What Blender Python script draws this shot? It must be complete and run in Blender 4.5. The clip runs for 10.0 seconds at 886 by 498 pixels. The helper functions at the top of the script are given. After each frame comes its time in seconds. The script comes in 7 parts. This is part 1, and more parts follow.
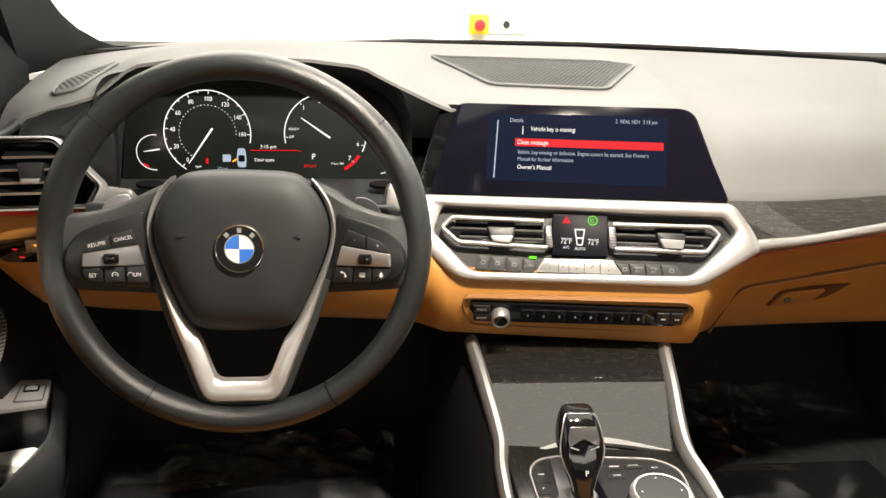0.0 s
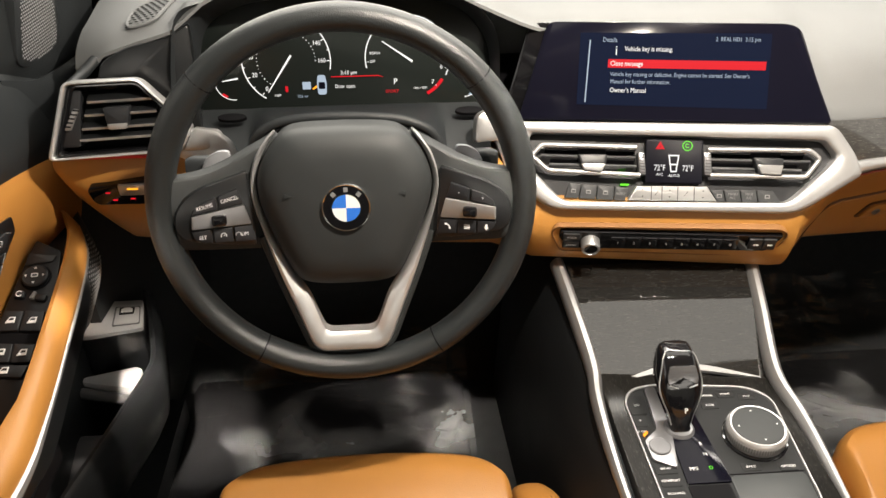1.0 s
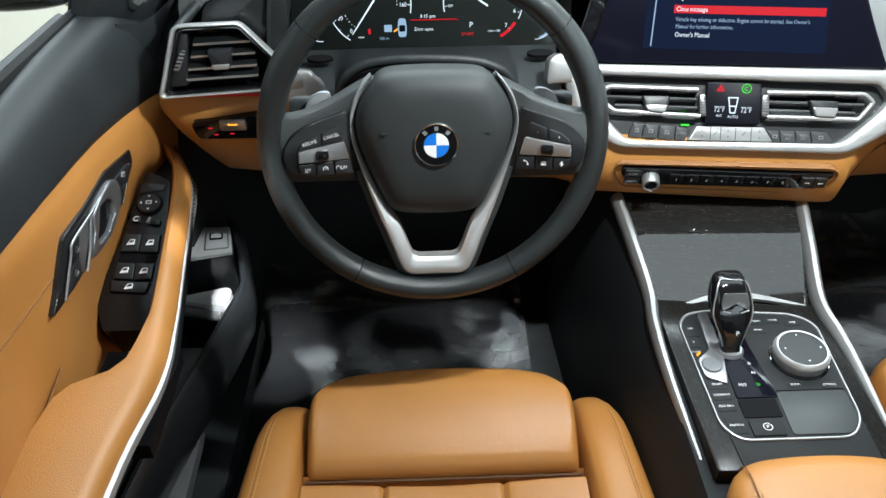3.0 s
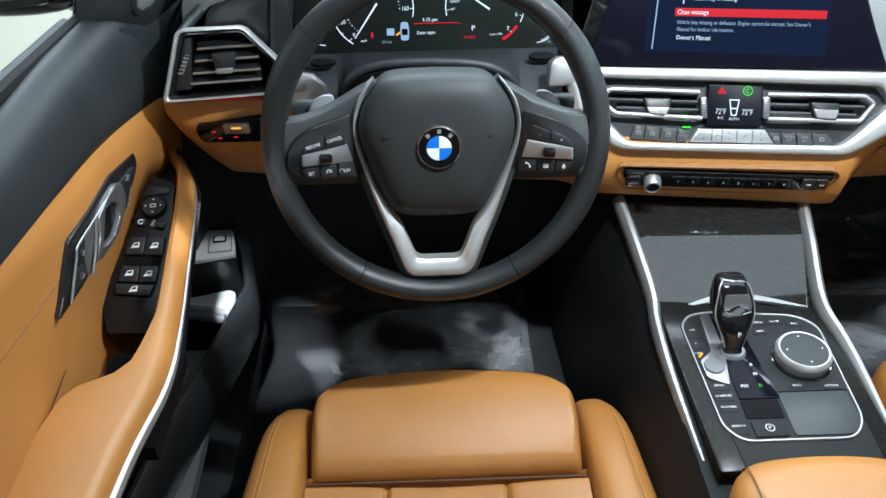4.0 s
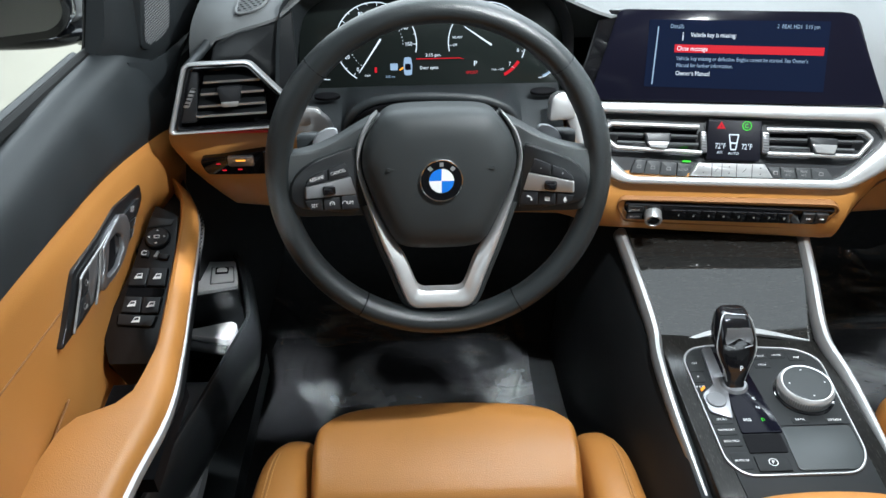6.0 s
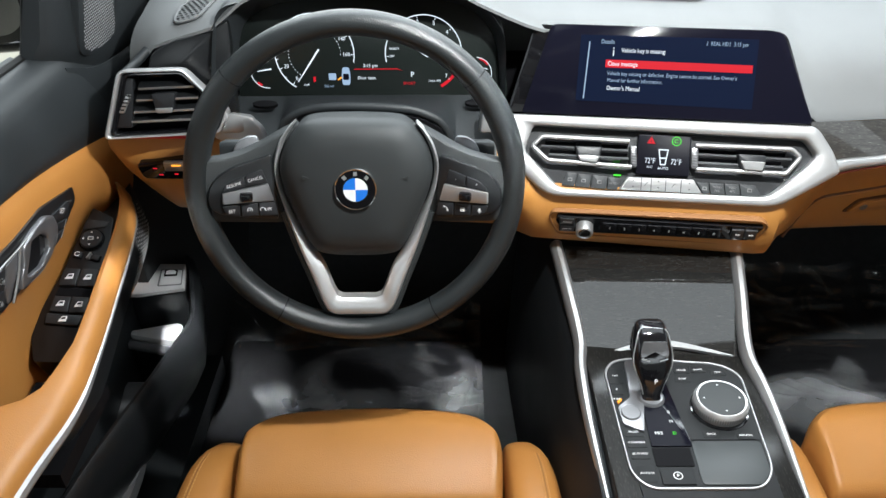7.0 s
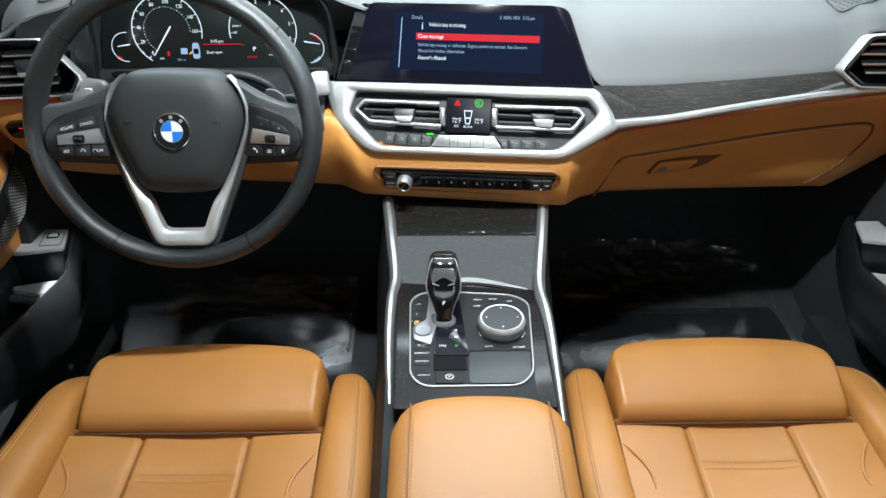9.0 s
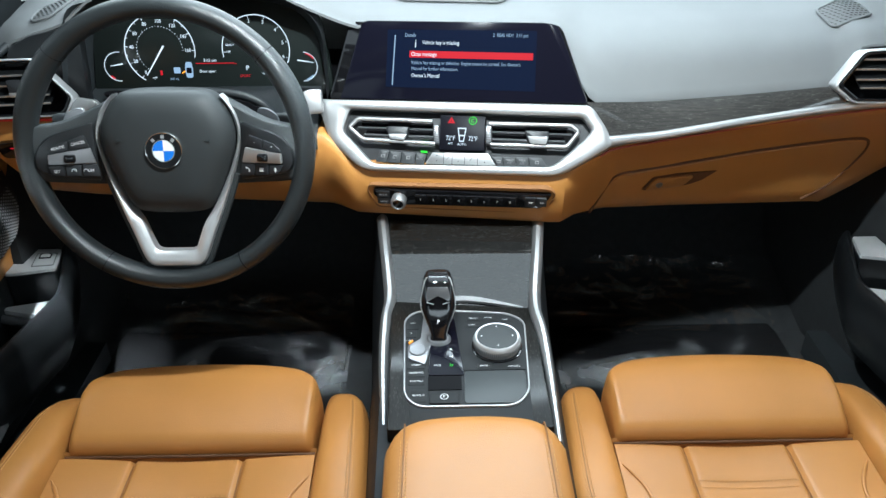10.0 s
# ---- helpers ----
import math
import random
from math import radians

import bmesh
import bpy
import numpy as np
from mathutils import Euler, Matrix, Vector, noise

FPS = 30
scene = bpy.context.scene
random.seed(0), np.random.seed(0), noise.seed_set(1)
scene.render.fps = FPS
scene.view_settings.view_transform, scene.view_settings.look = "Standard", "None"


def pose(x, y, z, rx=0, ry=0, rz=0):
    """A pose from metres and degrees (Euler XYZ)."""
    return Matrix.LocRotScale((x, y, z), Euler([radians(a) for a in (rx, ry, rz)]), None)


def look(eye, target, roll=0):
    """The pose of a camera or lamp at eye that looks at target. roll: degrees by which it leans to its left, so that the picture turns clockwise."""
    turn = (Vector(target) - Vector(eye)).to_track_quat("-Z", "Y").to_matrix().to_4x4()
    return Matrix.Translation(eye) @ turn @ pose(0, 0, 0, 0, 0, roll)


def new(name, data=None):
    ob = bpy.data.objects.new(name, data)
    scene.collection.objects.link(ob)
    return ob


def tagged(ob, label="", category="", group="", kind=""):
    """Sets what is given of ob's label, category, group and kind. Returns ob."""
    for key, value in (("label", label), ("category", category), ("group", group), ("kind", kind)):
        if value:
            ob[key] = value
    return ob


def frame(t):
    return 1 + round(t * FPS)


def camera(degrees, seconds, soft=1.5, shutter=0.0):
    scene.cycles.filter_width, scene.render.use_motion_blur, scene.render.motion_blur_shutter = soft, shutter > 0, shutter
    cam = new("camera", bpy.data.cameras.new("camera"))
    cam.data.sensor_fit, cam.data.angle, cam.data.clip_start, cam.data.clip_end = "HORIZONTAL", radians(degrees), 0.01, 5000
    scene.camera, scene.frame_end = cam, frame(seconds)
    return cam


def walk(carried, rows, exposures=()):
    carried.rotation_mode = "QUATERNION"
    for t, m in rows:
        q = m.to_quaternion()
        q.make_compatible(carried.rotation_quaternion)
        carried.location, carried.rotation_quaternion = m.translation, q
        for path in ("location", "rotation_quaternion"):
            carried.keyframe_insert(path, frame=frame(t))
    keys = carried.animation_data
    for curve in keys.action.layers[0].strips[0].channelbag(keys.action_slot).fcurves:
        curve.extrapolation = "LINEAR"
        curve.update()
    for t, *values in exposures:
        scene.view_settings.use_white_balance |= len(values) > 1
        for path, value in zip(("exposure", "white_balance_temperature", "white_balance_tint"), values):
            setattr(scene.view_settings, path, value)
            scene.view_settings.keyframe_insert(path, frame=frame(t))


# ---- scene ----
cam = camera(58.6, 10.0)
METRES, EYE, TILT, LEAN, TURN = 0.706, 0.90, -22.0, -1.5, -4.8
ORIGIN = (-0.248, 0.0)
ROWS = [
    (0.0, 0.0, 0.0, 0.0, -0.0, 0.0, -0.0),
    (0.5, -0.0241, 0.0355, 0.0944, 0.94, -4.12, 0.6),
    (1.0, -0.1142, 0.0235, 0.1566, 1.51, -11.66, 1.25),
    (1.5, -0.1564, -0.0484, 0.1819, 3.53, -14.61, 0.8),
    (2.0, -0.1703, -0.0794, 0.1868, 4.37, -16.0, 0.79),
    (2.5, -0.1814, -0.0893, 0.1846, 3.84, -16.47, 0.85),
    (4.0, -0.1864, -0.1013, 0.1845, 3.86, -16.27, 1.15),
    (4.5, -0.1869, -0.1045, 0.1847, 3.88, -15.65, 1.17),
    (5.0, -0.1873, -0.1064, 0.1846, 3.89, -14.96, 1.13),
    (5.5, -0.1876, -0.1071, 0.1845, 3.96, -14.36, 0.98),
    (5.7, -0.1877, -0.1073, 0.1845, 3.98, -14.12, 0.95),
    (6.35, -0.1838, -0.1070, 0.1853, 4.12, -13.70, 0.90),
    (6.8, -0.0943, -0.1023, 0.1930, 5.67, -13.46, 0.40),
    (7.0, -0.0274, -0.1132, 0.1906, 5.47, -13.35, -0.03),
    (7.5, 0.1369, -0.1628, 0.1534, 5.39, -12.64, -0.43),
    (8.0, 0.2504, -0.2238, 0.1074, 5.17, -11.87, -0.4),
    (8.5, 0.3136, -0.2875, 0.0586, 4.89, -11.03, -0.21),
    (9.0, 0.3231, -0.3097, 0.044, 4.74, -10.28, 0.1),
    (9.5, 0.3322, -0.3045, 0.0478, 4.62, -9.56, 0.32),
    (10.0, 0.3304, -0.297, 0.0452, 4.58, -9.08, 0.43),
]
walk(cam, [(t, pose(*ORIGIN, EYE, TILT, LEAN, TURN) @ pose(METRES * x, METRES * y, METRES * z, 90 + pitch, roll, yaw)) for t, x, y, z, yaw, pitch, roll in ROWS],
     [(0.0, 0.71, 7900, 14), (0.6, 0.69, 7900, 14), (1.1, 0.63, 7600, 13), (1.6, 0.59, 7000, 9), (2.7, 0.52, 6150, 3), (4.5, 0.52, 5700, 2), (6.8, 0.57, 6150, 7), (8.0, 0.61, 6350, 8), (9.0, 0.59, 5950, 3), (10.0, 0.59, 5700, 1)])

# ---- light: a bright photo studio, whose unseen lamps shine through the windscreen and the windows ----
world = bpy.data.worlds.new("studio")
scene.world = world
world.use_nodes = True
world.node_tree.nodes["Background"].inputs[0].default_value = (0.92, 0.96, 1.0, 1)
world.node_tree.nodes["Background"].inputs[1].default_value = 0.30


def lamp(name, eye, target, sx, sy, watts, colour=(1, 1, 1)):
    data = bpy.data.lights.new(name, "AREA")
    data.shape, data.size, data.size_y, data.energy, data.color = "RECTANGLE", sx, sy, watts, colour
    ob = new(name, data)
    ob.matrix_world = look(eye, target)
    return ob


COOL = (0.93, 0.98, 1.0)
lamp("studio_lamp_front", (0.0, 3.7, 3.1), (0.0, 1.2, 0.7), 4.4, 0.9, 70, COOL)
lamp("studio_lamp_overhead", (0.35, 1.25, 2.75), (0.35, 1.25, 0.0), 2.6, 1.9, 34, COOL)
lamp("studio_lamp_wall", (0.0, 3.0, 3.2), (0.0, 5.2, 0.3), 7.0, 0.6, 550, COOL)
lamp("studio_lamp_back", (0.5, -3.4, 1.85), (0.2, 0.9, 0.45), 4.0, 0.8, 30, COOL)
lamp("studio_lamp_side", (-2.6, 0.1, 2.0), (-0.3, 0.5, 0.4), 3.0, 0.8, 8, COOL)
lamp("studio_lamp_side", (2.6, 0.1, 2.0), (0.3, 0.5, 0.4), 3.0, 0.8, 8, COOL)
# two wide reading lamps, lit while the door is open; the narrow beams are added
for eye, target, watts, spread in (((-0.545, 0.38, 1.12), (-0.655, 0.98, 0.06), 0.26, 11), ((-0.09, 0.58, 1.15), (-0.32, 1.0, 0.03), 0.14, 16), ((0.09, 0.58, 1.15), (0.54, 0.98, 0.03), 0.09, 16), ((-0.09, 0.58, 1.15), (-0.45, 0.98, 0.45), 3.3, 128), ((0.09, 0.58, 1.15), (0.45, 0.98, 0.45), 3.6, 128)):
    roof_lamp = lamp("dome_fill_lamp", eye, target, 0.03, 0.02, watts, (1.0, 0.99, 0.96))
    roof_lamp.data.spread = radians(spread)


# ---- materials ----
def node(nt, kind, **values):
    n = nt.nodes.new(kind)
    for k, v in values.items():
        n.inputs[k.replace("_", " ")].default_value = v
    return n


def mat(name, colour, rough=0.5, metal=0.0, vary=0.12, scale=40.0, bump=0.0, bump_scale=600.0, emit=None, power=0.0, coat=0.0, spec=0.5, pores=0.0):
    m = bpy.data.materials.new(name)
    m.use_nodes = True
    nt = m.node_tree
    b = nt.nodes["Principled BSDF"]
    b.inputs["Base Color"].default_value = (*colour, 1)
    b.inputs["Roughness"].default_value = rough
    b.inputs["Metallic"].default_value = metal
    b.inputs["Coat Weight"].default_value = coat
    b.inputs["Coat Roughness"].default_value = 0.05
    b.inputs["Specular IOR Level"].default_value = spec
    if emit:
        b.inputs["Emission Color"].default_value = (*emit, 1)
        b.inputs["Emission Strength"].default_value = power
    if vary or bump or pores:
        tc = nt.nodes.new("ShaderNodeTexCoord")
    if vary:
        big = node(nt, "ShaderNodeTexNoise", Scale=scale, Detail=5.0)
        nt.links.new(tc.outputs["Object"], big.inputs["Vector"])
        mix = nt.nodes.new("ShaderNodeMix")
        mix.data_type, mix.blend_type = "RGBA", "MULTIPLY"
        mix.inputs[0].default_value = 1.0
        mix.inputs[6].default_value = (*colour, 1)
        ramp = nt.nodes.new("ShaderNodeMapRange")
        ramp.inputs[1].default_value, ramp.inputs[2].default_value = 0.3, 0.7
        ramp.inputs[3].default_value, ramp.inputs[4].default_value = 1 - vary, 1 + vary
        nt.links.new(big.outputs[0], ramp.inputs[0])
        nt.links.new(ramp.outputs[0], mix.inputs[7])
        nt.links.new(mix.outputs[2], b.inputs["Base Color"])
        r2 = nt.nodes.new("ShaderNodeMapRange")
        r2.inputs[3].default_value, r2.inputs[4].default_value = max(0.02, rough * 0.85), min(1, rough * 1.15)
        nt.links.new(big.outputs[0], r2.inputs[0])
        nt.links.new(r2.outputs[0], b.inputs["Roughness"])
    if bump or pores:
        fine = nt.nodes.new("ShaderNodeTexVoronoi" if pores else "ShaderNodeTexNoise")
        fine.inputs["Scale"].default_value = bump_scale
        nt.links.new(tc.outputs["Object"], fine.inputs["Vector"])
        bp = nt.nodes.new("ShaderNodeBump")
        bp.inputs["Strength"].default_value, bp.inputs["Distance"].default_value = bump + pores, 0.0008
        nt.links.new(fine.outputs[0], bp.inputs["Height"])
        nt.links.new(bp.outputs[0], b.inputs["Normal"])
    return m


def wood_mat(name, coat, rough, coat_rough=0.03, tone=1.0, spec=0.3, grain=(30, 420, 420), fleck=0.0):
    """Dark grey wood: fine grain along one way, and pale open pores."""
    m = bpy.data.materials.new(name)
    m.use_nodes = True
    nt = m.node_tree
    b = nt.nodes["Principled BSDF"]
    tc = nt.nodes.new("ShaderNodeTexCoord")
    mp = nt.nodes.new("ShaderNodeMapping")
    mp.inputs["Scale"].default_value = grain
    no = node(nt, "ShaderNodeTexNoise", Scale=1.0, Detail=6.0)
    cr = nt.nodes.new("ShaderNodeValToRGB")
    cr.color_ramp.elements[0].position, cr.color_ramp.elements[1].position = 0.35, 0.7
    cr.color_ramp.elements[0].color, cr.color_ramp.elements[1].color = (0.010 * tone, 0.0095 * tone, 0.009 * tone, 1), (0.022 * tone, 0.021 * tone, 0.019 * tone, 1)
    nt.links.new(tc.outputs["Object"], mp.inputs[0])
    nt.links.new(mp.outputs[0], no.inputs["Vector"])
    nt.links.new(no.outputs[0], cr.inputs[0])
    pore = node(nt, "ShaderNodeTexNoise", Scale=2.2, Detail=2.0, Distortion=0.4)
    nt.links.new(mp.outputs[0], pore.inputs["Vector"])
    sharp = nt.nodes.new("ShaderNodeMapRange")
    sharp.inputs[1].default_value, sharp.inputs[2].default_value = 0.60, 0.74
    sharp.inputs[3].default_value, sharp.inputs[4].default_value = 0.0, 1.0
    nt.links.new(pore.outputs[0], sharp.inputs[0])
    mix = nt.nodes.new("ShaderNodeMix")
    mix.data_type = "RGBA"
    nt.links.new(sharp.outputs[0], mix.inputs[0])
    nt.links.new(cr.outputs[0], mix.inputs[6])
    mix.inputs[7].default_value = (0.02 + fleck, 0.019 + fleck * 0.96, 0.017 + fleck * 0.9, 1)
    nt.links.new(mix.outputs[2], b.inputs["Base Color"])
    b.inputs["Specular IOR Level"].default_value = spec
    bp = nt.nodes.new("ShaderNodeBump")
    bp.inputs["Strength"].default_value, bp.inputs["Distance"].default_value = 0.02, 0.0003
    nt.links.new(no.outputs[0], bp.inputs["Height"])
    nt.links.new(bp.outputs[0], b.inputs["Normal"])
    b.inputs["Roughness"].default_value = rough
    b.inputs["Coat Weight"].default_value, b.inputs["Coat Roughness"].default_value = coat, coat_rough
    return m


TAN = mat("tan_leather", (0.43, 0.187, 0.045), 0.40, vary=0.07, scale=9, pores=0.25, bump_scale=900)
TAN_DASH = mat("tan_dash_skin", (0.41, 0.188, 0.045), 0.45, vary=0.06, scale=9, pores=0.2, bump_scale=700)
STITCH = mat("tan_thread", (0.60, 0.33, 0.12), 0.7, vary=0)
SEAM_AND_SHADE = mat("dark_seam_and_shade", (0.10, 0.04, 0.012), 0.7, vary=0)
SEWN = mat("sewn_seam", (0.22, 0.095, 0.026), 0.7, vary=0)
BLACK = mat("black_soft_plastic", (0.019, 0.022, 0.024), 0.5, vary=0.15, scale=12, spec=0.35, bump=0.2, bump_scale=900)
DASHTOP = mat("dash_top_grained_plastic", (0.160, 0.166, 0.168), 0.70, vary=0.08, scale=7, spec=0.15, bump=0.3, bump_scale=1100)
CONSIDE = mat("black_console_plastic", (0.016, 0.018, 0.020), 0.55, vary=0.1, scale=15, spec=0.12, bump=0.15)
CARPET = mat("black_carpet", (0.016, 0.0175, 0.019), 0.95, vary=0.3, scale=60, bump=0.8, bump_scale=900)
WHEEL_L = mat("black_wheel_leather", (0.013, 0.0155, 0.0165), 0.38, vary=0.12, scale=15, pores=0.3, bump_scale=900)
PILE = mat("black_mat_pile", (0.007, 0.007, 0.008), 0.95, vary=0.3, scale=60, bump=0.8, bump_scale=900, spec=0.1)
HUBM = mat("black_hub_plastic", (0.024, 0.027, 0.028), 0.55, spec=0.35, vary=0.08, scale=20, bump=0.15, bump_scale=1400)
FIELDGLOSS = mat("smooth_console_cover", (0.034, 0.038, 0.039), 0.42, vary=0.05, spec=0.3)
FIELD = mat("matt_console_black", (0.018, 0.019, 0.020), 0.60, vary=0.06, scale=25, spec=0.14)
PIANO = mat("piano_black", (0.006, 0.006, 0.007), 0.07, vary=0)
GLASSBLK = mat("black_display_glass", (0.004, 0.004, 0.008), 0.12, vary=0, spec=0.14)
SILVER = mat("satin_silver", (0.45, 0.45, 0.45), 0.36, metal=0.75, vary=0.04, scale=30)
FORK = mat("brushed_silver", (0.68, 0.68, 0.68), 0.42, metal=0.80, vary=0.05, scale=60)
RAIL = mat("soft_satin_silver", (0.40, 0.40, 0.40), 0.42, metal=0.8, vary=0.04, scale=30)
CLUSTER = mat("dark_instrument_glass", (0.011, 0.014, 0.013), 0.25, vary=0, spec=0.25)
CLIMBLK = mat("black_climate_glass", (0.004, 0.004, 0.007), 0.45, vary=0, spec=0.10)
CHROME = mat("polished_chrome", (0.80, 0.80, 0.80), 0.12, metal=1.0, vary=0)
FACETGREY = mat("reflection_grey_facet", (0.16, 0.16, 0.165), 0.22, metal=0.6, vary=0)
KEYGREY = mat("grey_satin_key", (0.036, 0.038, 0.040), 0.50, vary=0.05, spec=0.3)
GREYBTN = mat("dark_grey_key", (0.014, 0.015, 0.017), 0.42, vary=0.05, spec=0.4)
PADDLE = mat("satin_grey_paddle", (0.33, 0.34, 0.36), 0.35, metal=0.5, vary=0.04)
DARKSILVER = mat("dark_satin_metal", (0.24, 0.24, 0.25), 0.38, metal=0.8, vary=0.05)
MIDPL = mat("dark_grey_pocket_plastic", (0.10, 0.102, 0.106), 0.38, vary=0.1, scale=15, bump=0.15)
GREYPL = mat("grey_pocket_plastic", (0.42, 0.425, 0.43), 0.5, vary=0.1, scale=15, bump=0.2)
SWITCHES = mat("black_switch_plastic", (0.006, 0.006, 0.007), 0.34, vary=0.1, scale=20, spec=0.3, bump=0.05)
POCKET = mat("black_pocket_plastic", (0.010, 0.011, 0.012), 0.30, vary=0.1, scale=15, spec=0.6, bump=0.08)
DARK = mat("black_recess", (0.005, 0.005, 0.006), 0.7, vary=0, spec=0.08)
WOOD = wood_mat("grey_gloss_wood", 1.0, 0.5, tone=0.55, spec=0.05, grain=(60, 300, 300), fleck=0.004)
WOOD_STRIP = wood_mat("grey_wood_strip", 1.0, 0.40, 0.06, 2.0, fleck=0.09)
WOOD_SATIN = wood_mat("grey_satin_wood", 0.25, 0.5, 0.15, 0.6, spec=0.05, grain=(420, 60, 420), fleck=0.035)
GREYPRINT = mat("grey_print", (0.17, 0.17, 0.17), 0.5, vary=0)
REDLINE = mat("dim_red_line", (0.32, 0.05, 0.03), 0.5, vary=0)
WHITE = mat("white_print", (0.75, 0.75, 0.75), 0.5, vary=0)
LIT = mat("lit_white", (0.02, 0.02, 0.02), 0.5, vary=0, spec=0.05, emit=(0.85, 0.92, 1.0), power=0.9)
LITBLUE = mat("lit_pale_blue", (0.02, 0.02, 0.02), 0.5, vary=0, spec=0.05, emit=(0.45, 0.62, 0.85), power=0.55)
LITRED = mat("lit_red", (0.02, 0.002, 0.002), 0.5, vary=0, spec=0.05, emit=(0.60, 0.012, 0.025), power=0.8)
LITORANGE = mat("lit_orange", (0.02, 0.005, 0.002), 0.5, vary=0, spec=0.05, emit=(1.0, 0.35, 0.03), power=1.2)
LITGREEN = mat("lit_green", (0.002, 0.02, 0.002), 0.5, vary=0, spec=0.05, emit=(0.1, 0.8, 0.05), power=1.0)
NAVY = mat("lit_navy_screen", (0.003, 0.004, 0.008), 0.15, vary=0, spec=0.05, emit=(0.002, 0.005, 0.018), power=0.8)
BLUE = mat("blue_enamel", (0.02, 0.16, 0.62), 0.25, vary=0)
ENAMEL = mat("white_enamel", (0.78, 0.78, 0.78), 0.25, vary=0)
WALLM = mat("white_studio_paint", (0.82, 0.82, 0.80), 0.8, vary=0.03, scale=2)
CEILM = mat("unseen_dark_ceiling", (0.05, 0.05, 0.05), 0.9, vary=0.05, scale=2)
FLOORM = mat("pale_studio_floor", (0.18, 0.168, 0.132), 0.5, vary=0.05, scale=3)
HEADL = mat("light_grey_headliner", (0.42, 0.41, 0.39), 0.9, vary=0.06, scale=20, bump=0.4)
PAINT = mat("white_body_paint", (0.78, 0.78, 0.77), 0.2, vary=0, coat=1.0)
BODY = mat("black_body_paint", (0.012, 0.013, 0.015), 0.15, vary=0, coat=1.0)
RUBBER = mat("black_rubber", (0.009, 0.009, 0.009), 0.6, vary=0, spec=0.12)
YELLOW = mat("yellow_plastic", (0.75, 0.55, 0.03), 0.5, vary=0.05)
REDP = mat("red_plastic", (0.6, 0.02, 0.02), 0.4, vary=0)


def film_mat(name):
    m = bpy.data.materials.new(name)
    m.use_nodes = True
    nt = m.node_tree
    nt.nodes.remove(nt.nodes["Principled BSDF"])
    tc = nt.nodes.new("ShaderNodeTexCoord")
    no = node(nt, "ShaderNodeTexNoise", Scale=9.0, Detail=2.0, Distortion=1.0)
    bp = nt.nodes.new("ShaderNodeBump")
    bp.inputs["Strength"].default_value, bp.inputs["Distance"].default_value = 0.30, 0.004
    nt.links.new(tc.outputs["Object"], no.inputs["Vector"])
    nt.links.new(no.outputs[0], bp.inputs["Height"])
    fold = node(nt, "ShaderNodeTexNoise", Scale=75.0, Detail=4.0, Distortion=2.5)
    stretch = nt.nodes.new("ShaderNodeMapping")
    stretch.inputs["Scale"].default_value = (0.18, 1.0, 1.0)
    stretch.inputs["Rotation"].default_value = (0, 0, 0.25)
    nt.links.new(tc.outputs["Object"], stretch.inputs["Vector"])
    nt.links.new(stretch.outputs[0], fold.inputs["Vector"])
    bp2 = nt.nodes.new("ShaderNodeBump")
    bp2.inputs["Strength"].default_value, bp2.inputs["Distance"].default_value = 0.10, 0.002
    nt.links.new(fold.outputs[0], bp2.inputs["Height"])
    nt.links.new(bp.outputs[0], bp2.inputs["Normal"])
    tr = nt.nodes.new("ShaderNodeBsdfTransparent")
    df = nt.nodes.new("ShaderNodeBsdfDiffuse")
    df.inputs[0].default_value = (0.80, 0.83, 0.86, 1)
    gl = nt.nodes.new("ShaderNodeBsdfGlossy")
    gl.inputs["Roughness"].default_value = 0.04
    nt.links.new(bp2.outputs[0], gl.inputs["Normal"])
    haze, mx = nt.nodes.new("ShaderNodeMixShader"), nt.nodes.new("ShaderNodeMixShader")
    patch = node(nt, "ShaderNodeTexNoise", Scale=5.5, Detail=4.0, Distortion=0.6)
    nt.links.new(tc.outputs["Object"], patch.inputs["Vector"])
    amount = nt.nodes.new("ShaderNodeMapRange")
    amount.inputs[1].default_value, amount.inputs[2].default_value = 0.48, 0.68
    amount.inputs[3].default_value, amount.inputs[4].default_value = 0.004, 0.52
    # frosting thinned at both ends, so a pool of light is put into it
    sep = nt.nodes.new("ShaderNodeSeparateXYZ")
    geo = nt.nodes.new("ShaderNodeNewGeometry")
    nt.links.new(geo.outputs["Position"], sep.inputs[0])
    light_band = nt.nodes.new("ShaderNodeMapRange")
    light_band.inputs[1].default_value, light_band.inputs[2].default_value = 0.99, 1.09
    light_band.inputs[3].default_value, light_band.inputs[4].default_value = 0.11, -0.14
    nt.links.new(sep.outputs[1], light_band.inputs[0])
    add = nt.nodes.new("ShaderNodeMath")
    # second fade: shade by the seat, also put into the haze
    seat_shade = nt.nodes.new("ShaderNodeMapRange")
    seat_shade.inputs[1].default_value, seat_shade.inputs[2].default_value = 0.88, 0.97
    seat_shade.inputs[3].default_value, seat_shade.inputs[4].default_value = -0.24, 0.0
    nt.links.new(sep.outputs[1], seat_shade.inputs[0])
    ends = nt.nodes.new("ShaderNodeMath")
    nt.links.new(seat_shade.outputs[0], ends.inputs[0])
    nt.links.new(light_band.outputs[0], ends.inputs[1])
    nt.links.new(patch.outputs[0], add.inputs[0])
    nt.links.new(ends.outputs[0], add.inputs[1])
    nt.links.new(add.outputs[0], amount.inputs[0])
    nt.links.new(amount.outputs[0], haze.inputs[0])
    nt.links.new(tr.outputs[0], haze.inputs[1])
    tl = nt.nodes.new("ShaderNodeBsdfTranslucent")
    tl.inputs[0].default_value = (0.75, 0.82, 0.90, 1)
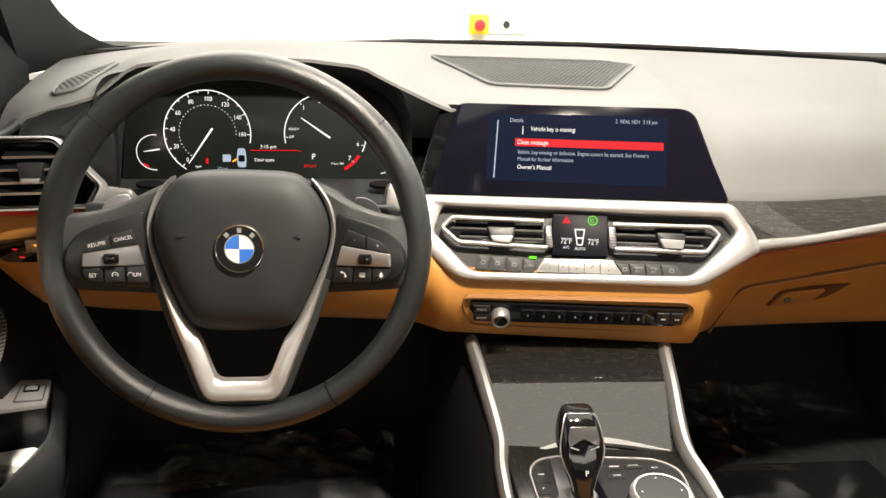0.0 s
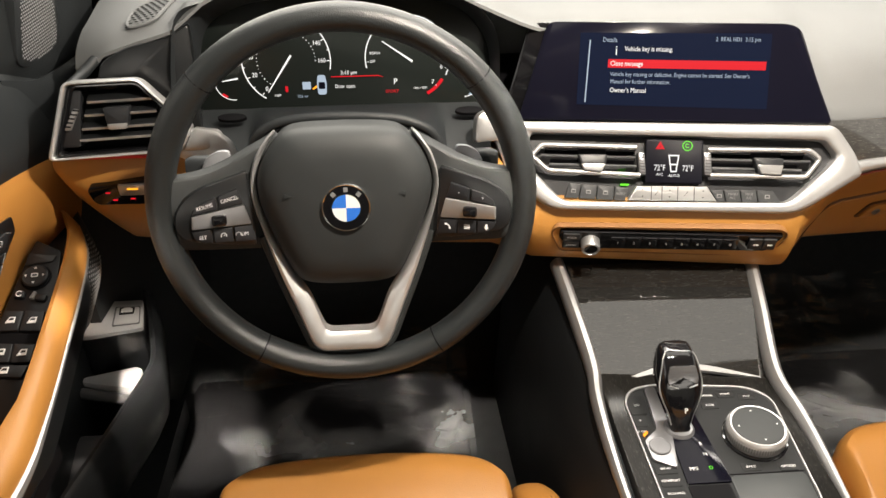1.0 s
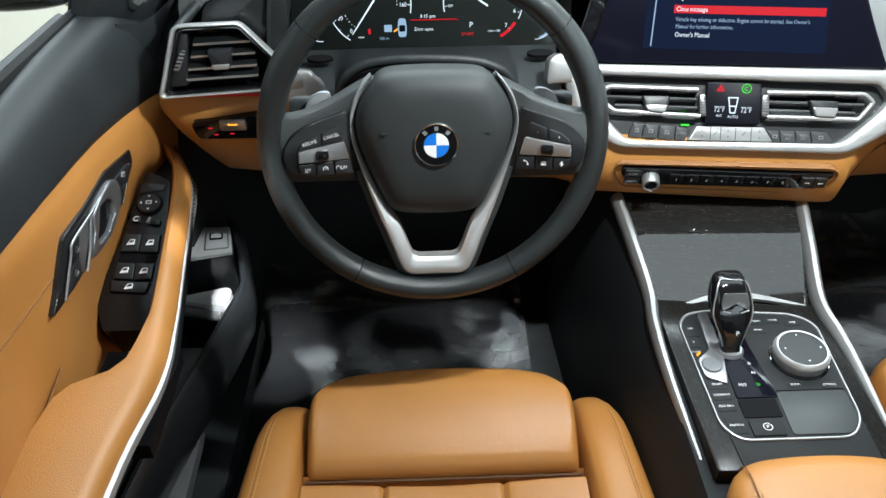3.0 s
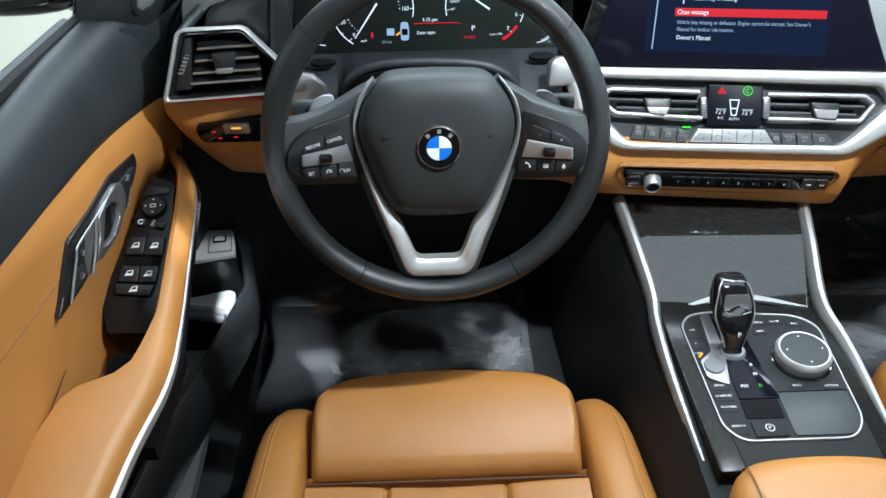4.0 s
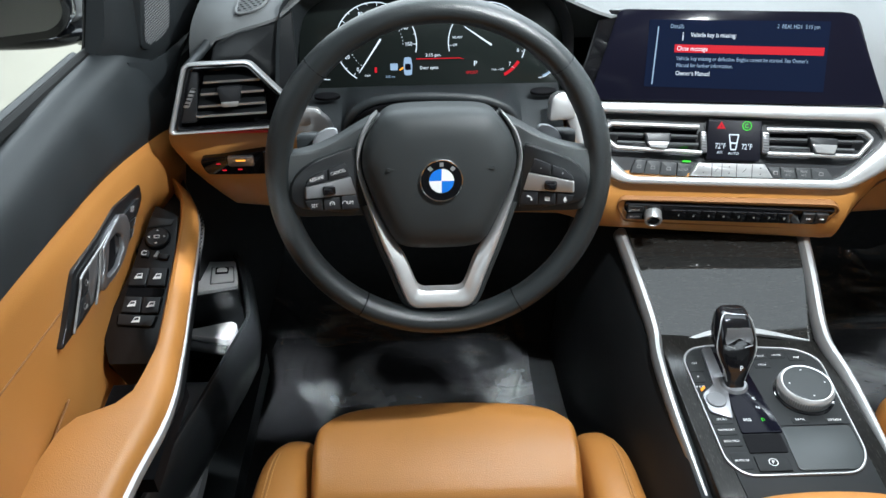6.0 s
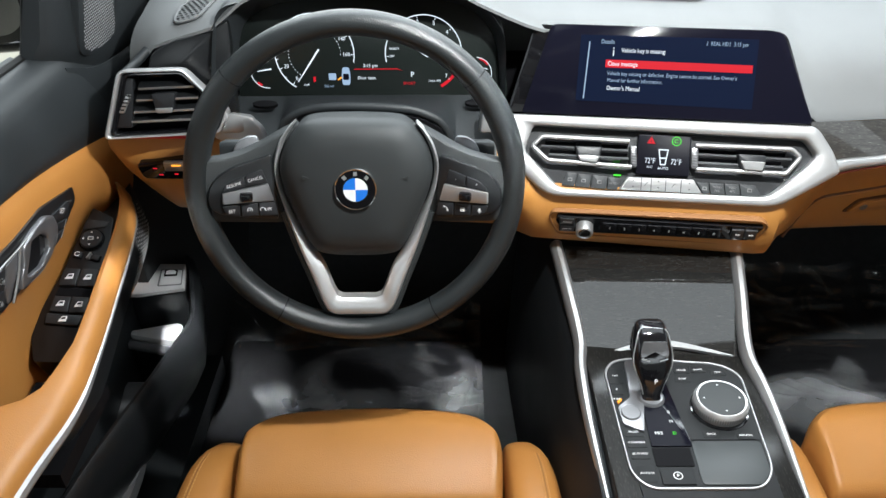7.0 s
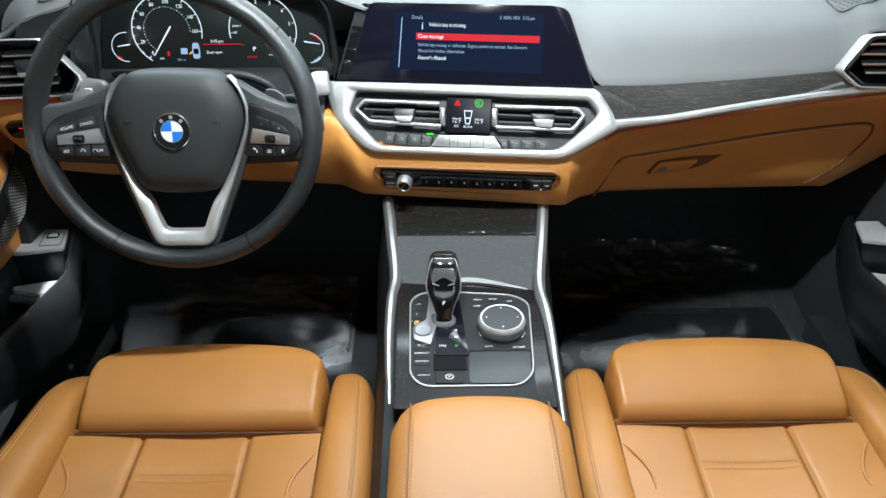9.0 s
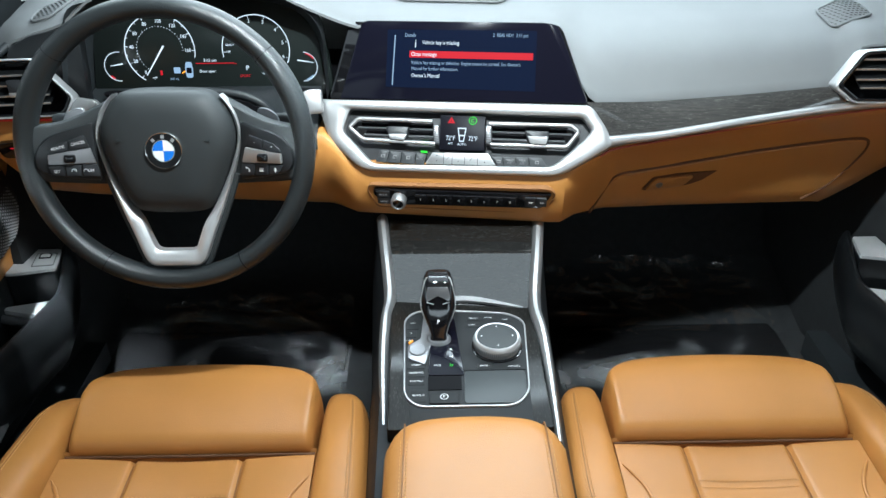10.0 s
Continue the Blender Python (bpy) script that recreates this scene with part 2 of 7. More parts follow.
    both = nt.nodes.new("ShaderNodeMixShader")
    both.inputs[0].default_value = 0.5
    nt.links.new(df.outputs[0], both.inputs[1])
    nt.links.new(tl.outputs[0], both.inputs[2])
    nt.links.new(both.outputs[0], haze.inputs[2])
    mx.inputs[0].default_value = 0.08
    nt.links.new(haze.outputs[0], mx.inputs[1])
    nt.links.new(gl.outputs[0], mx.inputs[2])
    nt.links.new(mx.outputs[0], nt.nodes["Material Output"].inputs[0])
    return m


def glass_mat(name):
    m = bpy.data.materials.new(name)
    m.use_nodes = True
    nt = m.node_tree
    nt.nodes.remove(nt.nodes["Principled BSDF"])
    tr = nt.nodes.new("ShaderNodeBsdfTransparent")
    gl = nt.nodes.new("ShaderNodeBsdfGlossy")
    gl.inputs["Roughness"].default_value = 0.02
    fr = nt.nodes.new("ShaderNodeFresnel")
    fr.inputs[0].default_value = 1.12
    mx = nt.nodes.new("ShaderNodeMixShader")
    nt.links.new(fr.outputs[0], mx.inputs[0])
    nt.links.new(tr.outputs[0], mx.inputs[1])
    nt.links.new(gl.outputs[0], mx.inputs[2])
    nt.links.new(mx.outputs[0], nt.nodes["Material Output"].inputs[0])
    return m


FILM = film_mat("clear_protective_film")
GLASS = glass_mat("window_glass")


# ---- mesh helpers ----
class Plane:
    """A flat working frame: origin, u to the right, v up, n towards the viewer."""

    def __init__(self, o, u, v):
        self.o, self.u = Vector(o), Vector(u).normalized()
        n = self.u.cross(Vector(v)).normalized()
        self.v, self.n = n.cross(self.u).normalized(), n

    def at(self, u, v, n=0.0):
        return self.o + self.u * u + self.v * v + self.n * n

    def turned(self, deg, u=0.0, v=0.0, n=0.0):
        a = radians(deg)
        return Plane(self.at(u, v, n), self.u * math.cos(a) + self.v * math.sin(a), self.v * math.cos(a) - self.u * math.sin(a))


def facing(o, b, c):
    """The plane y = oy + b (x - ox) + c (z - oz), seen from the rear of the car."""
    u = Vector((1, b, 0)).normalized()
    n = Vector((b, -1, c)).normalized()
    return Plane(o, u, n.cross(u))


def adopt(ob, parent):
    ob.parent = parent
    if parent and not parent.parent:
        ob.matrix_parent_inverse = Matrix.Translation(-parent.location)


def part(name, bm, material, parent=None, label="", smooth=True, kind=""):
    bmesh.ops.recalc_face_normals(bm, faces=bm.faces)
    me = bpy.data.meshes.new(name)
    bm.to_mesh(me)
    bm.free()
    me.materials.append(material)
    if smooth:
        for p in me.polygons:
            p.use_smooth = True
        me.set_sharp_from_angle(angle=radians(38))
    ob = new(name, me)
    adopt(ob, parent)
    if label or kind:
        tagged(ob, label, kind=kind)
    return ob


def thing(name, label, category, at=(0, 0, 0), group="", kind=""):
    ob = tagged(new(name), label, category, group, kind)
    ob.location = at
    return ob


def rounded(pts, r, seg=4):
    """The outline with its corners rounded; r is one radius or one for each corner."""
    out, n = [], len(pts)
    for i in range(n):
        p, a, b = Vector(pts[i]), Vector(pts[i - 1]), Vector(pts[(i + 1) % n])
        rr = r[i] if isinstance(r, (list, tuple)) else r
        if rr <= 0:
            out.append(tuple(p))
            continue
        da, db = a - p, b - p
        k = min(rr, da.length * 0.48, db.length * 0.48)
        s, e = p + da.normalized() * k, p + db.normalized() * k
        for j in range(seg + 1):
            t = j / seg
            out.append(tuple(s * (1 - t) ** 2 + p * 2 * t * (1 - t) + e * t * t))
    return out


def rect(u0, v0, u1, v1, r=0.0, seg=3):
    pts = [(u0, v0), (u1, v0), (u1, v1), (u0, v1)]
    return rounded(pts, r, seg) if r else pts


def slab(fr, outline, d0, d1, bevel=0.0, seg=2):
    """A plate with this outline, from depth d0 up to d1, its front edge bevelled."""
    bm = bmesh.new()
    lo = [bm.verts.new(fr.at(u, v, d0)) for u, v in outline]
    rings = [lo]
    if bevel > 0:
        c = sum((Vector(p) for p in outline), Vector((0, 0))) / len(outline)
        ext = max((Vector(p) - c).length for p in outline)
        for j in range(seg + 1):
            a = j / seg * math.pi / 2
            k = bevel * (1 - math.cos(a))
            ring = []
            for u, v in outline:
                d = Vector((u, v)) - c
                q = c + d * (1 - k / max(d.length, ext * 0.25))
                ring.append(bm.verts.new(fr.at(q.x, q.y, d1 - bevel + bevel * math.sin(a))))
            rings.append(ring)
    else:
        rings.append([bm.verts.new(fr.at(u, v, d1)) for u, v in outline])
    n = len(outline)
    for a, b in zip(rings, rings[1:]):
        for i in range(n):
            bm.faces.new((a[i], a[(i + 1) % n], b[(i + 1) % n], b[i]))
    bm.faces.new(rings[-1])
    bm.faces.new(lo[::-1])
    return bm


def frame_ring(fr, outer, inner, d0, d1, bevel=0.002):
    """A plate with a hole; outer and inner have the same number of points."""
    bm = bmesh.new()
    n = len(outer)

    def mid(k):
        return [tuple(Vector(o) * (1 - k) + Vector(i) * k) for o, i in zip(outer, inner)]
    w = min((Vector(o) - Vector(i)).length for o, i in zip(outer, inner))
    k = min(0.35, bevel / max(w, 1e-6))
    loops = [(outer, d0), (outer, d1 - bevel), (mid(k * 0.35), d1 - bevel * 0.3), (mid(k), d1), (mid(1 - k), d1), (mid(1 - k * 0.35), d1 - bevel * 0.3), (inner, d1 - bevel), (inner, d0)]
    rings = [[bm.verts.new(fr.at(u, v, d)) for u, v in pts] for pts, d in loops]
    for a, b in zip(rings, rings[1:] + rings[:1]):
        for i in range(n):
            bm.faces.new((a[i], a[(i + 1) % n], b[(i + 1) % n], b[i]))
    return bm


def loft(rings, closed=True, caps=True, bm=None):
    bm = bm or bmesh.new()
    vs = [[bm.verts.new(p) for p in ring] for ring in rings]
    n = len(vs[0])
    for a, b in zip(vs, vs[1:]):
        for i in range(n if closed else n - 1):
            bm.faces.new((a[i], a[(i + 1) % n], b[(i + 1) % n], b[i]))
    if caps and closed:
        bm.faces.new(vs[0][::-1])
        bm.faces.new(vs[-1])
    return bm


def tube(path, r, n=10, closed=False, flat=1.0, up=(0, 0, 1)):
    """A rod along a path; r is one radius or one a point."""
    pts = [Vector(p) for p in path]
    rings, m = [], len(pts)
    for i, p in enumerate(pts):
        a = pts[i - 1] if (i or closed) else p
        b = pts[(i + 1) % m] if (i < m - 1 or closed) else p
        d = (b - a).normalized()
        s = d.cross(Vector(up))
        s = (s if s.length > 1e-4 else d.cross(Vector((1, 0, 0)))).normalized()
        w = s.cross(d).normalized()
        rr = r[i] if isinstance(r, (list, tuple)) else r
        rings.append([p + s * (rr * math.cos(k * 2 * math.pi / n)) + w * (rr * flat * math.sin(k * 2 * math.pi / n)) for k in range(n)])
    if closed:
        rings.append(rings[0])
        bm = loft(rings, caps=False)
        bmesh.ops.remove_doubles(bm, verts=bm.verts, dist=1e-6)
        return bm
    return loft(rings)


def smooth_path(pts, per=6):
    """A curve through the points (Catmull-Rom)."""
    P = [Vector(p) for p in pts]
    P = [P[0] * 2 - P[1]] + P + [P[-1] * 2 - P[-2]]
    out = []
    for i in range(1, len(P) - 2):
        for j in range(per):
            t = j / per
            a, b, c, d = P[i - 1], P[i], P[i + 1], P[i + 2]
            out.append(0.5 * (2 * b + (c - a) * t + (2 * a - 5 * b + 4 * c - d) * t * t + (3 * b - a - 3 * c + d) * t ** 3))
    return out + [P[-2]]


def lathe(fr, profile, n=32):
    """A turned body: profile of (radius, depth) round the plane's normal."""
    rings = [[fr.at(r * math.cos(k * 2 * math.pi / n), r * math.sin(k * 2 * math.pi / n), d) for k in range(n)] for r, d in profile]
    return loft(rings)


def circle(u, v, r, n=24, r2=None):
    return [(u + r * math.cos(k * 2 * math.pi / n), v + (r2 or r) * math.sin(k * 2 * math.pi / n)) for k in range(n)]


def arc_band(fr, u, v, r, w, a0, a1, d, n=40):
    bm = bmesh.new()
    rows = []
    for i in range(n + 1):
        a = radians(a0 + (a1 - a0) * i / n)
        rows.append([bm.verts.new(fr.at(u + q * math.cos(a), v + q * math.sin(a), d)) for q in (r, r + w)])
    for a, b in zip(rows, rows[1:]):
        bm.faces.new((a[0], a[1], b[1], b[0]))
    return bm


def words(fr, text, u, v, size, material, parent, align="LEFT", depth=0.0006, squeeze=1.0, name="lettering"):
    cu = bpy.data.curves.new("text", "FONT")
    cu.body, cu.size, cu.align_x, cu.align_y, cu.resolution_u = text, size, align, "CENTER", 2
    tmp = bpy.data.objects.new("text", cu)
    me = bpy.data.meshes.new_from_object(tmp)
    bpy.data.objects.remove(tmp)
    for vert in me.vertices:
        vert.co = fr.at(u + vert.co.x * squeeze, v + vert.co.y, depth)
    me.materials.append(material)
    me.name = name
    ob = new(name, me)
    adopt(ob, parent)
    return ob


# ---- working planes of the cockpit ----
SCR = facing((0, 0.937, 0.658), -0.155, 0.44)
STK = facing((0, 0.895, 0.577), -0.13, 0.65)
RAD = facing((0, 0.853, 0.466), -0.13, -0.30)
CLU = facing((-0.378, 0.985, 0.615), 0.0, 0.15)
_yaw, _rake = radians(3.0), radians(14.8)
_f = Vector((-math.sin(_yaw), math.cos(_yaw), 0))
WHL = Plane((-0.3763, 0.727, 0.609), (math.cos(_yaw), math.sin(_yaw), 0), Vector((0, 0, math.cos(_rake))) + _f * math.sin(_rake)).turned(-1.8)
TOP = Plane((0, 0, 0.361), (1, 0, 0), (0, 1, 0))


# ---- the studio round the car ----
def box(x0, y0, z0, x1, y1, z1):
    bm = bmesh.new()
    bmesh.ops.create_cube(bm, size=1)
    for v in bm.verts:
        v.co = Vector(((x0 + x1) / 2 + v.co.x * (x1 - x0), (y0 + y1) / 2 + v.co.y * (y1 - y0), (z0 + z1) / 2 + v.co.z * (z1 - z0)))
    return bm


GROUND = -0.32


def studio():
    tagged(part("floor", box(-7, -8, GROUND - 0.1, 7, 7.0, GROUND), FLOORM), "pale beige sealed studio floor", "floor", kind="structure")
    tagged(part("wall_front", box(-7, 5.2, GROUND, 7, 5.4, 3.4), WALLM), "plain white studio wall", "wall", kind="structure")
    tagged(part("wall_left", box(-7, -8, GROUND, -6.8, 5.2, 3.4), WALLM), "plain white studio wall", "wall", kind="structure")
    tagged(part("wall_right", box(6.8, -8, GROUND, 7, 5.2, 3.4), WALLM), "plain white studio wall", "wall", kind="structure")
    tagged(part("wall_back", box(-6.8, -8, GROUND, 6.8, -7.8, 3.4), WALLM), "plain white studio wall", "wall", kind="structure")
    # out of view; dark so that little light bounces or mirrors off it
    tagged(part("ceiling", box(-7, -8, 3.4, 7, 5.4, 3.5), CEILM), "unseen ceiling, dark to hold back bounced light", "ceiling", kind="structure")


studio()


# ---- car floor ----
def car_floor():
    bm = box(-0.74, -1.0, -0.05, 0.74, 1.5, 0.0)
    tagged(part("car_floor", bm, CARPET), "black carpeted car floor", "floor", kind="structure")
    rings = []
    for x in (-0.74, -0.3, 0.3, 0.74):
        rings.append([(x, 1.12, 0.0), (x, 1.30, 0.10), (x, 1.42, 0.36), (x, 1.48, 0.36), (x, 1.48, 0.0)])
    tagged(part("toe_board", loft(rings), CARPET), "black carpeted sloping toe board", "floor", kind="structure")
    tagged(part("firewall", box(-0.78, 1.44, 0.30, 0.78, 1.50, 0.70), CARPET), "black bulkhead behind the dashboard", "wall", kind="structure")


car_floor()


def kick_panels():
    for s, n in ((-1, "kick_panel_left"), (1, "kick_panel_right")):
        rings = []
        for y, x in ((0.95, 0.745), (1.05, 0.735), (1.25, 0.70), (1.48, 0.66)):
            rings.append([(s * x, y, 0.0), (s * x, y, 0.62), (s * 0.80, y, 0.62), (s * 0.80, y, 0.0)])
        tagged(part(n, loft(rings), CARPET), "black carpeted footwell side", "trim", kind="structure")
        a, b = sorted((s * 0.695, s * 0.83))
        tagged(part("sill_" + ("left" if s < 0 else "right"), box(a, -1.9, -0.12, b, 1.05, 0.055), BLACK), "black plastic door sill", "trim", kind="structure")


kick_panels()


# ---- dashboard ----
def lerp_table(rows, x):
    xs = [r[0] for r in rows]
    return [float(np.interp(x, xs, [r[i] for r in rows])) for i in range(1, len(rows[0]))]


# x, front edge y z, shoulder y z, rear y z
PAD = [(-0.76, 0.955, 0.650, 1.00, 0.688, 1.16, 0.712), (-0.69, 0.950, 0.648, 1.00, 0.692, 1.20, 0.715), (-0.676, 0.948, 0.662, 1.00, 0.700, 1.24, 0.716), (-0.65, 0.946, 0.687, 1.00, 0.708, 1.27, 0.718),
       (-0.609, 0.945, 0.700, 1.00, 0.717, 1.31, 0.72), (-0.573, 0.945, 0.710, 1.01, 0.728, 1.34, 0.72), (-0.550, 0.947, 0.726, 1.015, 0.740, 1.355, 0.72), (-0.535, 0.949, 0.739, 1.02, 0.748, 1.365, 0.72),
       (-0.52, 0.95, 0.747, 1.02, 0.752, 1.37, 0.72), (-0.47, 0.95, 0.755, 1.04, 0.758, 1.385, 0.72),
       (-0.417, 0.95, 0.758, 1.04, 0.761, 1.39, 0.72), (-0.323, 0.95, 0.756, 1.04, 0.759, 1.39, 0.72), (-0.26, 0.95, 0.749, 1.04, 0.752, 1.39, 0.72), (-0.235, 0.952, 0.735, 1.04, 0.742, 1.39, 0.72),
       (-0.205, 0.955, 0.720, 1.04, 0.730, 1.39, 0.72), (-0.172, 0.965, 0.703, 1.04, 0.712, 1.38, 0.72), (-0.15, 0.978, 0.692, 1.03, 0.705, 1.38, 0.72), (0.12, 0.970, 0.690, 1.03, 0.703, 1.36, 0.72),
       (0.15, 0.945, 0.665, 1.02, 0.699, 1.35, 0.72), (0.20, 0.918, 0.591, 0.985, 0.672, 1.34, 0.72), (0.40, 0.928, 0.5945, 1.00, 0.678, 1.29, 0.72),
       (0.560, 0.925, 0.609, 1.00, 0.685, 1.24, 0.72), (0.59, 0.93, 0.668, 0.985, 0.692, 1.20, 0.715), (0.76, 0.935, 0.672, 0.985, 0.692, 1.15, 0.71)]


def dash_pad(parent):
    def profile(x):
        fy, fz, sy, sz, ry, rz = lerp_table(PAD, x)
        a, b, c = Vector((x, fy, fz)), Vector((x, sy, sz)), Vector((x, ry, rz))
        k = Vector((x, fy + (sy - fy) * 0.40, fz + (sz - fz) * 0.66))
        prof = smooth_path([a, k, b, b.lerp(c, 0.18) + Vector((0, 0, 0.006 if x > 0.15 else 0.002)), b.lerp(c, 0.45) + Vector((0, 0, 0.006 if x > 0.15 else 0.004)), c], 5)
        low = [Vector((x, p.y, p.z - 0.004 - 0.03 * (p.y - fy))) for p in reversed(prof)]
        return [tuple(p) for p in prof + low]
    return part("pad", loft([profile(-0.69 + 1.45 * i / 110) for i in range(111)]), DASHTOP, parent, "grey grained soft dash top")


# x: top y z, belly y z, foot y z, back y z
TAN_ROWS = [(-0.72, 0.905, 0.582, 0.900, 0.565, 0.930, 0.530, 1.02, 0.50), (-0.70, 0.895, 0.584, 0.888, 0.545, 0.925, 0.500, 1.02, 0.47), (-0.66, 0.888, 0.584, 0.880, 0.530, 0.92, 0.462, 1.02, 0.44), (-0.575, 0.885, 0.582, 0.880, 0.530, 0.92, 0.452, 1.02, 0.43), (-0.55, 0.895, 0.555, 0.885, 0.520, 0.92, 0.450, 1.02, 0.43),
            (-0.20, 0.89, 0.550, 0.895, 0.50, 0.93, 0.425, 1.02, 0.42),
            (-0.160, 0.880, 0.510, 0.873, 0.472, 0.890, 0.428, 1.02, 0.42), (0.15, 0.838, 0.508, 0.832, 0.472, 0.846, 0.428, 1.0, 0.42),
            (0.185, 0.860, 0.520, 0.870, 0.47, 0.905, 0.41, 1.0, 0.40), (0.24, 0.890, 0.535, 0.925, 0.48, 0.968, 0.388, 1.02, 0.385),
            (0.36, 0.900, 0.546, 0.945, 0.49, 0.980, 0.386, 1.03, 0.383), (0.60, 0.908, 0.572, 0.950, 0.51, 0.985, 0.388, 1.04, 0.384), (0.622, 0.909, 0.574, 0.951, 0.511, 0.987, 0.386, 1.04, 0.382), (0.667, 0.910, 0.577, 0.953, 0.513, 0.986, 0.414, 1.04, 0.41), (0.707, 0.912, 0.579, 0.956, 0.516, 0.984, 0.444, 1.04, 0.44), (0.76, 0.915, 0.582, 0.96, 0.52, 0.98, 0.475, 1.04, 0.47)]


def pad_height(x, y):
    """The dash top's height at a place."""
    fy, fz, sy, sz, ry, rz = lerp_table(PAD, x)
    a, b, c = Vector((x, fy, fz)), Vector((x, sy, sz)), Vector((x, ry, rz))
    k = Vector((x, fy + (sy - fy) * 0.40, fz + (sz - fz) * 0.66))
    prof = smooth_path([a, k, b, b.lerp(c, 0.18) + Vector((0, 0, 0.006 if x > 0.15 else 0.002)), b.lerp(c, 0.45) + Vector((0, 0, 0.006 if x > 0.15 else 0.004)), c], 5)
    return float(np.interp(y, [p.y for p in prof], [p.z for p in prof]))


def inside(p, poly):
    hit, n = False, len(poly)
    for i in range(n):
        (x0, y0), (x1, y1) = poly[i - 1], poly[i]
        if (y0 > p[1]) != (y1 > p[1]) and p[0] < (x1 - x0) * (p[1] - y0) / (y1 - y0) + x0:
            hit = not hit
    return hit


def dash_grille(parent, poly, step, radius, plate):
    """A perforated grille lying on the dash top: a raised rim and dark holes."""
    rim = [(x, y, pad_height(x, y) + 0.003) for x, y in rounded(poly, 0.012, 4)]
    g = part("grille_rim", tube(rim, 0.0020, 6, closed=True), DASHTOP, parent, "grey grille rim")
    c = sum((Vector(p) for p in poly), Vector((0, 0))) / len(poly)
    mesh = bmesh.new()
    loops = [[mesh.verts.new((q.x, q.y, pad_height(q.x, q.y) + 0.0027)) for q in (c + (Vector(p) - c) * k for p in rounded(poly, 0.012, 4))] for k in (0.98, 0.75, 0.5, 0.25, 0.05)]
    for a, b in zip(loops, loops[1:]):
        for i in range(len(a)):
            mesh.faces.new((a[i], a[(i + 1) % len(a)], b[(i + 1) % len(a)], b[i]))
    mesh.faces.new(loops[-1])
    part("mesh_plate", mesh, plate, g, "speaker mesh")
    small = [tuple(c + (Vector(p) - c) * 0.95) for p in poly]
    bm = bmesh.new()
    y, row = min(p[1] for p in small), 0
    while y < max(p[1] for p in small):
        x = min(p[0] for p in small) + (step / 2 if row % 2 else 0)
        while x < max(p[0] for p in small):
            if inside((x, y), small):
                z = pad_height(x, y) + 0.0034
                bm.faces.new([bm.verts.new((x + radius * math.cos(a), y + radius * math.sin(a), z)) for a in [math.pi / 3 * k for k in range(6)]])
            x += step
        y += step * 0.87
        row += 1
    part("hole", bm, DARK, g, "dark grille holes", smooth=False, kind="stuff")


def tan_band(parent):
    """The tan lower dash from the driver's knee panel to the glovebox side."""
    rings = []
    for i in range(96):
        x = -0.72 + 1.48 * i / 95
        ty, tz, by, bz, fy, fz, ky, kz = lerp_table(TAN_ROWS, x)
        prof = smooth_path([(x, ty + 0.02, tz + 0.008), (x, ty, tz), (x, by, bz), (x, fy, fz), (x, fy + 0.03, fz - 0.008), (x, ky, kz)], 4)
        rings.append([tuple(p) for p in prof] + [(x, ky, tz)])
    return part("tan_panel", loft(rings), TAN_DASH, parent, "tan leather-look lower dash panel")


def tan_depth(x, z):
    """The y of the tan panel's face at this height."""
    ty, tz, by, bz, fy, fz, ky, kz = lerp_table(TAN_ROWS, x)
    prof = smooth_path([(x, ty + 0.02, tz + 0.008), (x, ty, tz), (x, by, bz), (x, fy, fz)], 6)
    return float(np.interp(-z, [-p.z for p in prof], [p.y for p in prof]))


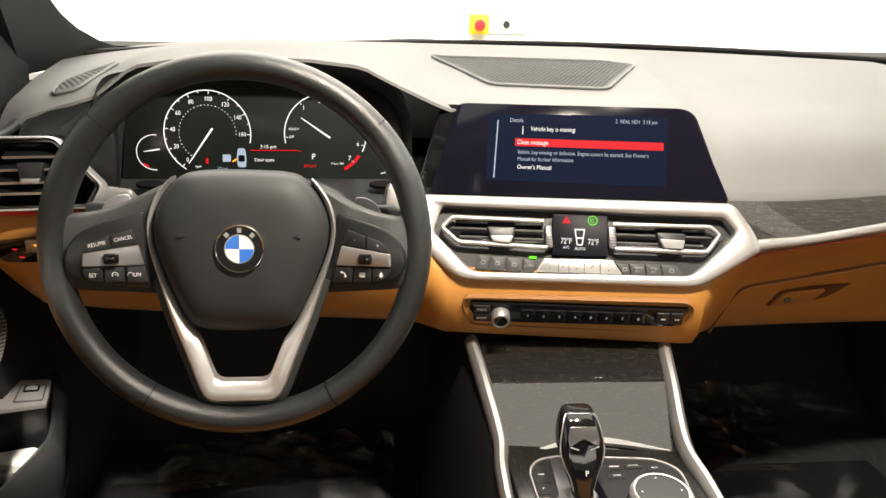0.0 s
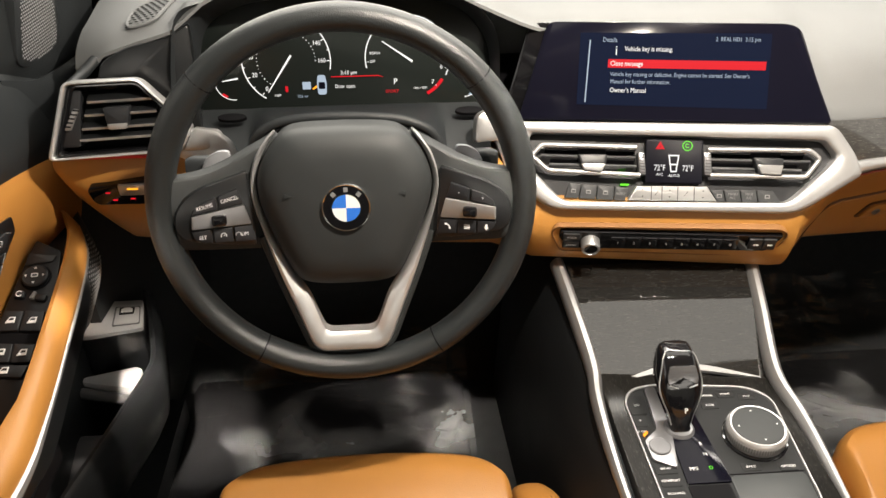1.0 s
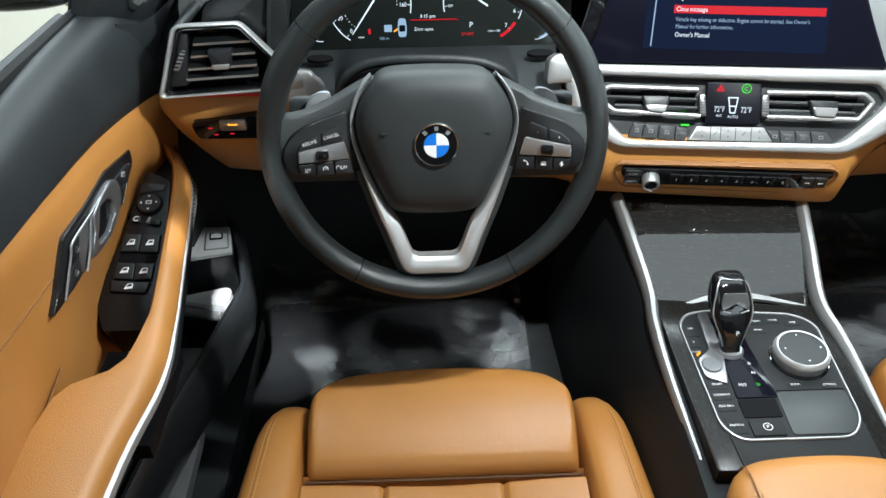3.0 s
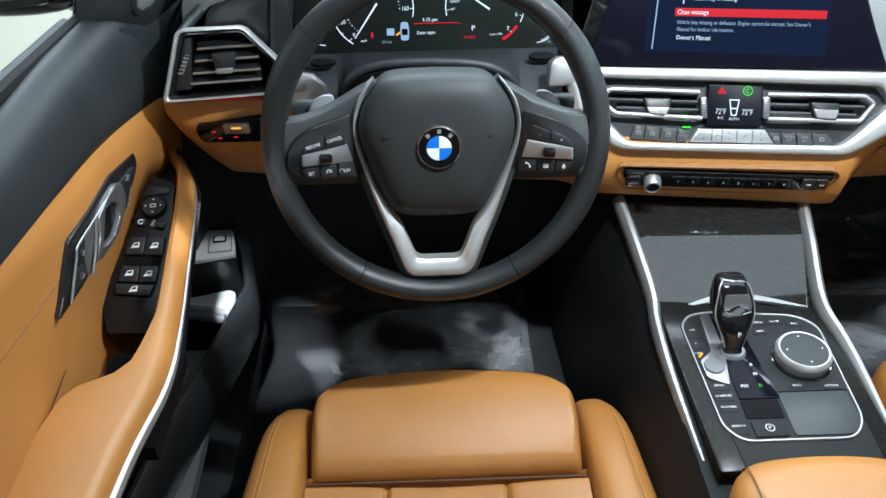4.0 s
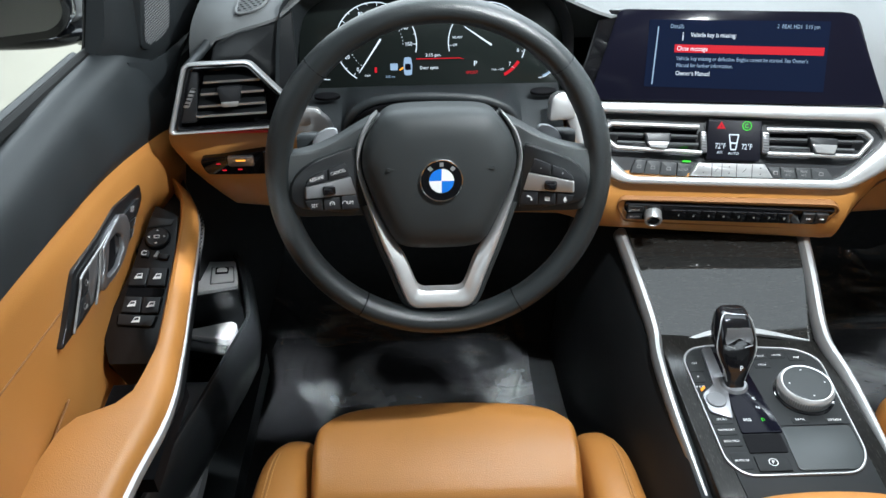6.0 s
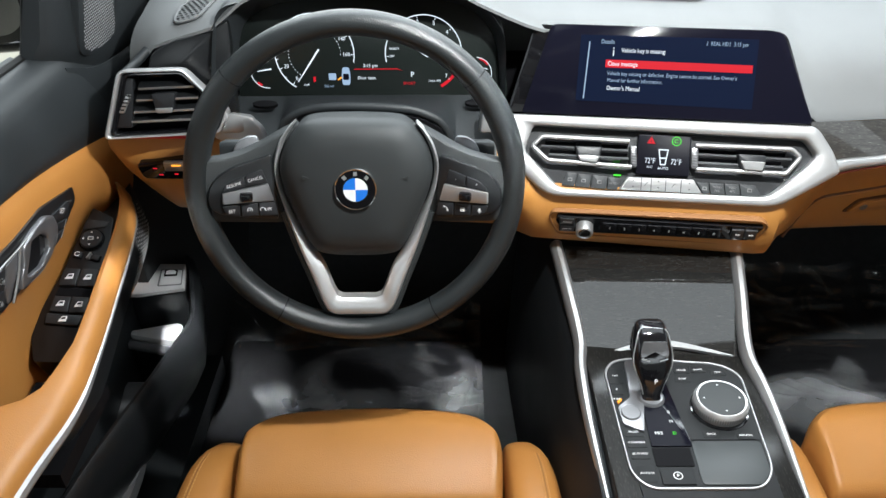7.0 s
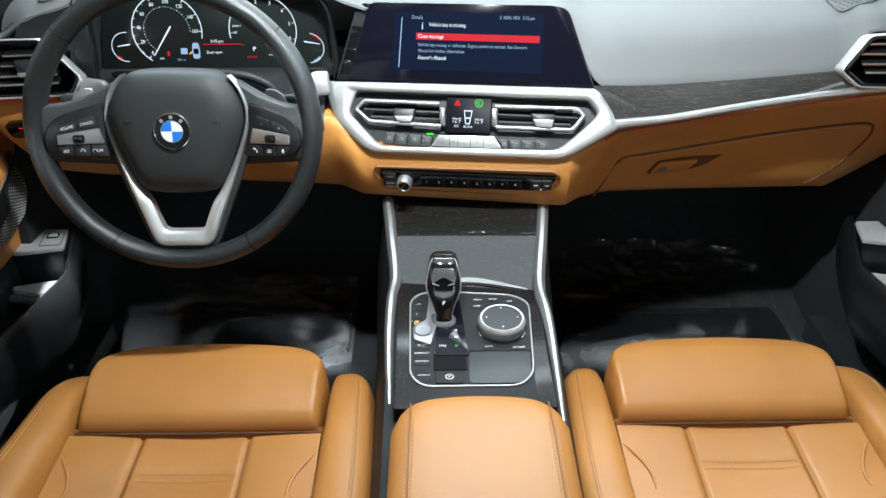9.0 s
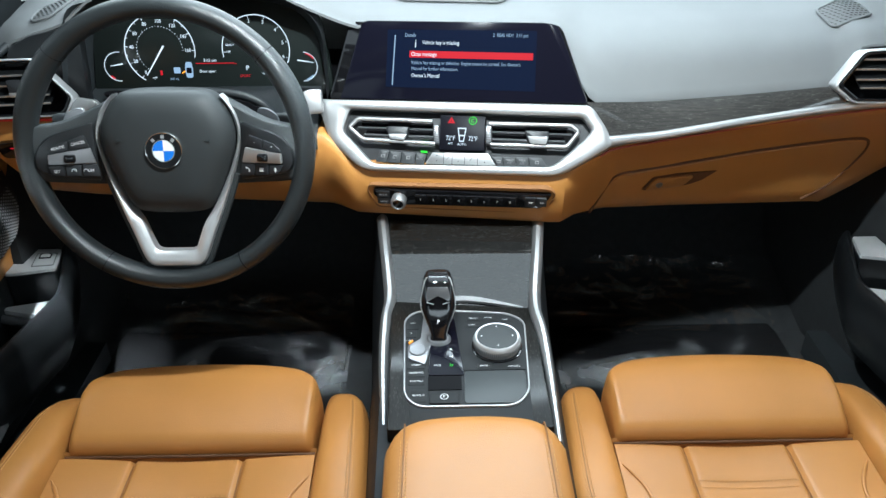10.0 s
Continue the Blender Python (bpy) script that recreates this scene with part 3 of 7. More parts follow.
def dashboard():
    d = thing("dashboard", "grey dash top over tan lower panel with silver trim", "dashboard", (0, 1.1, 0.38))
    dash_pad(d)
    tan_band(d)
    dash_grille(d, [(-0.160, 1.235), (-0.090, 1.060), (0.068, 1.045), (0.150, 1.190), (0.10, 1.215)], 0.0070, 0.0024, HUBM)
    dash_grille(d, [(0.549, 1.022), (0.608, 1.046), (0.624, 0.988), (0.565, 0.974)], 0.0066, 0.0025, DASHTOP)
    dash_grille(d, [(-0.590, 0.962), (-0.625, 0.962), (-0.625, 1.005), (-0.578, 1.065), (-0.565, 1.035)], 0.0068, 0.0024, DASHTOP)
    # glovebox lid, told by its groove, and its latch
    seam = [(0.214, 0.392), (0.234, 0.427), (0.246, 0.452), (0.258, 0.4625), (0.285, 0.4655), (0.345, 0.4707), (0.40, 0.480), (0.47, 0.493), (0.564, 0.506), (0.616, 0.511), (0.642, 0.510), (0.654, 0.501), (0.653, 0.478), (0.627, 0.429), (0.605, 0.406), (0.582, 0.387)]
    part("glovebox_groove", tube(smooth_path([(x, tan_depth(x, z) - 0.0006, z) for x, z in seam], 5), 0.0024, 8), SEAM_AND_SHADE, d, "dark groove round the glovebox lid")
    step = [(x + 0.004, z - 0.005) for x, z in seam[2:11]]
    part("lid_edge", tube(smooth_path([(x, tan_depth(x, z) - 0.0004, z) for x, z in step], 5), 0.0022, 8), TAN_DASH, d, "rounded edge of the glovebox lid")
    y = tan_depth(0.36, 0.437)
    pl = Plane((0.355, y - 0.0045, 0.4375), (1, 0.10, 0.06), (0, -0.36, 0.93))
    # shade of the recess laid on as a dark plate, not a hollow
    part("latch_shade", slab(pl, rounded([(-0.055, -0.014), (0.022, -0.013), (0.072, 0.004), (0.068, 0.015), (-0.040, 0.013)], 0.006), -0.01, 0.0015), SEAM_AND_SHADE, d, "dark plate for the shade in the latch recess")
    lv = part("glovebox_latch", slab(pl, rounded([(-0.050, -0.013), (0.014, -0.011), (0.030, 0.010), (-0.036, 0.012)], 0.007), 0.0010, 0.0050, 0.002), TAN_DASH, d, "tan latch lever")
    part("lock", lathe(pl.turned(0, -0.028, -0.001, 0.0050), [(0.0060, 0.0), (0.0055, 0.0012), (0.003, 0.0012), (0.0025, 0.0004), (0.0005, 0.0004)], 20), DARKSILVER, lv, "chrome key lock")
    part("red_light_line", tube(smooth_path([(0.206, 0.862, 0.527), (0.232, 0.879, 0.5315), (0.31, 0.893, 0.538), (0.44, 0.904, 0.554), (0.60, 0.905, 0.575), (0.70, 0.907, 0.582)], 6), 0.0014, 6), REDLINE, d, "thin red light line")
    bez_o = rounded([(-0.1375, 0.0210), (0.1310, 0.0275), (0.1425, 0.0165), (0.1260, -0.0235), (-0.1290, -0.0255), (-0.1425, 0.0090)], 0.008)
    bez_i = rounded([(-0.1360, 0.0192), (0.1302, 0.0257), (0.1405, 0.0160), (0.1248, -0.0217), (-0.1278, -0.0237), (-0.1404, 0.0088)], 0.008)
    part("radio_groove", frame_ring(RAD, bez_o, bez_i, -0.01, 0.0012, 0.0004), SEWN, d, "thin groove round the radio keys")
    part("end_panel", slab(facing((-0.70, 0.962, 0.62), 0.0, 0.1), rounded([(0.008, -0.08), (0.10, -0.08), (0.10, 0.065), (0.008, 0.055)], 0.01), -0.06, 0.0, 0.004), POCKET, d, "black dash end panel")
    part("pad_tail", tube(smooth_path([(-0.662, 0.952, 0.678), (-0.671, 0.936, 0.670), (-0.677, 0.917, 0.667), (-0.679, 0.900, 0.667)], 5), [0.0065 - 0.0001 * i for i in range(16)], 10), BLACK, d, "black tail of the dash top beside the vent")
    # black core that closes the gaps behind the fascia
    part("core", box(-0.70, 1.04, 0.46, 0.72, 1.40, 0.64), DARK, d)
    return d


dash = dashboard()


# ---- centre display ----
def centre_display():
    d = thing("centre_display", "wide black glass display lit with a warning", "display", (0, 0.94, 0.6))
    out = rounded([(-0.176, -0.069), (0.191, -0.062), (0.141, 0.047), (0.125, 0.050), (-0.146, 0.046)], [0.004, 0.006, 0.012, 0.012, 0.010])
    back = rounded([(-0.196, -0.069), (0.193, -0.064), (0.146, 0.050), (-0.168, 0.046)], [0.004, 0.006, 0.014, 0.014])
    part("housing", slab(SCR, back, -0.030, -0.004, 0.004), PIANO, d)
    part("glass", slab(SCR, out, -0.004, 0.003, 0.0015), GLASSBLK, d, "glossy black cover glass")
    screen = part("screen", slab(SCR, [(-0.107, -0.049), (0.114, -0.048), (0.112, 0.038), (-0.107, 0.034)], 0.003, 0.0034), NAVY, d, "lit navy screen with a message")
    part("highlight_bar", slab(SCR, [(-0.073, -0.0052), (0.1085, -0.0035), (0.1085, 0.0063), (-0.073, 0.0045)], 0.0034, 0.0037), LITRED, screen)
    part("divider", slab(SCR, [(-0.098, -0.046), (-0.0965, -0.046), (-0.0945, 0.026), (-0.096, 0.026)], 0.0034, 0.0036), LITBLUE, screen)
    P2 = SCR.turned(0.6)
    for text, u, v, size, m in (("Details", -0.0805, 0.0272, 0.0075, LITBLUE), ("Vehicle key is missing:", -0.0545, 0.0172, 0.0078, LIT),
                                ("Close message", -0.0705, 0.0003, 0.0080, LIT), ("Vehicle key missing or defective. Engine cannot be started. See Owner's", -0.0700, -0.0120, 0.0069, LITBLUE),
                                ("Manual for further information.", -0.0695, -0.0205, 0.0069, LITBLUE), ("Owner's Manual", -0.0695, -0.0305, 0.0080, LIT),
                                ("2  REAL HD1  3:15 pm", 0.0490, 0.0295, 0.0068, LITBLUE), ("i", -0.0655, 0.0150, 0.016, LIT)):
        words(P2, text, u, v, size, m, screen, depth=0.0042, squeeze=0.80)
    return d


centre_display()


# ---- centre stack: silver frame, vents, climate display, keys ----
def vent_unit(pl, parent, bow, duct, slats, tab, lip):
    """An air vent in an open silver bow, with dark slats and a direction tab."""
    v = part("air_vent", tube([pl.at(a, b, 0.0005) for a, b in rounded_line(bow, 0.004)], 0.0030, 10, up=tuple(pl.n)), RAIL, parent, "silver rimmed air vent")
    part("duct", slab(pl, duct, -0.035, -0.022), DARK, v)
    for u0, u1, vv in slats:
        tilt = Plane(pl.at(0, vv, -0.008), pl.u, pl.v * 0.70 + pl.n * 0.71)
        part("slat", slab(tilt, rect(u0, -0.009, u1, 0.005, 0.001), -0.0020, 0.0020, 0.0012), PIANO, v)
        part("slat_edge", slab(tilt, rect(u0, 0.0046, u1, 0.0060), -0.0016, 0.0012, 0.0004), DARKSILVER, v, "satin slat edge")
    t = part("tab", slab(pl, rounded(tab, 0.0025), -0.010, 0.0045, 0.003), GREYBTN, v, "dark direction tab")
    part("lip", slab(pl, rounded(lip, 0.002), 0.0, 0.0066, 0.002), SILVER, t, "silver tab lip")
    return v


def rounded_line(pts, r, seg=4):
    """An open line with its inner corners rounded."""
    pts = [Vector(p) for p in pts]
    out = [tuple(pts[0])]
    for a, b, c in zip(pts, pts[1:], pts[2:]):
        p, q = b + (a - b).normalized() * r, b + (c - b).normalized() * r
        for k in range(seg + 1):
            t = k / seg
            out.append(tuple(p * (1 - t) ** 2 + b * 2 * t * (1 - t) + q * t * t))
    return out + [tuple(pts[-1])]


def centre_stack():
    d = thing("centre_stack", "silver framed vents and climate controls on the dash", "control panel", (0, 0.88, 0.5))
    outer = rounded([(-0.218, 0.0215), (0.190, 0.0255), (0.2150, -0.010), (0.2230, -0.0320), (0.1505, -0.0800), (-0.143, -0.0825), (-0.193, -0.0400)], [0.01, 0.012, 0.010, 0.006, 0.02, 0.02, 0.012])
    inner = rounded([(-0.1656, 0.0085), (0.1785, 0.0072), (0.1935, -0.0112), (0.1830, -0.0265), (0.1384, -0.0672), (-0.1246, -0.0730), (-0.1749, -0.0251)], [0.006, 0.006, 0.006, 0.006, 0.012, 0.012, 0.008])
    part("frame", frame_ring(STK, outer, inner, -0.03, 0.006, 0.004), SILVER, d, "satin silver surround")
    part("panel", slab(STK, inner, -0.04, -0.012), GREYBTN, d, "dark grey panel behind the vents")
    vent_unit(STK, d, [(-0.0400, -0.0062), (-0.1525, -0.0056), (-0.1645, -0.0190), (-0.1437, -0.0362), (-0.0350, -0.0390)], [(-0.1620, -0.0190), (-0.1430, -0.0350), (-0.0350, -0.0380), (-0.0390, -0.0070), (-0.1515, -0.0070)], ((-0.148, -0.040, -0.0105), (-0.153, -0.040, -0.0215), (-0.142, -0.038, -0.0320)),
              [(-0.1028, -0.0360), (-0.0771, -0.0366), (-0.0741, -0.0154), (-0.1099, -0.0159)], [(-0.1011, -0.0352), (-0.0805, -0.0366), (-0.0760, -0.0268), (-0.1058, -0.0276)])
    vent_unit(STK, d, [(0.0440, -0.0068), (0.1628, -0.0053), (0.1740, -0.0148), (0.1582, -0.0366), (0.0470, -0.0372)], [(0.0460, -0.0360), (0.1570, -0.0355), (0.1715, -0.0150), (0.1615, -0.0070), (0.0450, -0.0080)], ((0.047, 0.158, -0.0105), (0.047, 0.165, -0.0215), (0.047, 0.155, -0.0320)),
              [(0.1030, -0.0363), (0.1302, -0.0368), (0.1323, -0.0152), (0.0961, -0.0149)], [(0.1054, -0.0347), (0.1277, -0.0353), (0.1311, -0.0238), (0.0998, -0.0234)])
    tip = facing((-0.216, 0.900, 0.602), 0.15, 0.35)
    part("frame_tip", slab(tip, rounded([(-0.019, -0.016), (-0.015, 0.014), (-0.006, 0.020), (0.016, 0.019), (0.016, -0.016)], 0.005), -0.015, 0.0, 0.004), RAIL, d, "satin silver tip behind the steering wheel")
    disp = part("climate_display", slab(STK, rect(-0.0285, -0.0475, 0.0385, 0.0040, 0.002), -0.012, 0.0, 0.001), CLIMBLK, d, "black climate display with lit symbols")
    for u in (-0.0120, 0.0210):
        words(STK, "72°F", u, -0.0300, 0.0100, LIT, disp, "CENTER", 0.0008, 0.72)
    words(STK, "A/C", -0.0119, -0.0378, 0.0048, LIT, disp, "CENTER", 0.0008)
    words(STK, "AUTO", 0.0050, -0.0388, 0.0048, LIT, disp, "CENTER", 0.0008)
    part("fan_symbol", frame_ring(STK, [(-0.0022, -0.0140), (0.0108, -0.0140), (0.0078, -0.0345), (0.0010, -0.0345)], [(-0.0007, -0.0155), (0.0093, -0.0155), (0.0068, -0.0330), (0.0020, -0.0330)], 0.0, 0.0007, 0.0001), LIT, disp)
    part("fan_level", slab(STK, [(0.0008, -0.0262), (0.0008, -0.0246), (0.0078, -0.0246), (0.0078, -0.0262)][::-1], 0.0, 0.0007), LIT, disp)
    part("hazard_symbol", frame_ring(STK, [(-0.0175, -0.0075), (-0.0067, -0.0075), (-0.0121, 0.0020)], [(-0.0132, -0.0053), (-0.0110, -0.0053), (-0.0121, -0.0028)], 0.0, 0.0008, 0.0002), LITRED, disp, "lit red hazard triangle")
    part("start_stop_ring", arc_band(STK, 0.0197, -0.0030, 0.0050, 0.0010, 0, 360, 0.0008), LITGREEN, disp, "lit green ring")
    part("start_stop_mark", arc_band(STK, 0.0197, -0.0030, 0.0018, 0.0008, 40, 320, 0.0008, 16), LITGREEN, disp)
    for pts in ([(-0.0363, -0.0384), (-0.0278, -0.0398), (-0.0302, -0.0112), (-0.0387, -0.0115)], [(0.0400, -0.0371), (0.0493, -0.0384), (0.0477, -0.0092), (0.0385, -0.0096)]):
        w = part("vent_wheel", slab(STK, rounded(pts, 0.003), -0.008, 0.0025, 0.003), DARKSILVER, d, "ribbed satin vent thumbwheel")
        for k in range(7):
            a, b = Vector(pts[0]).lerp(Vector(pts[3]), (k + 1) / 8), Vector(pts[1]).lerp(Vector(pts[2]), (k + 1) / 8)
            part("rib", tube([STK.at(*a.lerp(b, 0.15), 0.0026), STK.at(*a.lerp(b, 0.85), 0.0026)], 0.0004, 5), GREYBTN, w)
    tops = [(-0.1174, -0.0505), (-0.1027, -0.0514), (-0.0839, -0.0522), (-0.0634, -0.0530), (-0.0464, -0.0545)], [(0.0493, -0.0543), (0.0651, -0.0538), (0.0841, -0.0537), (0.1031, -0.0532), (0.1229, -0.0535)]
    lows = [(-0.1232, -0.0678), (-0.1060, -0.0684), (-0.0855, -0.0690), (-0.0642, -0.0694), (-0.0500, -0.0698)], [(0.0585, -0.0680), (0.0680, -0.0680), (0.0868, -0.0678), (0.1062, -0.0676), (0.1335, -0.0674)]
    texts = ((), (), (), ("AUTO",)), ((), ("MENU", "A/C"), ("MAX", "A/C"), ())
    g = Vector((0.0005, 0))
    for top, low, row in zip(tops, lows, texts):
        for i, lines in enumerate(row):
            pts = [Vector(low[i]) + g, Vector(low[i + 1]) - g, Vector(top[i + 1]) - g, Vector(top[i]) + g]
            key = part("climate_key", slab(STK, rounded([tuple(q) for q in pts], 0.001), -0.013, -0.004, 0.0008), KEYGREY, d)
            m = sum(pts, Vector((0, 0))) / 4
            for j, text in enumerate(lines):
                words(STK, text, m.x, m.y + 0.0022 * (len(lines) - 1) - 0.0044 * j, 0.0042, GREYPRINT, key, "CENTER", -0.0036)
            if not lines:
                part("symbol", frame_ring(STK, [(m.x - 0.0030, m.y - 0.0022), (m.x + 0.0030, m.y - 0.0022), (m.x + 0.0026, m.y + 0.0022), (m.x - 0.0026, m.y + 0.0022)], [(m.x - 0.0021, m.y - 0.0013), (m.x + 0.0021, m.y - 0.0013), (m.x + 0.0018, m.y + 0.0013), (m.x - 0.0018, m.y + 0.0013)], -0.004, -0.0036, 0.0001), GREYPRINT, key)
    part("auto_lamp", slab(STK, rect(-0.0560, -0.0512, -0.0470, -0.0495), -0.012, -0.003), LITGREEN, d)
    bar = part("temperature_bar", slab(STK, rounded([(-0.0480, -0.0692), (0.0570, -0.0681), (0.0449, -0.0505), (-0.0381, -0.0520)], 0.001), -0.012, 0.0, 0.002), SILVER, d, "satin silver temperature rocker bar")
    for u in (-0.0207, -0.0081, 0.0103, 0.0296):
        part("gap", slab(STK, rect(u - 0.0004, -0.0685, u + 0.0004, -0.0520), -0.0004, 0.0003), GREYBTN, bar)
    for u in (-0.0310, 0.0010, 0.0400):
        for v, k in ((-0.0560, 1), (-0.0640, -1)):
            part("arrow", slab(STK, [(u - 0.0012, v - 0.0006 * k), (u + 0.0012, v - 0.0006 * k), (u, v + 0.0010 * k)][::k], -0.0004, 0.0005), GREYBTN, bar)
    for u in (-0.0145, 0.0200):
        part("symbol", slab(STK, [(u - 0.0028, -0.0625), (u - 0.0014, -0.0625), (u + 0.0028, -0.0575), (u + 0.0014, -0.0575)], -0.0004, 0.0004), GREYPRINT, bar)
    return d


centre_stack()


def radio_strip():
    d = thing("radio_panel", "black radio key strip with silver volume knob", "radio", (0, 0.853, 0.44))
    out = rounded([(-0.1305, 0.0140), (0.1350, 0.0170), (0.1215, -0.0105), (-0.1182, -0.0160), (-0.1325, 0.0050)], [0.003, 0.003, 0.005, 0.006, 0.006])
    part("panel", slab(RAD, out, -0.03, 0.003, 0.001), PIANO, d)
    k = RAD.turned(1.0, -0.0932, -0.0025, 0.003)
    knob = part("volume_knob", lathe(k, [(0.0115, 0), (0.0115, 0.012), (0.0108, 0.014), (0.0092, 0.0145), (0.0088, 0.013), (0.001, 0.013)], 32), RAIL, d, "satin silver knurled volume knob")
    part("cap", lathe(k, [(0.0088, 0.0128), (0.006, 0.0136), (0.0005, 0.0138)], 24), PIANO, knob)
    for i in range(8):
        u = -0.060 + i * 0.0192
        key = part("preset_key", slab(RAD.turned(1.0), rect(u - 0.0091, -0.0085, u + 0.0091, 0.0095, 0.001), 0.003, 0.0055, 0.001), PIANO, d)
        words(RAD.turned(1.0), str(i + 1), u, 0.0005, 0.006, WHITE, key, "CENTER", 0.0062)
    for u in (0.1040, 0.1205):
        key = part("seek_key", slab(RAD.turned(1.0), rect(u - 0.0078, -0.0080, u + 0.0078, 0.0100, 0.001), 0.003, 0.0055, 0.001), GREYBTN, d)
        for s in (-0.002, 0.001):
            part("symbol", slab(RAD.turned(1.0), [(u + s, -0.0005), (u + s + 0.003, 0.0010), (u + s, 0.0025)], 0.0055, 0.006), WHITE, key)
    for v, text in ((0.0075, "MODE"), (-0.0065, "AM/FM")):
        key = part("mode_key", slab(RAD.turned(1.0), rect(-0.1270, v - 0.006, -0.1065, v + 0.006, 0.001), 0.003, 0.0045, 0.001), GREYBTN, d)
        words(RAD.turned(1.0), text, -0.1165, v, 0.0042, WHITE, key, "CENTER", 0.0052)


radio_strip()


# ---- wood strip and silver trim on the passenger's side ----
def dash_trim():
    d = thing("dash_trim", "grey wood strip above a silver dash moulding", "trim", (0.4, 0.91, 0.56))
    top = smooth_path([(0.186, 0.889, 0.594), (0.280, 0.912, 0.585), (0.374, 0.918, 0.588), (0.470, 0.918, 0.595), (0.556, 0.910, 0.606)], 6)
    low = smooth_path([(0.214, 0.880, 0.547), (0.300, 0.890, 0.551), (0.380, 0.897, 0.5605), (0.464, 0.903, 0.573), (0.578, 0.905, 0.589)], 6)
    rings = []
    for a, b in zip(top, low):
        m = (a + b) / 2 + Vector((0, -0.0015, 0.001))
        rings.append([a + Vector((0, 0.006, 0.005)), m, b, b + Vector((0, 0.02, 0)), a + Vector((0, 0.02, -0.004))])
    part("wood_strip", loft(rings), WOOD_STRIP, d, "dark grey open-pore wood inlay")
    path = smooth_path([(0.196, 0.858, 0.550), (0.222, 0.872, 0.5460), (0.250, 0.882, 0.5455), (0.31, 0.890, 0.549), (0.44, 0.902, 0.565), (0.578, 0.902, 0.584), (0.70, 0.905, 0.590)], 8)
    part("silver_moulding", tube(path, [0.0105 - 0.0040 * min(1.0, 2.0 * i / (len(path) - 1)) for i in range(len(path))], 12, flat=0.95), SILVER, d, "satin silver moulding")


dash_trim()


# ---- instrument cluster ----
def instrument_cluster():
    d = thing("instrument_cluster", "black digital instrument cluster with two lit dials", "instruments", (-0.378, 0.985, 0.59))
    out = rounded([(-0.185, -0.020), (-0.165, -0.034), (0.165, -0.034), (0.185, -0.020), (0.170, 0.095), (0.10, 0.115), (-0.10, 0.115), (-0.170, 0.095)], 0.02)
    face = part("face", slab(CLU, out, -0.02, 0.0, 0.001), CLUSTER, d, "glossy dark instrument glass")
    f = CLU
    sp = part("speedometer", arc_band(f, -0.076, 0.042, 0.0525, 0.0012, -13, 238, 0.0012), LIT, d, "lit white speedometer arc")
    for i in range(17):
        a = radians(232 - i * 14.6)
        for r0, r1 in ((0.0485, 0.0525) if i % 2 == 0 else (0.0505, 0.0525),):
            c, s = math.cos(a), math.sin(a)
            w = 0.0004
            part("tick", slab(f, [(-0.076 + r0 * c - w * s, 0.042 + r0 * s + w * c), (-0.076 + r0 * c + w * s, 0.042 + r0 * s - w * c), (-0.076 + r1 * c + w * s, 0.042 + r1 * s - w * c), (-0.076 + r1 * c - w * s, 0.042 + r1 * s + w * c)], 0.0008, 0.0012), LIT, sp)
        if i % 2 == 0:
            words(f, str(i * 10), -0.076 + 0.0425 * math.cos(a), 0.042 + 0.0425 * math.sin(a), 0.0078, LIT, sp, "CENTER", 0.0013, 0.85)
    for i in range(33):
        a = radians(232 - i * 7.3)
        u, v = -0.076 + 0.0350 * math.cos(a), 0.042 + 0.0350 * math.sin(a)
        part("dot", slab(f, circle(u, v, 0.0005 if i % 2 else 0.0007, 6), 0.0008, 0.0012), LIT, sp)
    tach = part("rev_counter", arc_band(f, 0.070, 0.041, 0.0505, 0.0012, -25, 192, 0.0012), LIT, d, "lit white rev counter arc")
    part("red_zone", arc_band(f, 0.070, 0.041, 0.0475, 0.0040, -62, -32, 0.0012), LITRED, tach)
    for i in range(8):
        a = radians(184 if i == 0 else 157 - i * 28.8)
        words(f, str(i) if i else "OFF", 0.070 + 0.0425 * math.cos(a), 0.041 + 0.0425 * math.sin(a), 0.0078 if i else 0.0045, LIT, tach, "CENTER", 0.0013, 0.85)
        c, s = math.cos(a), math.sin(a)
        part("tick", slab(f, [(0.070 + 0.047 * c - 0.0005 * s, 0.041 + 0.047 * s + 0.0005 * c), (0.070 + 0.047 * c + 0.0005 * s, 0.041 + 0.047 * s - 0.0005 * c), (0.070 + 0.0505 * c, 0.041 + 0.0505 * s)], 0.0008, 0.0012), LIT, tach)
    words(f, "READY", 0.0310, 0.048, 0.0042, LIT, tach, "CENTER", 0.0013)

    def needle(u0, v0, u1, v1, w, parent):
        dv = Vector((u1 - u0, v1 - v0)).normalized()
        p = Vector((-dv.y, dv.x)) * w
        part("needle", slab(f, [(u0 - p.x, v0 - p.y), (u1 - p.x * 0.4, v1 - p.y * 0.4), (u1 + p.x * 0.4, v1 + p.y * 0.4), (u0 + p.x, v0 + p.y)], 0.001, 0.0018), LIT, parent, "lit white needle")
    needle(-0.0700, 0.0480, -0.1010, 0.0040, 0.0012, sp)
    needle(0.0760, 0.0370, 0.0400, 0.0620, 0.0012, tach)
    fuel = part("fuel_gauge", arc_band(f, -0.142, 0.018, 0.0215, 0.0009, 80, 275, 0.0012), LIT, d, "lit fuel gauge arc")
    part("reserve_mark", arc_band(f, -0.142, 0.018, 0.0185, 0.0030, 225, 245, 0.0014), LITRED, fuel)
    needle(-0.136, 0.022, -0.155, 0.019, 0.0009, fuel)
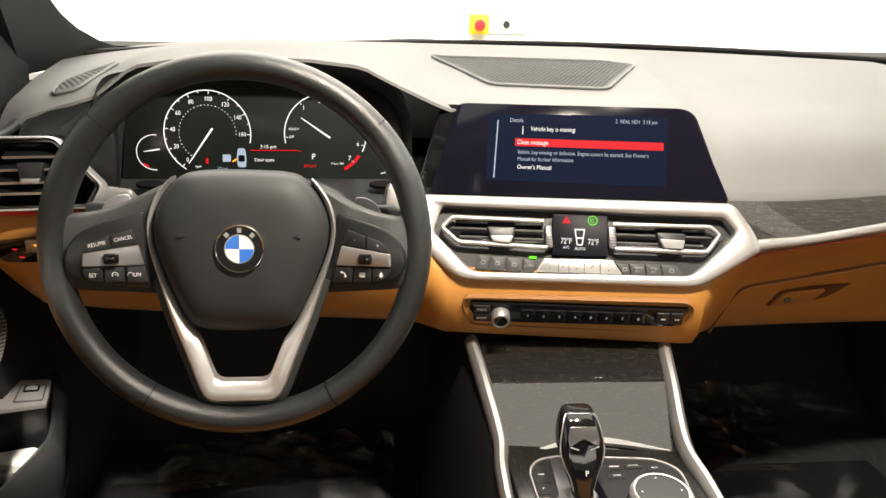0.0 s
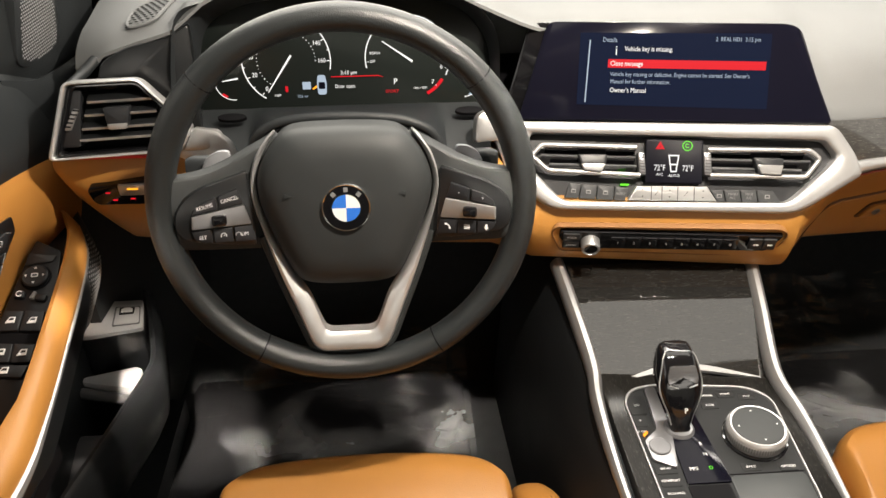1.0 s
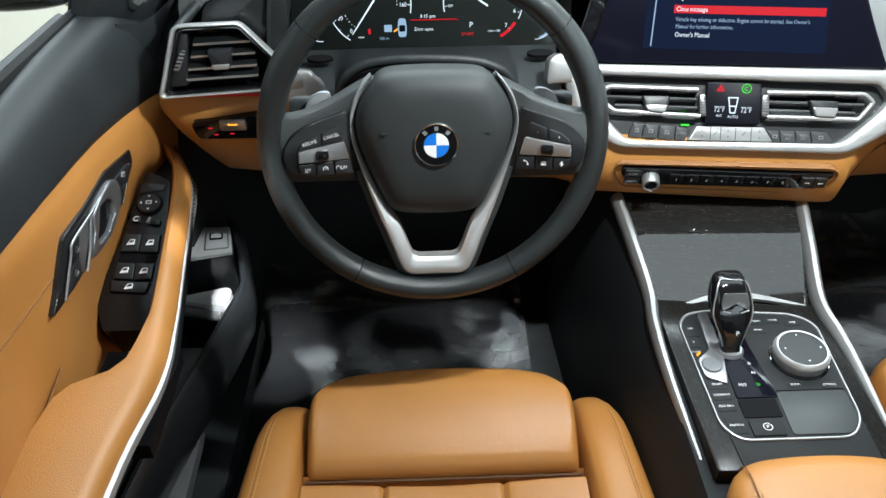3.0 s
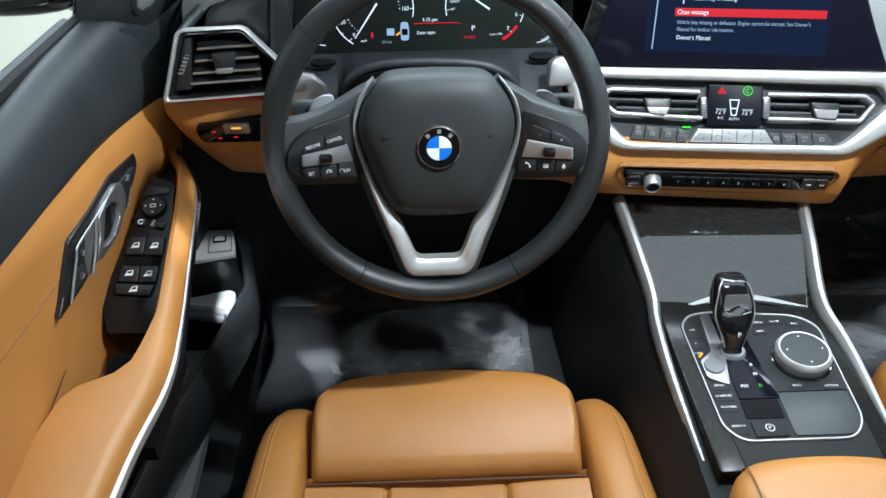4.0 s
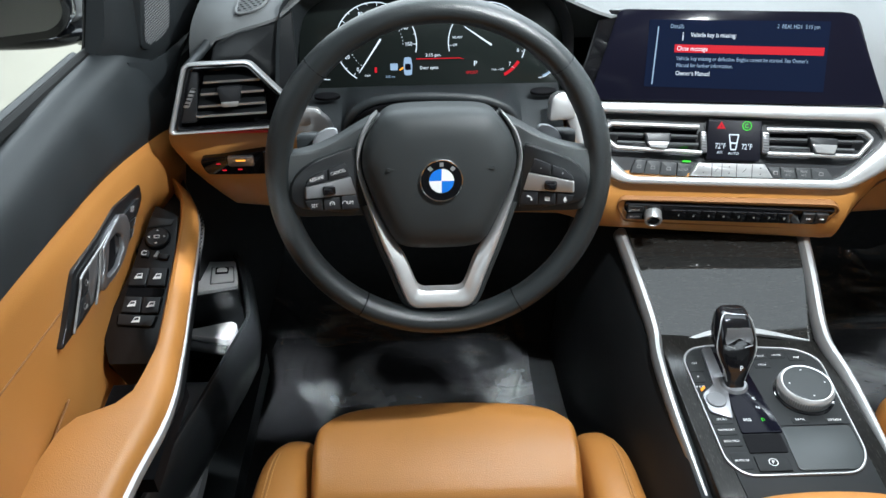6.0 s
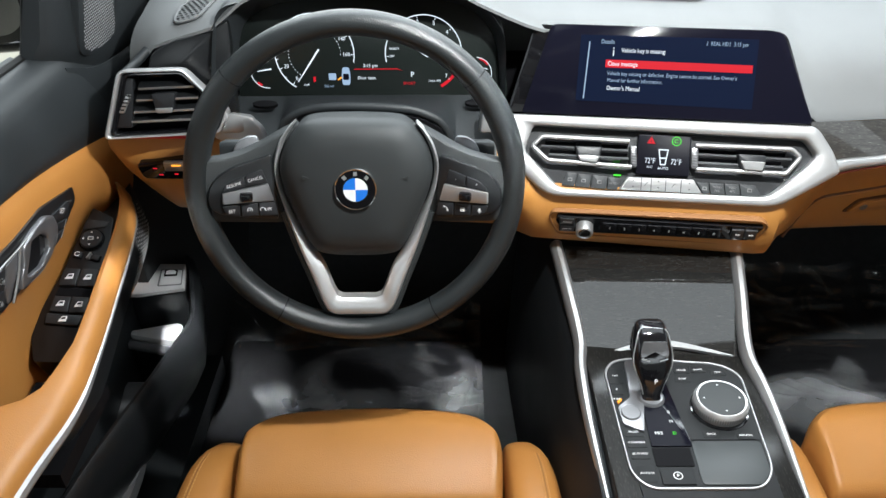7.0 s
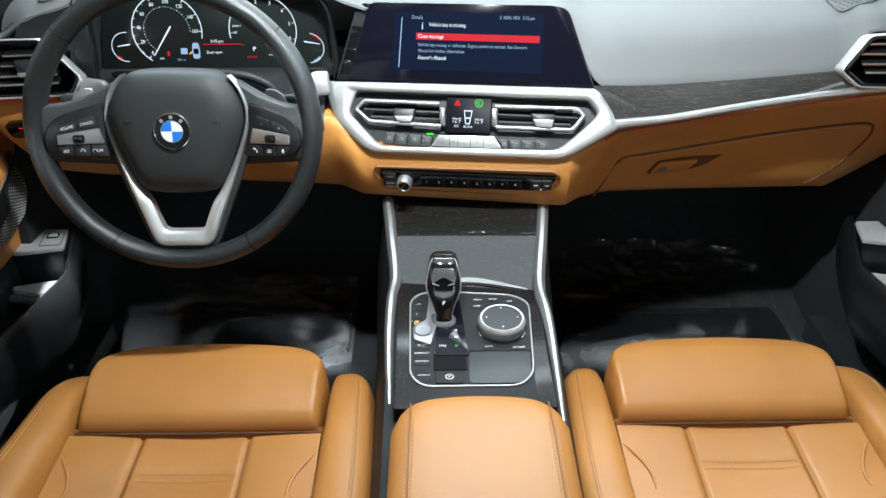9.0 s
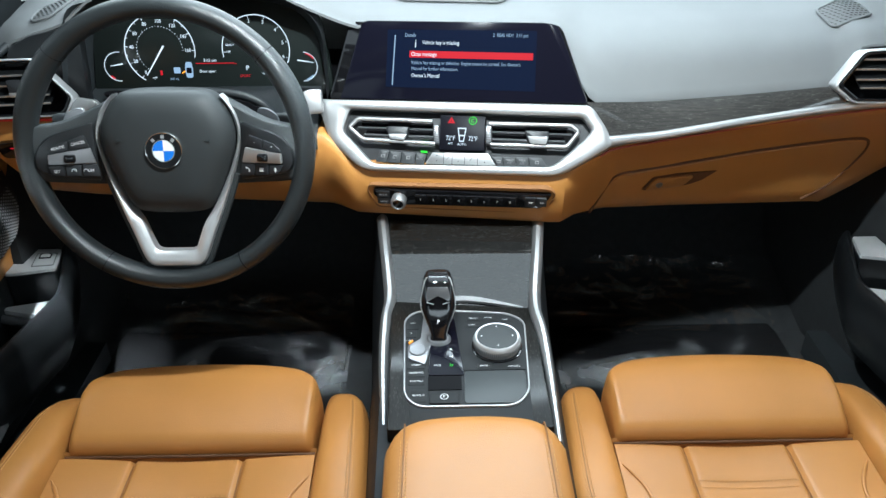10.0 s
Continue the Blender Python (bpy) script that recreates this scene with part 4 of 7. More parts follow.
    temp = part("temperature_gauge", arc_band(f, 0.1395, 0.014, 0.0215, 0.0009, -90, 85, 0.0012), LIT, d, "lit temperature gauge arc")
    part("hot_mark", arc_band(f, 0.1395, 0.014, 0.0195, 0.0022, 35, 75, 0.0014), LITRED, temp)
    part("cold_mark", arc_band(f, 0.1395, 0.014, 0.0190, 0.0024, -75, -40, 0.0014), LITBLUE, temp)
    needle(0.132, 0.024, 0.156, 0.020, 0.0009, temp)
    mid = part("message_line", slab(f, [(-0.024, 0.0205), (0.034, 0.0205), (0.040, 0.0190), (0.034, 0.0215), (-0.024, 0.0215)], 0.0008, 0.0014), LITRED, d, "thin red line on the message area")
    words(f, "3:15 pm", -0.0120, 0.0255, 0.0062, LIT, mid, "LEFT", 0.0013)
    words(f, "Door open.", -0.0195, 0.0090, 0.0062, LIT, mid, "LEFT", 0.0013, 0.85)
    words(f, "P", 0.0545, 0.0130, 0.0098, LIT, mid, "CENTER", 0.0013)
    words(f, "SPORT", 0.0500, 0.0010, 0.0055, LITRED, mid, "CENTER", 0.0013)
    words(f, "255 mi", -0.0660, -0.0020, 0.0046, LITBLUE, mid, "LEFT", 0.0013)
    words(f, "mph", -0.0935, 0.0005, 0.0044, LIT, mid, "LEFT", 0.0013)
    words(f, "1/min x 1000", 0.0760, 0.0045, 0.0042, LIT, mid, "LEFT", 0.0013, 0.75)
    car = part("car_symbol", slab(f, rounded([(-0.0405, -0.0005), (-0.0305, -0.0005), (-0.0295, 0.012), (-0.0310, 0.0235), (-0.0400, 0.0235), (-0.0415, 0.012)], 0.003), 0.0006, 0.0014), LITBLUE, d, "pale blue car symbol with an open door")
    part("car_glass", slab(f, rect(-0.0395, 0.0065, -0.0315, 0.0150, 0.002), 0.0014, 0.0017), GLASSBLK, car)
    part("open_door", slab(f, [(-0.0420, 0.0110), (-0.0470, 0.0075), (-0.0465, 0.0060), (-0.0415, 0.0085)], 0.0008, 0.0014), LITORANGE, car)
    part("menu_symbol", slab(f, rect(-0.0590, 0.0065, -0.0490, 0.0155, 0.001), 0.0006, 0.0012), LITBLUE, d)
    part("belt_lamp", slab(f, rect(-0.0800, 0.0040, -0.0770, 0.0110, 0.001), 0.0006, 0.0012), LITRED, d, "lit red belt warning")


instrument_cluster()


def cluster_surround():
    d = thing("cluster_hood", "black lining under the instrument hood", "hood", (-0.378, 0.96, 0.58))
    lip = smooth_path([(-0.585, 0.900, 0.560), (-0.580, 0.915, 0.620), (-0.572, 0.935, 0.690), (-0.560, 0.948, 0.730), (-0.52, 0.952, 0.741), (-0.47, 0.952, 0.749), (-0.417, 0.952, 0.752), (-0.323, 0.952, 0.750), (-0.26, 0.952, 0.743), (-0.225, 0.955, 0.725), (-0.203, 0.958, 0.690), (-0.200, 0.950, 0.640), (-0.200, 0.945, 0.590)], 4)
    inn = smooth_path([(-0.566, 0.975, 0.578), (-0.562, 0.980, 0.620), (-0.553, 0.986, 0.670), (-0.540, 0.992, 0.700), (-0.51, 0.996, 0.718), (-0.47, 0.998, 0.727), (-0.417, 0.998, 0.729), (-0.323, 0.998, 0.729), (-0.27, 0.998, 0.722), (-0.235, 0.994, 0.706), (-0.212, 0.988, 0.672), (-0.206, 0.982, 0.625), (-0.204, 0.978, 0.585)], 4)
    part("lining", loft([[tuple(a), tuple(a.lerp(b, 0.5) + Vector((0, 0, 0.002))), tuple(b), tuple(b + Vector((0, 0.02, 0))), tuple(a + Vector((0, 0.03, 0.001)))] for a, b in zip(lip, inn)]), BLACK, d, "black hood lining")
    # gloss black panel between the hood and the outer vent
    pl = facing((-0.62, 0.935, 0.69), 0.15, 0.2)
    part("side_panel", slab(pl, rounded([(-0.050, -0.060), (0.065, -0.100), (0.070, 0.028), (0.045, 0.014), (0.0, 0.006), (-0.030, -0.008)], 0.006), -0.03, 0.0, 0.003), POCKET, d, "black panel beside the hood")
    pts = [(-0.497, 0.565), (-0.490, 0.590), (-0.480, 0.608), (-0.460, 0.6205), (-0.427, 0.626), (-0.377, 0.6265), (-0.325, 0.622), (-0.298, 0.613), (-0.283, 0.602), (-0.274, 0.584), (-0.271, 0.560)]
    arch = smooth_path([(x, 0.89, z) for x, z in pts], 4)
    ax_, az = [p.x for p in arch], [p.z for p in arch]
    rings = []
    for i in range(49):
        x = -0.578 + 0.366 * i / 48
        h = max(0.560, float(np.interp(x, ax_, az, 0.5, 0.5)))
        rings.append([(x, 0.984, 0.600), (x, 0.955, 0.600 + 0.25 * (h - 0.600)), (x, 0.92, 0.600 + 0.70 * (h - 0.600)), (x, 0.894, h - 0.002), (x, 0.886, h - 0.010), (x, 0.884, 0.535), (x, 0.99, 0.535)])
    part("sill", loft(rings), BLACK, d, "black hump below the cluster")
    part("column_arch", tube(arch, 0.0060, 10, up=(0, 1, 0)), BLACK, d, "black arch over the steering column")
    for x in (-0.520, -0.236):
        eye = Plane((x, 0.950, 0.6035), (1, 0, 0), (0, 0.9, 0.44))
        part("oval_recess", slab(eye, circle(0, 0, 0.017, 24, 0.0055), -0.004, 0.0008, 0.0006), DARK, d, "small dark oval recess")
    # black sheet below the arch: the opening's shade given as colour
    low = [p + Vector((0, -0.008, -0.006)) for p in arch]
    part("column_gap_shade", loft([[tuple(p), tuple((p.x, p.y, 0.50)), tuple((p.x, p.y + 0.006, 0.50)), tuple(p + Vector((0, 0.006, 0)))] for p in low]), DARK, d, "black sheet in place of the shaded opening round the column")


cluster_surround()


# ---- steering wheel ----
def steering_wheel():
    w = thing("steering_wheel", "black leather steering wheel with silver lower spoke", "steering wheel", tuple(WHL.o))
    f = WHL
    R = 0.1730
    n = 96
    rings = []
    for i in range(n + 1):
        a = 2 * math.pi * i / n
        c, s = math.cos(a), math.sin(a)
        # thicker grips at ten and two, a slightly flattened foot
        grip = sum(math.exp(-((a - g + math.pi) % (2 * math.pi) - math.pi) ** 2 / 0.10) for g in (radians(28), radians(152)))
        rr = 0.0139 + 0.0012 * grip
        foot = 0.0
        ring = []
        for k in range(14):
            b = 2 * math.pi * k / 14
            q = R - foot + (rr - 0.0004) * math.cos(b) * 1.0
            ring.append(f.at(q * c, q * s, rr * 1.32 * math.sin(b)))
        rings.append(ring)
    bm = loft(rings, caps=False)
    bmesh.ops.remove_doubles(bm, verts=bm.verts, dist=1e-6)
    rim = part("rim", bm, WHEEL_L, w, "black stitched leather rim")
    for deg in (-121, -59.5, 42.5, 137.5):
        a = radians(deg)
        path = [f.at((R + 0.0139 * math.cos(b)) * math.cos(a), (R + 0.0139 * math.cos(b)) * math.sin(a), 0.0184 * math.sin(b)) for b in [2 * math.pi * k / 24 for k in range(24)]]
        part("seam", tube(path, 0.0007, 5, closed=True, up=tuple(f.v)), DARK, rim)
    # hub with soft pillow face
    side = [(0.0, 0.0740), (0.038, 0.0728), (0.056, 0.0685), (0.0678, 0.0575), (0.0772, 0.0430), (0.0825, 0.0290), (0.0843, 0.0150), (0.0820, -0.002), (0.0762, -0.0205), (0.0680, -0.042), (0.0565, -0.068), (0.046, -0.0800), (0.028, -0.0845), (0.0, -0.0855)]
    curve = [tuple(p)[:2] for p in smooth_path([(u, v, 0) for u, v in side], 4)]
    out = curve + [(-u, v) for u, v in reversed(curve[1:-1])]
    c = Vector((0, 0))
    bm = bmesh.new()
    prof = [(1.0, -0.04), (1.0, -0.012), (0.985, -0.005), (0.95, 0.001), (0.88, 0.0075), (0.75, 0.0125), (0.6, 0.0148), (0.3, 0.0160)]
    vs = []
    for k, dep in prof:
        vs.append([bm.verts.new(f.at(u * k, v * k, dep)) for u, v in out])
    for a, b in zip(vs, vs[1:]):
        for i in range(len(out)):
            bm.faces.new((a[i], a[(i + 1) % len(out)], b[(i + 1) % len(out)], b[i]))
    bm.faces.new(vs[-1])
    bm.faces.new(vs[0][::-1])
    hub = part("hub", bm, HUBM, w, "matt black airbag cover")
    words(f, "AIRBAG", 0.0, -0.060, 0.0075, GREYBTN, hub, "CENTER", 0.0126)
    for s in (-1, 1):
        part("horn_symbol", slab(f, [(s * 0.049, 0.012), (s * 0.057, 0.010), (s * 0.057, 0.014)], 0.006, 0.0154), HUBM, hub)
    # round badge in plain colours
    badge = part("badge", lathe(f, [(0.0236, 0.010), (0.0236, 0.0175), (0.0226, 0.0188), (0.0216, 0.0182), (0.001, 0.0182)], 40), CHROME, w, "round badge in blue, white and black")
    part("badge_ring", arc_band(f, 0, 0, 0.0140, 0.0076, 0, 360, 0.0186), PIANO, badge)
    part("badge_rim", arc_band(f, 0, 0, 0.0132, 0.0009, 0, 360, 0.0189), CHROME, badge)
    for q in range(4):
        bm = bmesh.new()
        o = bm.verts.new(f.at(0, 0, 0.0188))
        ring = [bm.verts.new(f.at(0.0133 * math.cos(radians(90 * q + 10 * k)), 0.0133 * math.sin(radians(90 * q + 10 * k)), 0.0188)) for k in range(10)]
        for a, b in zip(ring, ring[1:]):
            bm.faces.new((o, a, b))
        part("badge_field", bm, ENAMEL if q % 2 == 0 else BLUE, badge)
    for k in (-1, 0, 1):
        a = radians(90 - k * 42)
        q = f.turned(-k * 42, 0.0178 * math.cos(a), 0.0178 * math.sin(a), 0)
        part("badge_mark", slab(q, rect(-0.0020, -0.0022, 0.0020, 0.0022), 0.0186, 0.0190), SILVER, badge)
    # silver ribbon: a thin line beside the hub that widens into the forked lower spoke
    half_o = [(0.0672, 0.0668), (0.0745, 0.0595), (0.0840, 0.0460), (0.0895, 0.0300), (0.0912, 0.0150), (0.0888, -0.0020), (0.0835, -0.0215), (0.0765, -0.0440), (0.0650, -0.0780), (0.0520, -0.1120), (0.0400, -0.1440), (0.0330, -0.1525), (0.0260, -0.1550)]
    half_i = [(0.0660, 0.0655), (0.0712, 0.0578), (0.0790, 0.0445), (0.0842, 0.0292), (0.0860, 0.0150), (0.0838, -0.0020), (0.0781, -0.0205), (0.0695, -0.0420), (0.0520, -0.0775), (0.0395, -0.0970), (0.0285, -0.1255), (0.0245, -0.1320), (0.0185, -0.1345)]

    def both(h):
        pts = [tuple(p)[:2] for p in smooth_path([(u, v, 0) for u, v in h], 5)]
        return [(-u, v) for u, v in pts] + [(u, v) for u, v in reversed(pts)]
    outer, inner = both(half_o), both(half_i)
    bm = bmesh.new()
    loops = []
    for k, dep in ((0.0, -0.014), (0.0, 0.003), (0.12, 0.0065), (0.35, 0.0078), (0.80, 0.0055), (1.0, 0.0015), (1.0, -0.014)):
        loops.append([bm.verts.new(f.at(*(Vector(o).lerp(Vector(i), k)), dep - 0.100 * max(0.0, o[1] + 0.135))) for o, i in zip(outer, inner)])
    for a, b in zip(loops, loops[1:] + loops[:1]):
        for i in range(len(outer) - 1):
            bm.faces.new((a[i], a[i + 1], b[i + 1], b[i]))
    part("fork_spoke", bm, FORK, w, "brushed silver ribbon and forked lower spoke")
    m = len(outer)
    edge = [(u * 1.035, v * 1.02) for u, v in outer[int(m * 0.275):m - int(m * 0.275)]]
    part("fork_border", tube([f.at(u, v, -0.006 - 0.08 * max(0.0, v + 0.135)) for u, v in edge], 0.0050, 8, up=tuple(f.n)), HUBM, w)
    # side spokes with key pods
    for s in (-1, 1):
        spoke = rounded([(s * 0.058, 0.0640), (s * 0.079, 0.0545), (s * 0.105, 0.0405), (s * 0.131, 0.0315), (s * 0.168, 0.029), (s * 0.172, -0.034), (s * 0.150, -0.0420), (s * 0.076, -0.050)], [0.002, 0.02, 0.03, 0.02, 0.004, 0.004, 0.02, 0.004])
        if s < 0:
            spoke = spoke[::-1]
        # the pods lean back towards the rim
        tip = Plane(f.at(s * 0.095, 0, -0.005), f.u * 0.951 + f.n * (s * 0.309), f.v)
        part("side_spoke", slab(tip, [(s * (abs(u) - 0.095) / 0.951, v) for u, v in spoke], -0.026, -0.007, 0.006), HUBM, w)

        def along(u):
            return (u - 0.095) / 0.951

        def plate(pts, r, d0, d1, bevel):
            o = rounded([(s * along(u), v) for u, v in pts], r)
            return slab(tip, o if s > 0 else o[::-1], d0, d1, bevel)
        p = part("key_pod", plate([(0.0912, 0.0325), (0.110, 0.0272), (0.134, 0.0200), (0.1480, 0.0120), (0.1575, -0.0015), (0.1588, -0.0183), (0.1515, -0.029), (0.123, -0.0362), (0.0878, -0.042)], [0.003, 0.02, 0.02, 0.01, 0.01, 0.01, 0.01, 0.03, 0.004], -0.010, -0.001, 0.002), POCKET, w, "black key pod with silver rocker")
        # same metal on both sides; the left one's dark reflection is put into its colour
        part("rocker", plate([(0.0972, 0.001), (0.1445, -0.0055), (0.1450, -0.0180), (0.0922, -0.0187)], 0.0015, -0.002, 0.0030, 0.0012), DARKSILVER if s < 0 else SILVER, p, "satin silver rocker, toned darker on the left for its reflection")
        part("thumb_roller", slab(tip, rect(s * along(0.1208) - 0.0070, -0.0165, s * along(0.1208) + 0.0070, -0.0060, 0.003), 0.002, 0.0080, 0.003), PIANO, p)
        for nm, pts in (("CANCEL -", [(0.1025, 0.0172), (0.1200, 0.0112), (0.1198, -0.0010), (0.0982, 0.0025)]), ("RESUME +", [(0.1215, 0.0108), (0.1335, 0.0068), (0.1415, 0.0010), (0.1438, -0.0042), (0.1215, -0.0012)]),
                        ("LIM phone", [(0.0918, -0.0200), (0.1080, -0.0200), (0.1076, -0.0350), (0.0880, -0.0362)]), ("cruise list", [(0.1094, -0.0200), (0.1265, -0.0200), (0.1262, -0.0338), (0.1090, -0.0349)]),
                        ("SET voice", [(0.1279, -0.0200), (0.1452, -0.0205), (0.1432, -0.0275), (0.1370, -0.0325), (0.1276, -0.0336)])):
            key = part("key", plate(pts, 0.0014, -0.002, 0.0018, 0.0008), GREYBTN, p)
            text = nm.split()[0 if s < 0 else 1]
            m, vm = s * along(sum(u for u, v in pts) / len(pts)), sum(v for u, v in pts) / len(pts)
            q = tip.turned(-s * (11 if vm > 0 else -3), m, vm)
            if text == "cruise":
                part("symbol", arc_band(tip, m, vm, 0.0022, 0.0007, -30, 210, 0.0020, 14), WHITE, key)
                part("symbol", slab(tip, [(m - 0.0003, vm), (m + 0.0004, vm - 0.0003), (m + 0.0014, vm + 0.0016)], 0.0018, 0.0022), WHITE, key)
            elif text == "phone":
                part("symbol", arc_band(tip, m - 0.0016, vm - 0.0016, 0.0036, 0.0011, 0, 90, 0.0020, 10), WHITE, key)
                for du, dv in ((0.0026, -0.0016), (-0.0014, 0.0024)):
                    part("symbol", slab(tip, rect(m + du - 0.0009, vm + dv - 0.0009, m + du + 0.0009, vm + dv + 0.0009, 0.0003), 0.0018, 0.0022), WHITE, key)
            elif text == "list":
                for k in (-1, 0, 1):
                    part("symbol", slab(tip, rect(m - 0.0028, vm + k * 0.0017 - 0.0005, m + 0.0028, vm + k * 0.0017 + 0.0005), 0.0018, 0.0022), WHITE, key)
            elif text == "voice":
                part("symbol", slab(tip, rect(m - 0.0011, vm - 0.0008, m + 0.0011, vm + 0.0030, 0.0010), 0.0018, 0.0022), WHITE, key)
                part("symbol", arc_band(tip, m, vm + 0.0004, 0.0016, 0.0006, 180, 360, 0.0020, 10), WHITE, key)
                part("symbol", slab(tip, rect(m - 0.0003, vm - 0.0030, m + 0.0003, vm - 0.0014), 0.0018, 0.0022), WHITE, key)
            else:
                words(q, text, 0.0, 0.0, 0.0052 if len(text) > 3 else 0.0054, WHITE, key, "CENTER", 0.0022, 0.85)
                if text == "LIM":
                    part("symbol", arc_band(tip, m - 0.0062, vm, 0.0022, 0.0006, -20, 200, 0.0022, 12), WHITE, key)
        # shift paddle behind the spoke
        blade = rounded([(s * u, v) for u, v in ((0.104, 0.014), (0.111, 0.0475), (0.121, 0.0480), (0.1320, 0.0420), (0.1375, 0.0335), (0.1395, 0.014))], [0.002, 0.003, 0.006, 0.008, 0.006, 0.002])
        paddle = part("shift_paddle", slab(f, blade if s > 0 else blade[::-1], -0.036, -0.030, 0.002), PADDLE, w, "satin grey shift paddle")
        part("symbol", slab(f, rect(s * 0.123 - 0.0025, 0.0325, s * 0.123 + 0.0025, 0.0333), -0.0302, -0.0296), WHITE, paddle)
        if s > 0:
            part("symbol", slab(f, rect(s * 0.123 - 0.0004, 0.0304, s * 0.123 + 0.0004, 0.0354), -0.0302, -0.0297), WHITE, paddle)
    # column behind the hub
    part("column", lathe(f, [(0.055, -0.02), (0.055, -0.05), (0.054, -0.10), (0.054, -0.155)], 28), BLACK, w, "black steering column cover")
    part("column_top", slab(f, rounded([(-0.070, 0.00), (0.070, 0.00), (0.060, 0.034), (-0.060, 0.034)], 0.015), -0.15, -0.03, 0.01), BLACK, w)
    return w


steering_wheel()


def stalk(s):
    d = thing("indicator_stalk" if s < 0 else "wiper_stalk", "black column stalk behind the steering wheel", "stalk", tuple(WHL.at(s * 0.08, 0.045, -0.05)), group="column stalks")
    rings = []
    for u, v, dep, hv, hd in ((0.060, 0.012, -0.062, 0.009, 0.007), (0.100, 0.020, -0.058, 0.011, 0.008), (0.120, 0.022, -0.054, 0.0165, 0.010), (0.150, 0.022, -0.051, 0.0175, 0.010), (0.156, 0.022, -0.051, 0.0150, 0.008)):
        rings.append([WHL.at(s * u, v + hv * math.copysign(abs(math.sin(a)) ** 0.5, math.sin(a)), dep + hd * math.copysign(abs(math.cos(a)) ** 0.5, math.cos(a))) for a in [2 * math.pi * k / 16 for k in range(16)]])
    arm = part("arm", loft(rings), BLACK, d, "chunky black stalk head")
    face = WHL.turned(0, s * 0.146, 0.020, -0.0408)
    for k in range(4):
        t = radians(90 * k)
        part("symbol", slab(face.turned(90 * k, 0.0045 * math.cos(t), 0.0045 * math.sin(t)), rect(-0.0012, -0.0012, 0.0012, 0.0012), 0, 0.0004), WHITE, arm)


stalk(-1), stalk(1)


# ---- outer vents on the dash ends ----
def side_vent(s):
    if s < 0:
        o, pts = (-0.64, 0.885, 0.64), [(-0.069, -0.0465), (-0.0395, 0.0375), (0.0385, 0.0365), (0.0890, -0.0210), (0.076, -0.0460)]
        pl = facing(o, 0.10, 0.30)
    else:
        o, pts = (0.64, 0.900, 0.64), [(0.100, -0.050), (-0.066, -0.0480), (-0.0965, -0.0245), (-0.061, 0.0265), (0.100, 0.036)]
        pl = facing(o, -0.05, 0.25)
    d = thing("side_vent", "black slatted air vent in a silver frame on the dash end", "air vent", o, group="outer air vents")
    outer = rounded(pts, 0.008)
    c = sum((Vector(p) for p in pts), Vector((0, 0))) / len(pts)
    inner = rounded([tuple(c + (Vector(p) - c) * (0.925 if s < 0 else 0.945)) for p in pts], 0.006)
    part("frame", frame_ring(pl, outer, inner, -0.02, 0.006, 0.003), FORK, d, "satin silver vent frame")
    core = rounded([tuple(c + (Vector(p) - c) * 0.83) for p in pts], 0.006)
    part("inner_frame", frame_ring(pl, inner, core, -0.03, 0.001, 0.003), PIANO, d, "gloss black inner frame")
    part("duct", slab(pl, inner, -0.06, -0.034), DARK, d)
    for v in (-0.0310, -0.0190, -0.0045, 0.0095):
        if s < 0:
            u0, u1 = -0.022 + 0.35 * v, 0.052 - 0.30 * max(0, v - 0.004)
        else:
            u0, u1 = -0.070 + 0.6 * abs(v + 0.006), 0.09
        tilt = Plane(pl.at(0, v + 0.008, -0.010), pl.u, pl.n * 0.88 - pl.v * 0.47)
        part("slat", slab(tilt, rect(u0, -0.013, u1, 0.008, 0.001), -0.0018, 0.0018, 0.0010), POCKET, d)
        part("slat_edge", slab(tilt, rect(u0, 0.0070, u1, 0.0092), -0.0016, 0.0010, 0.0004), SILVER, d, "satin slat edge")
    if s < 0:
        ret = facing((-0.54, 0.878, 0.600), -0.10, 0.30)
        part("trim_return", slab(ret, rounded([(-0.036, -0.010), (-0.013, 0.022), (0.012, 0.018), (0.028, 0.006), (0.036, -0.016), (-0.010, -0.020)], 0.006), -0.012, 0.0, 0.004), SILVER, d, "satin silver trim running in to the column")
        part("frame_wing", slab(pl, rounded([(0.076, -0.0455), (0.0895, -0.0205), (0.116, -0.0255), (0.121, -0.034), (0.112, -0.0465)], 0.004), -0.006, 0.006, 0.003), SILVER, d, "satin silver wing of the vent frame")
        part("wheel_panel", slab(pl, rounded([(-0.054, -0.034), (-0.034, 0.027), (-0.0235, 0.027), (-0.033, -0.034)], 0.003), -0.03, -0.003, 0.002), GREYBTN, d, "dark panel round the thumbwheel")
        part("thumbwheel", slab(pl, rounded([(-0.0466, -0.0145), (-0.0400, -0.0155), (-0.0280, 0.0070), (-0.0335, 0.0082)], 0.002), -0.010, 0.001, 0.002), SILVER, d, "ribbed silver thumbwheel")
        for k in range(5):
            u, v = -0.0420 + 0.0028 * k, -0.0110 + 0.0042 * k
            part("rib", slab(pl, [(u - 0.003, v), (u + 0.003, v - 0.0008), (u + 0.0035, v + 0.0008), (u - 0.0025, v + 0.0016)], 0.0008, 0.0016), DARK, d)
    tu = 0.0115 if s < 0 else 0.045
    tab = part("tab", slab(pl, rounded([(tu - 0.011, -0.016), (tu + 0.009, -0.016), (tu + 0.015, 0.008), (tu - 0.015, 0.008)], 0.004), -0.012, 0.005, 0.003), GREYBTN, d, "dark direction tab")
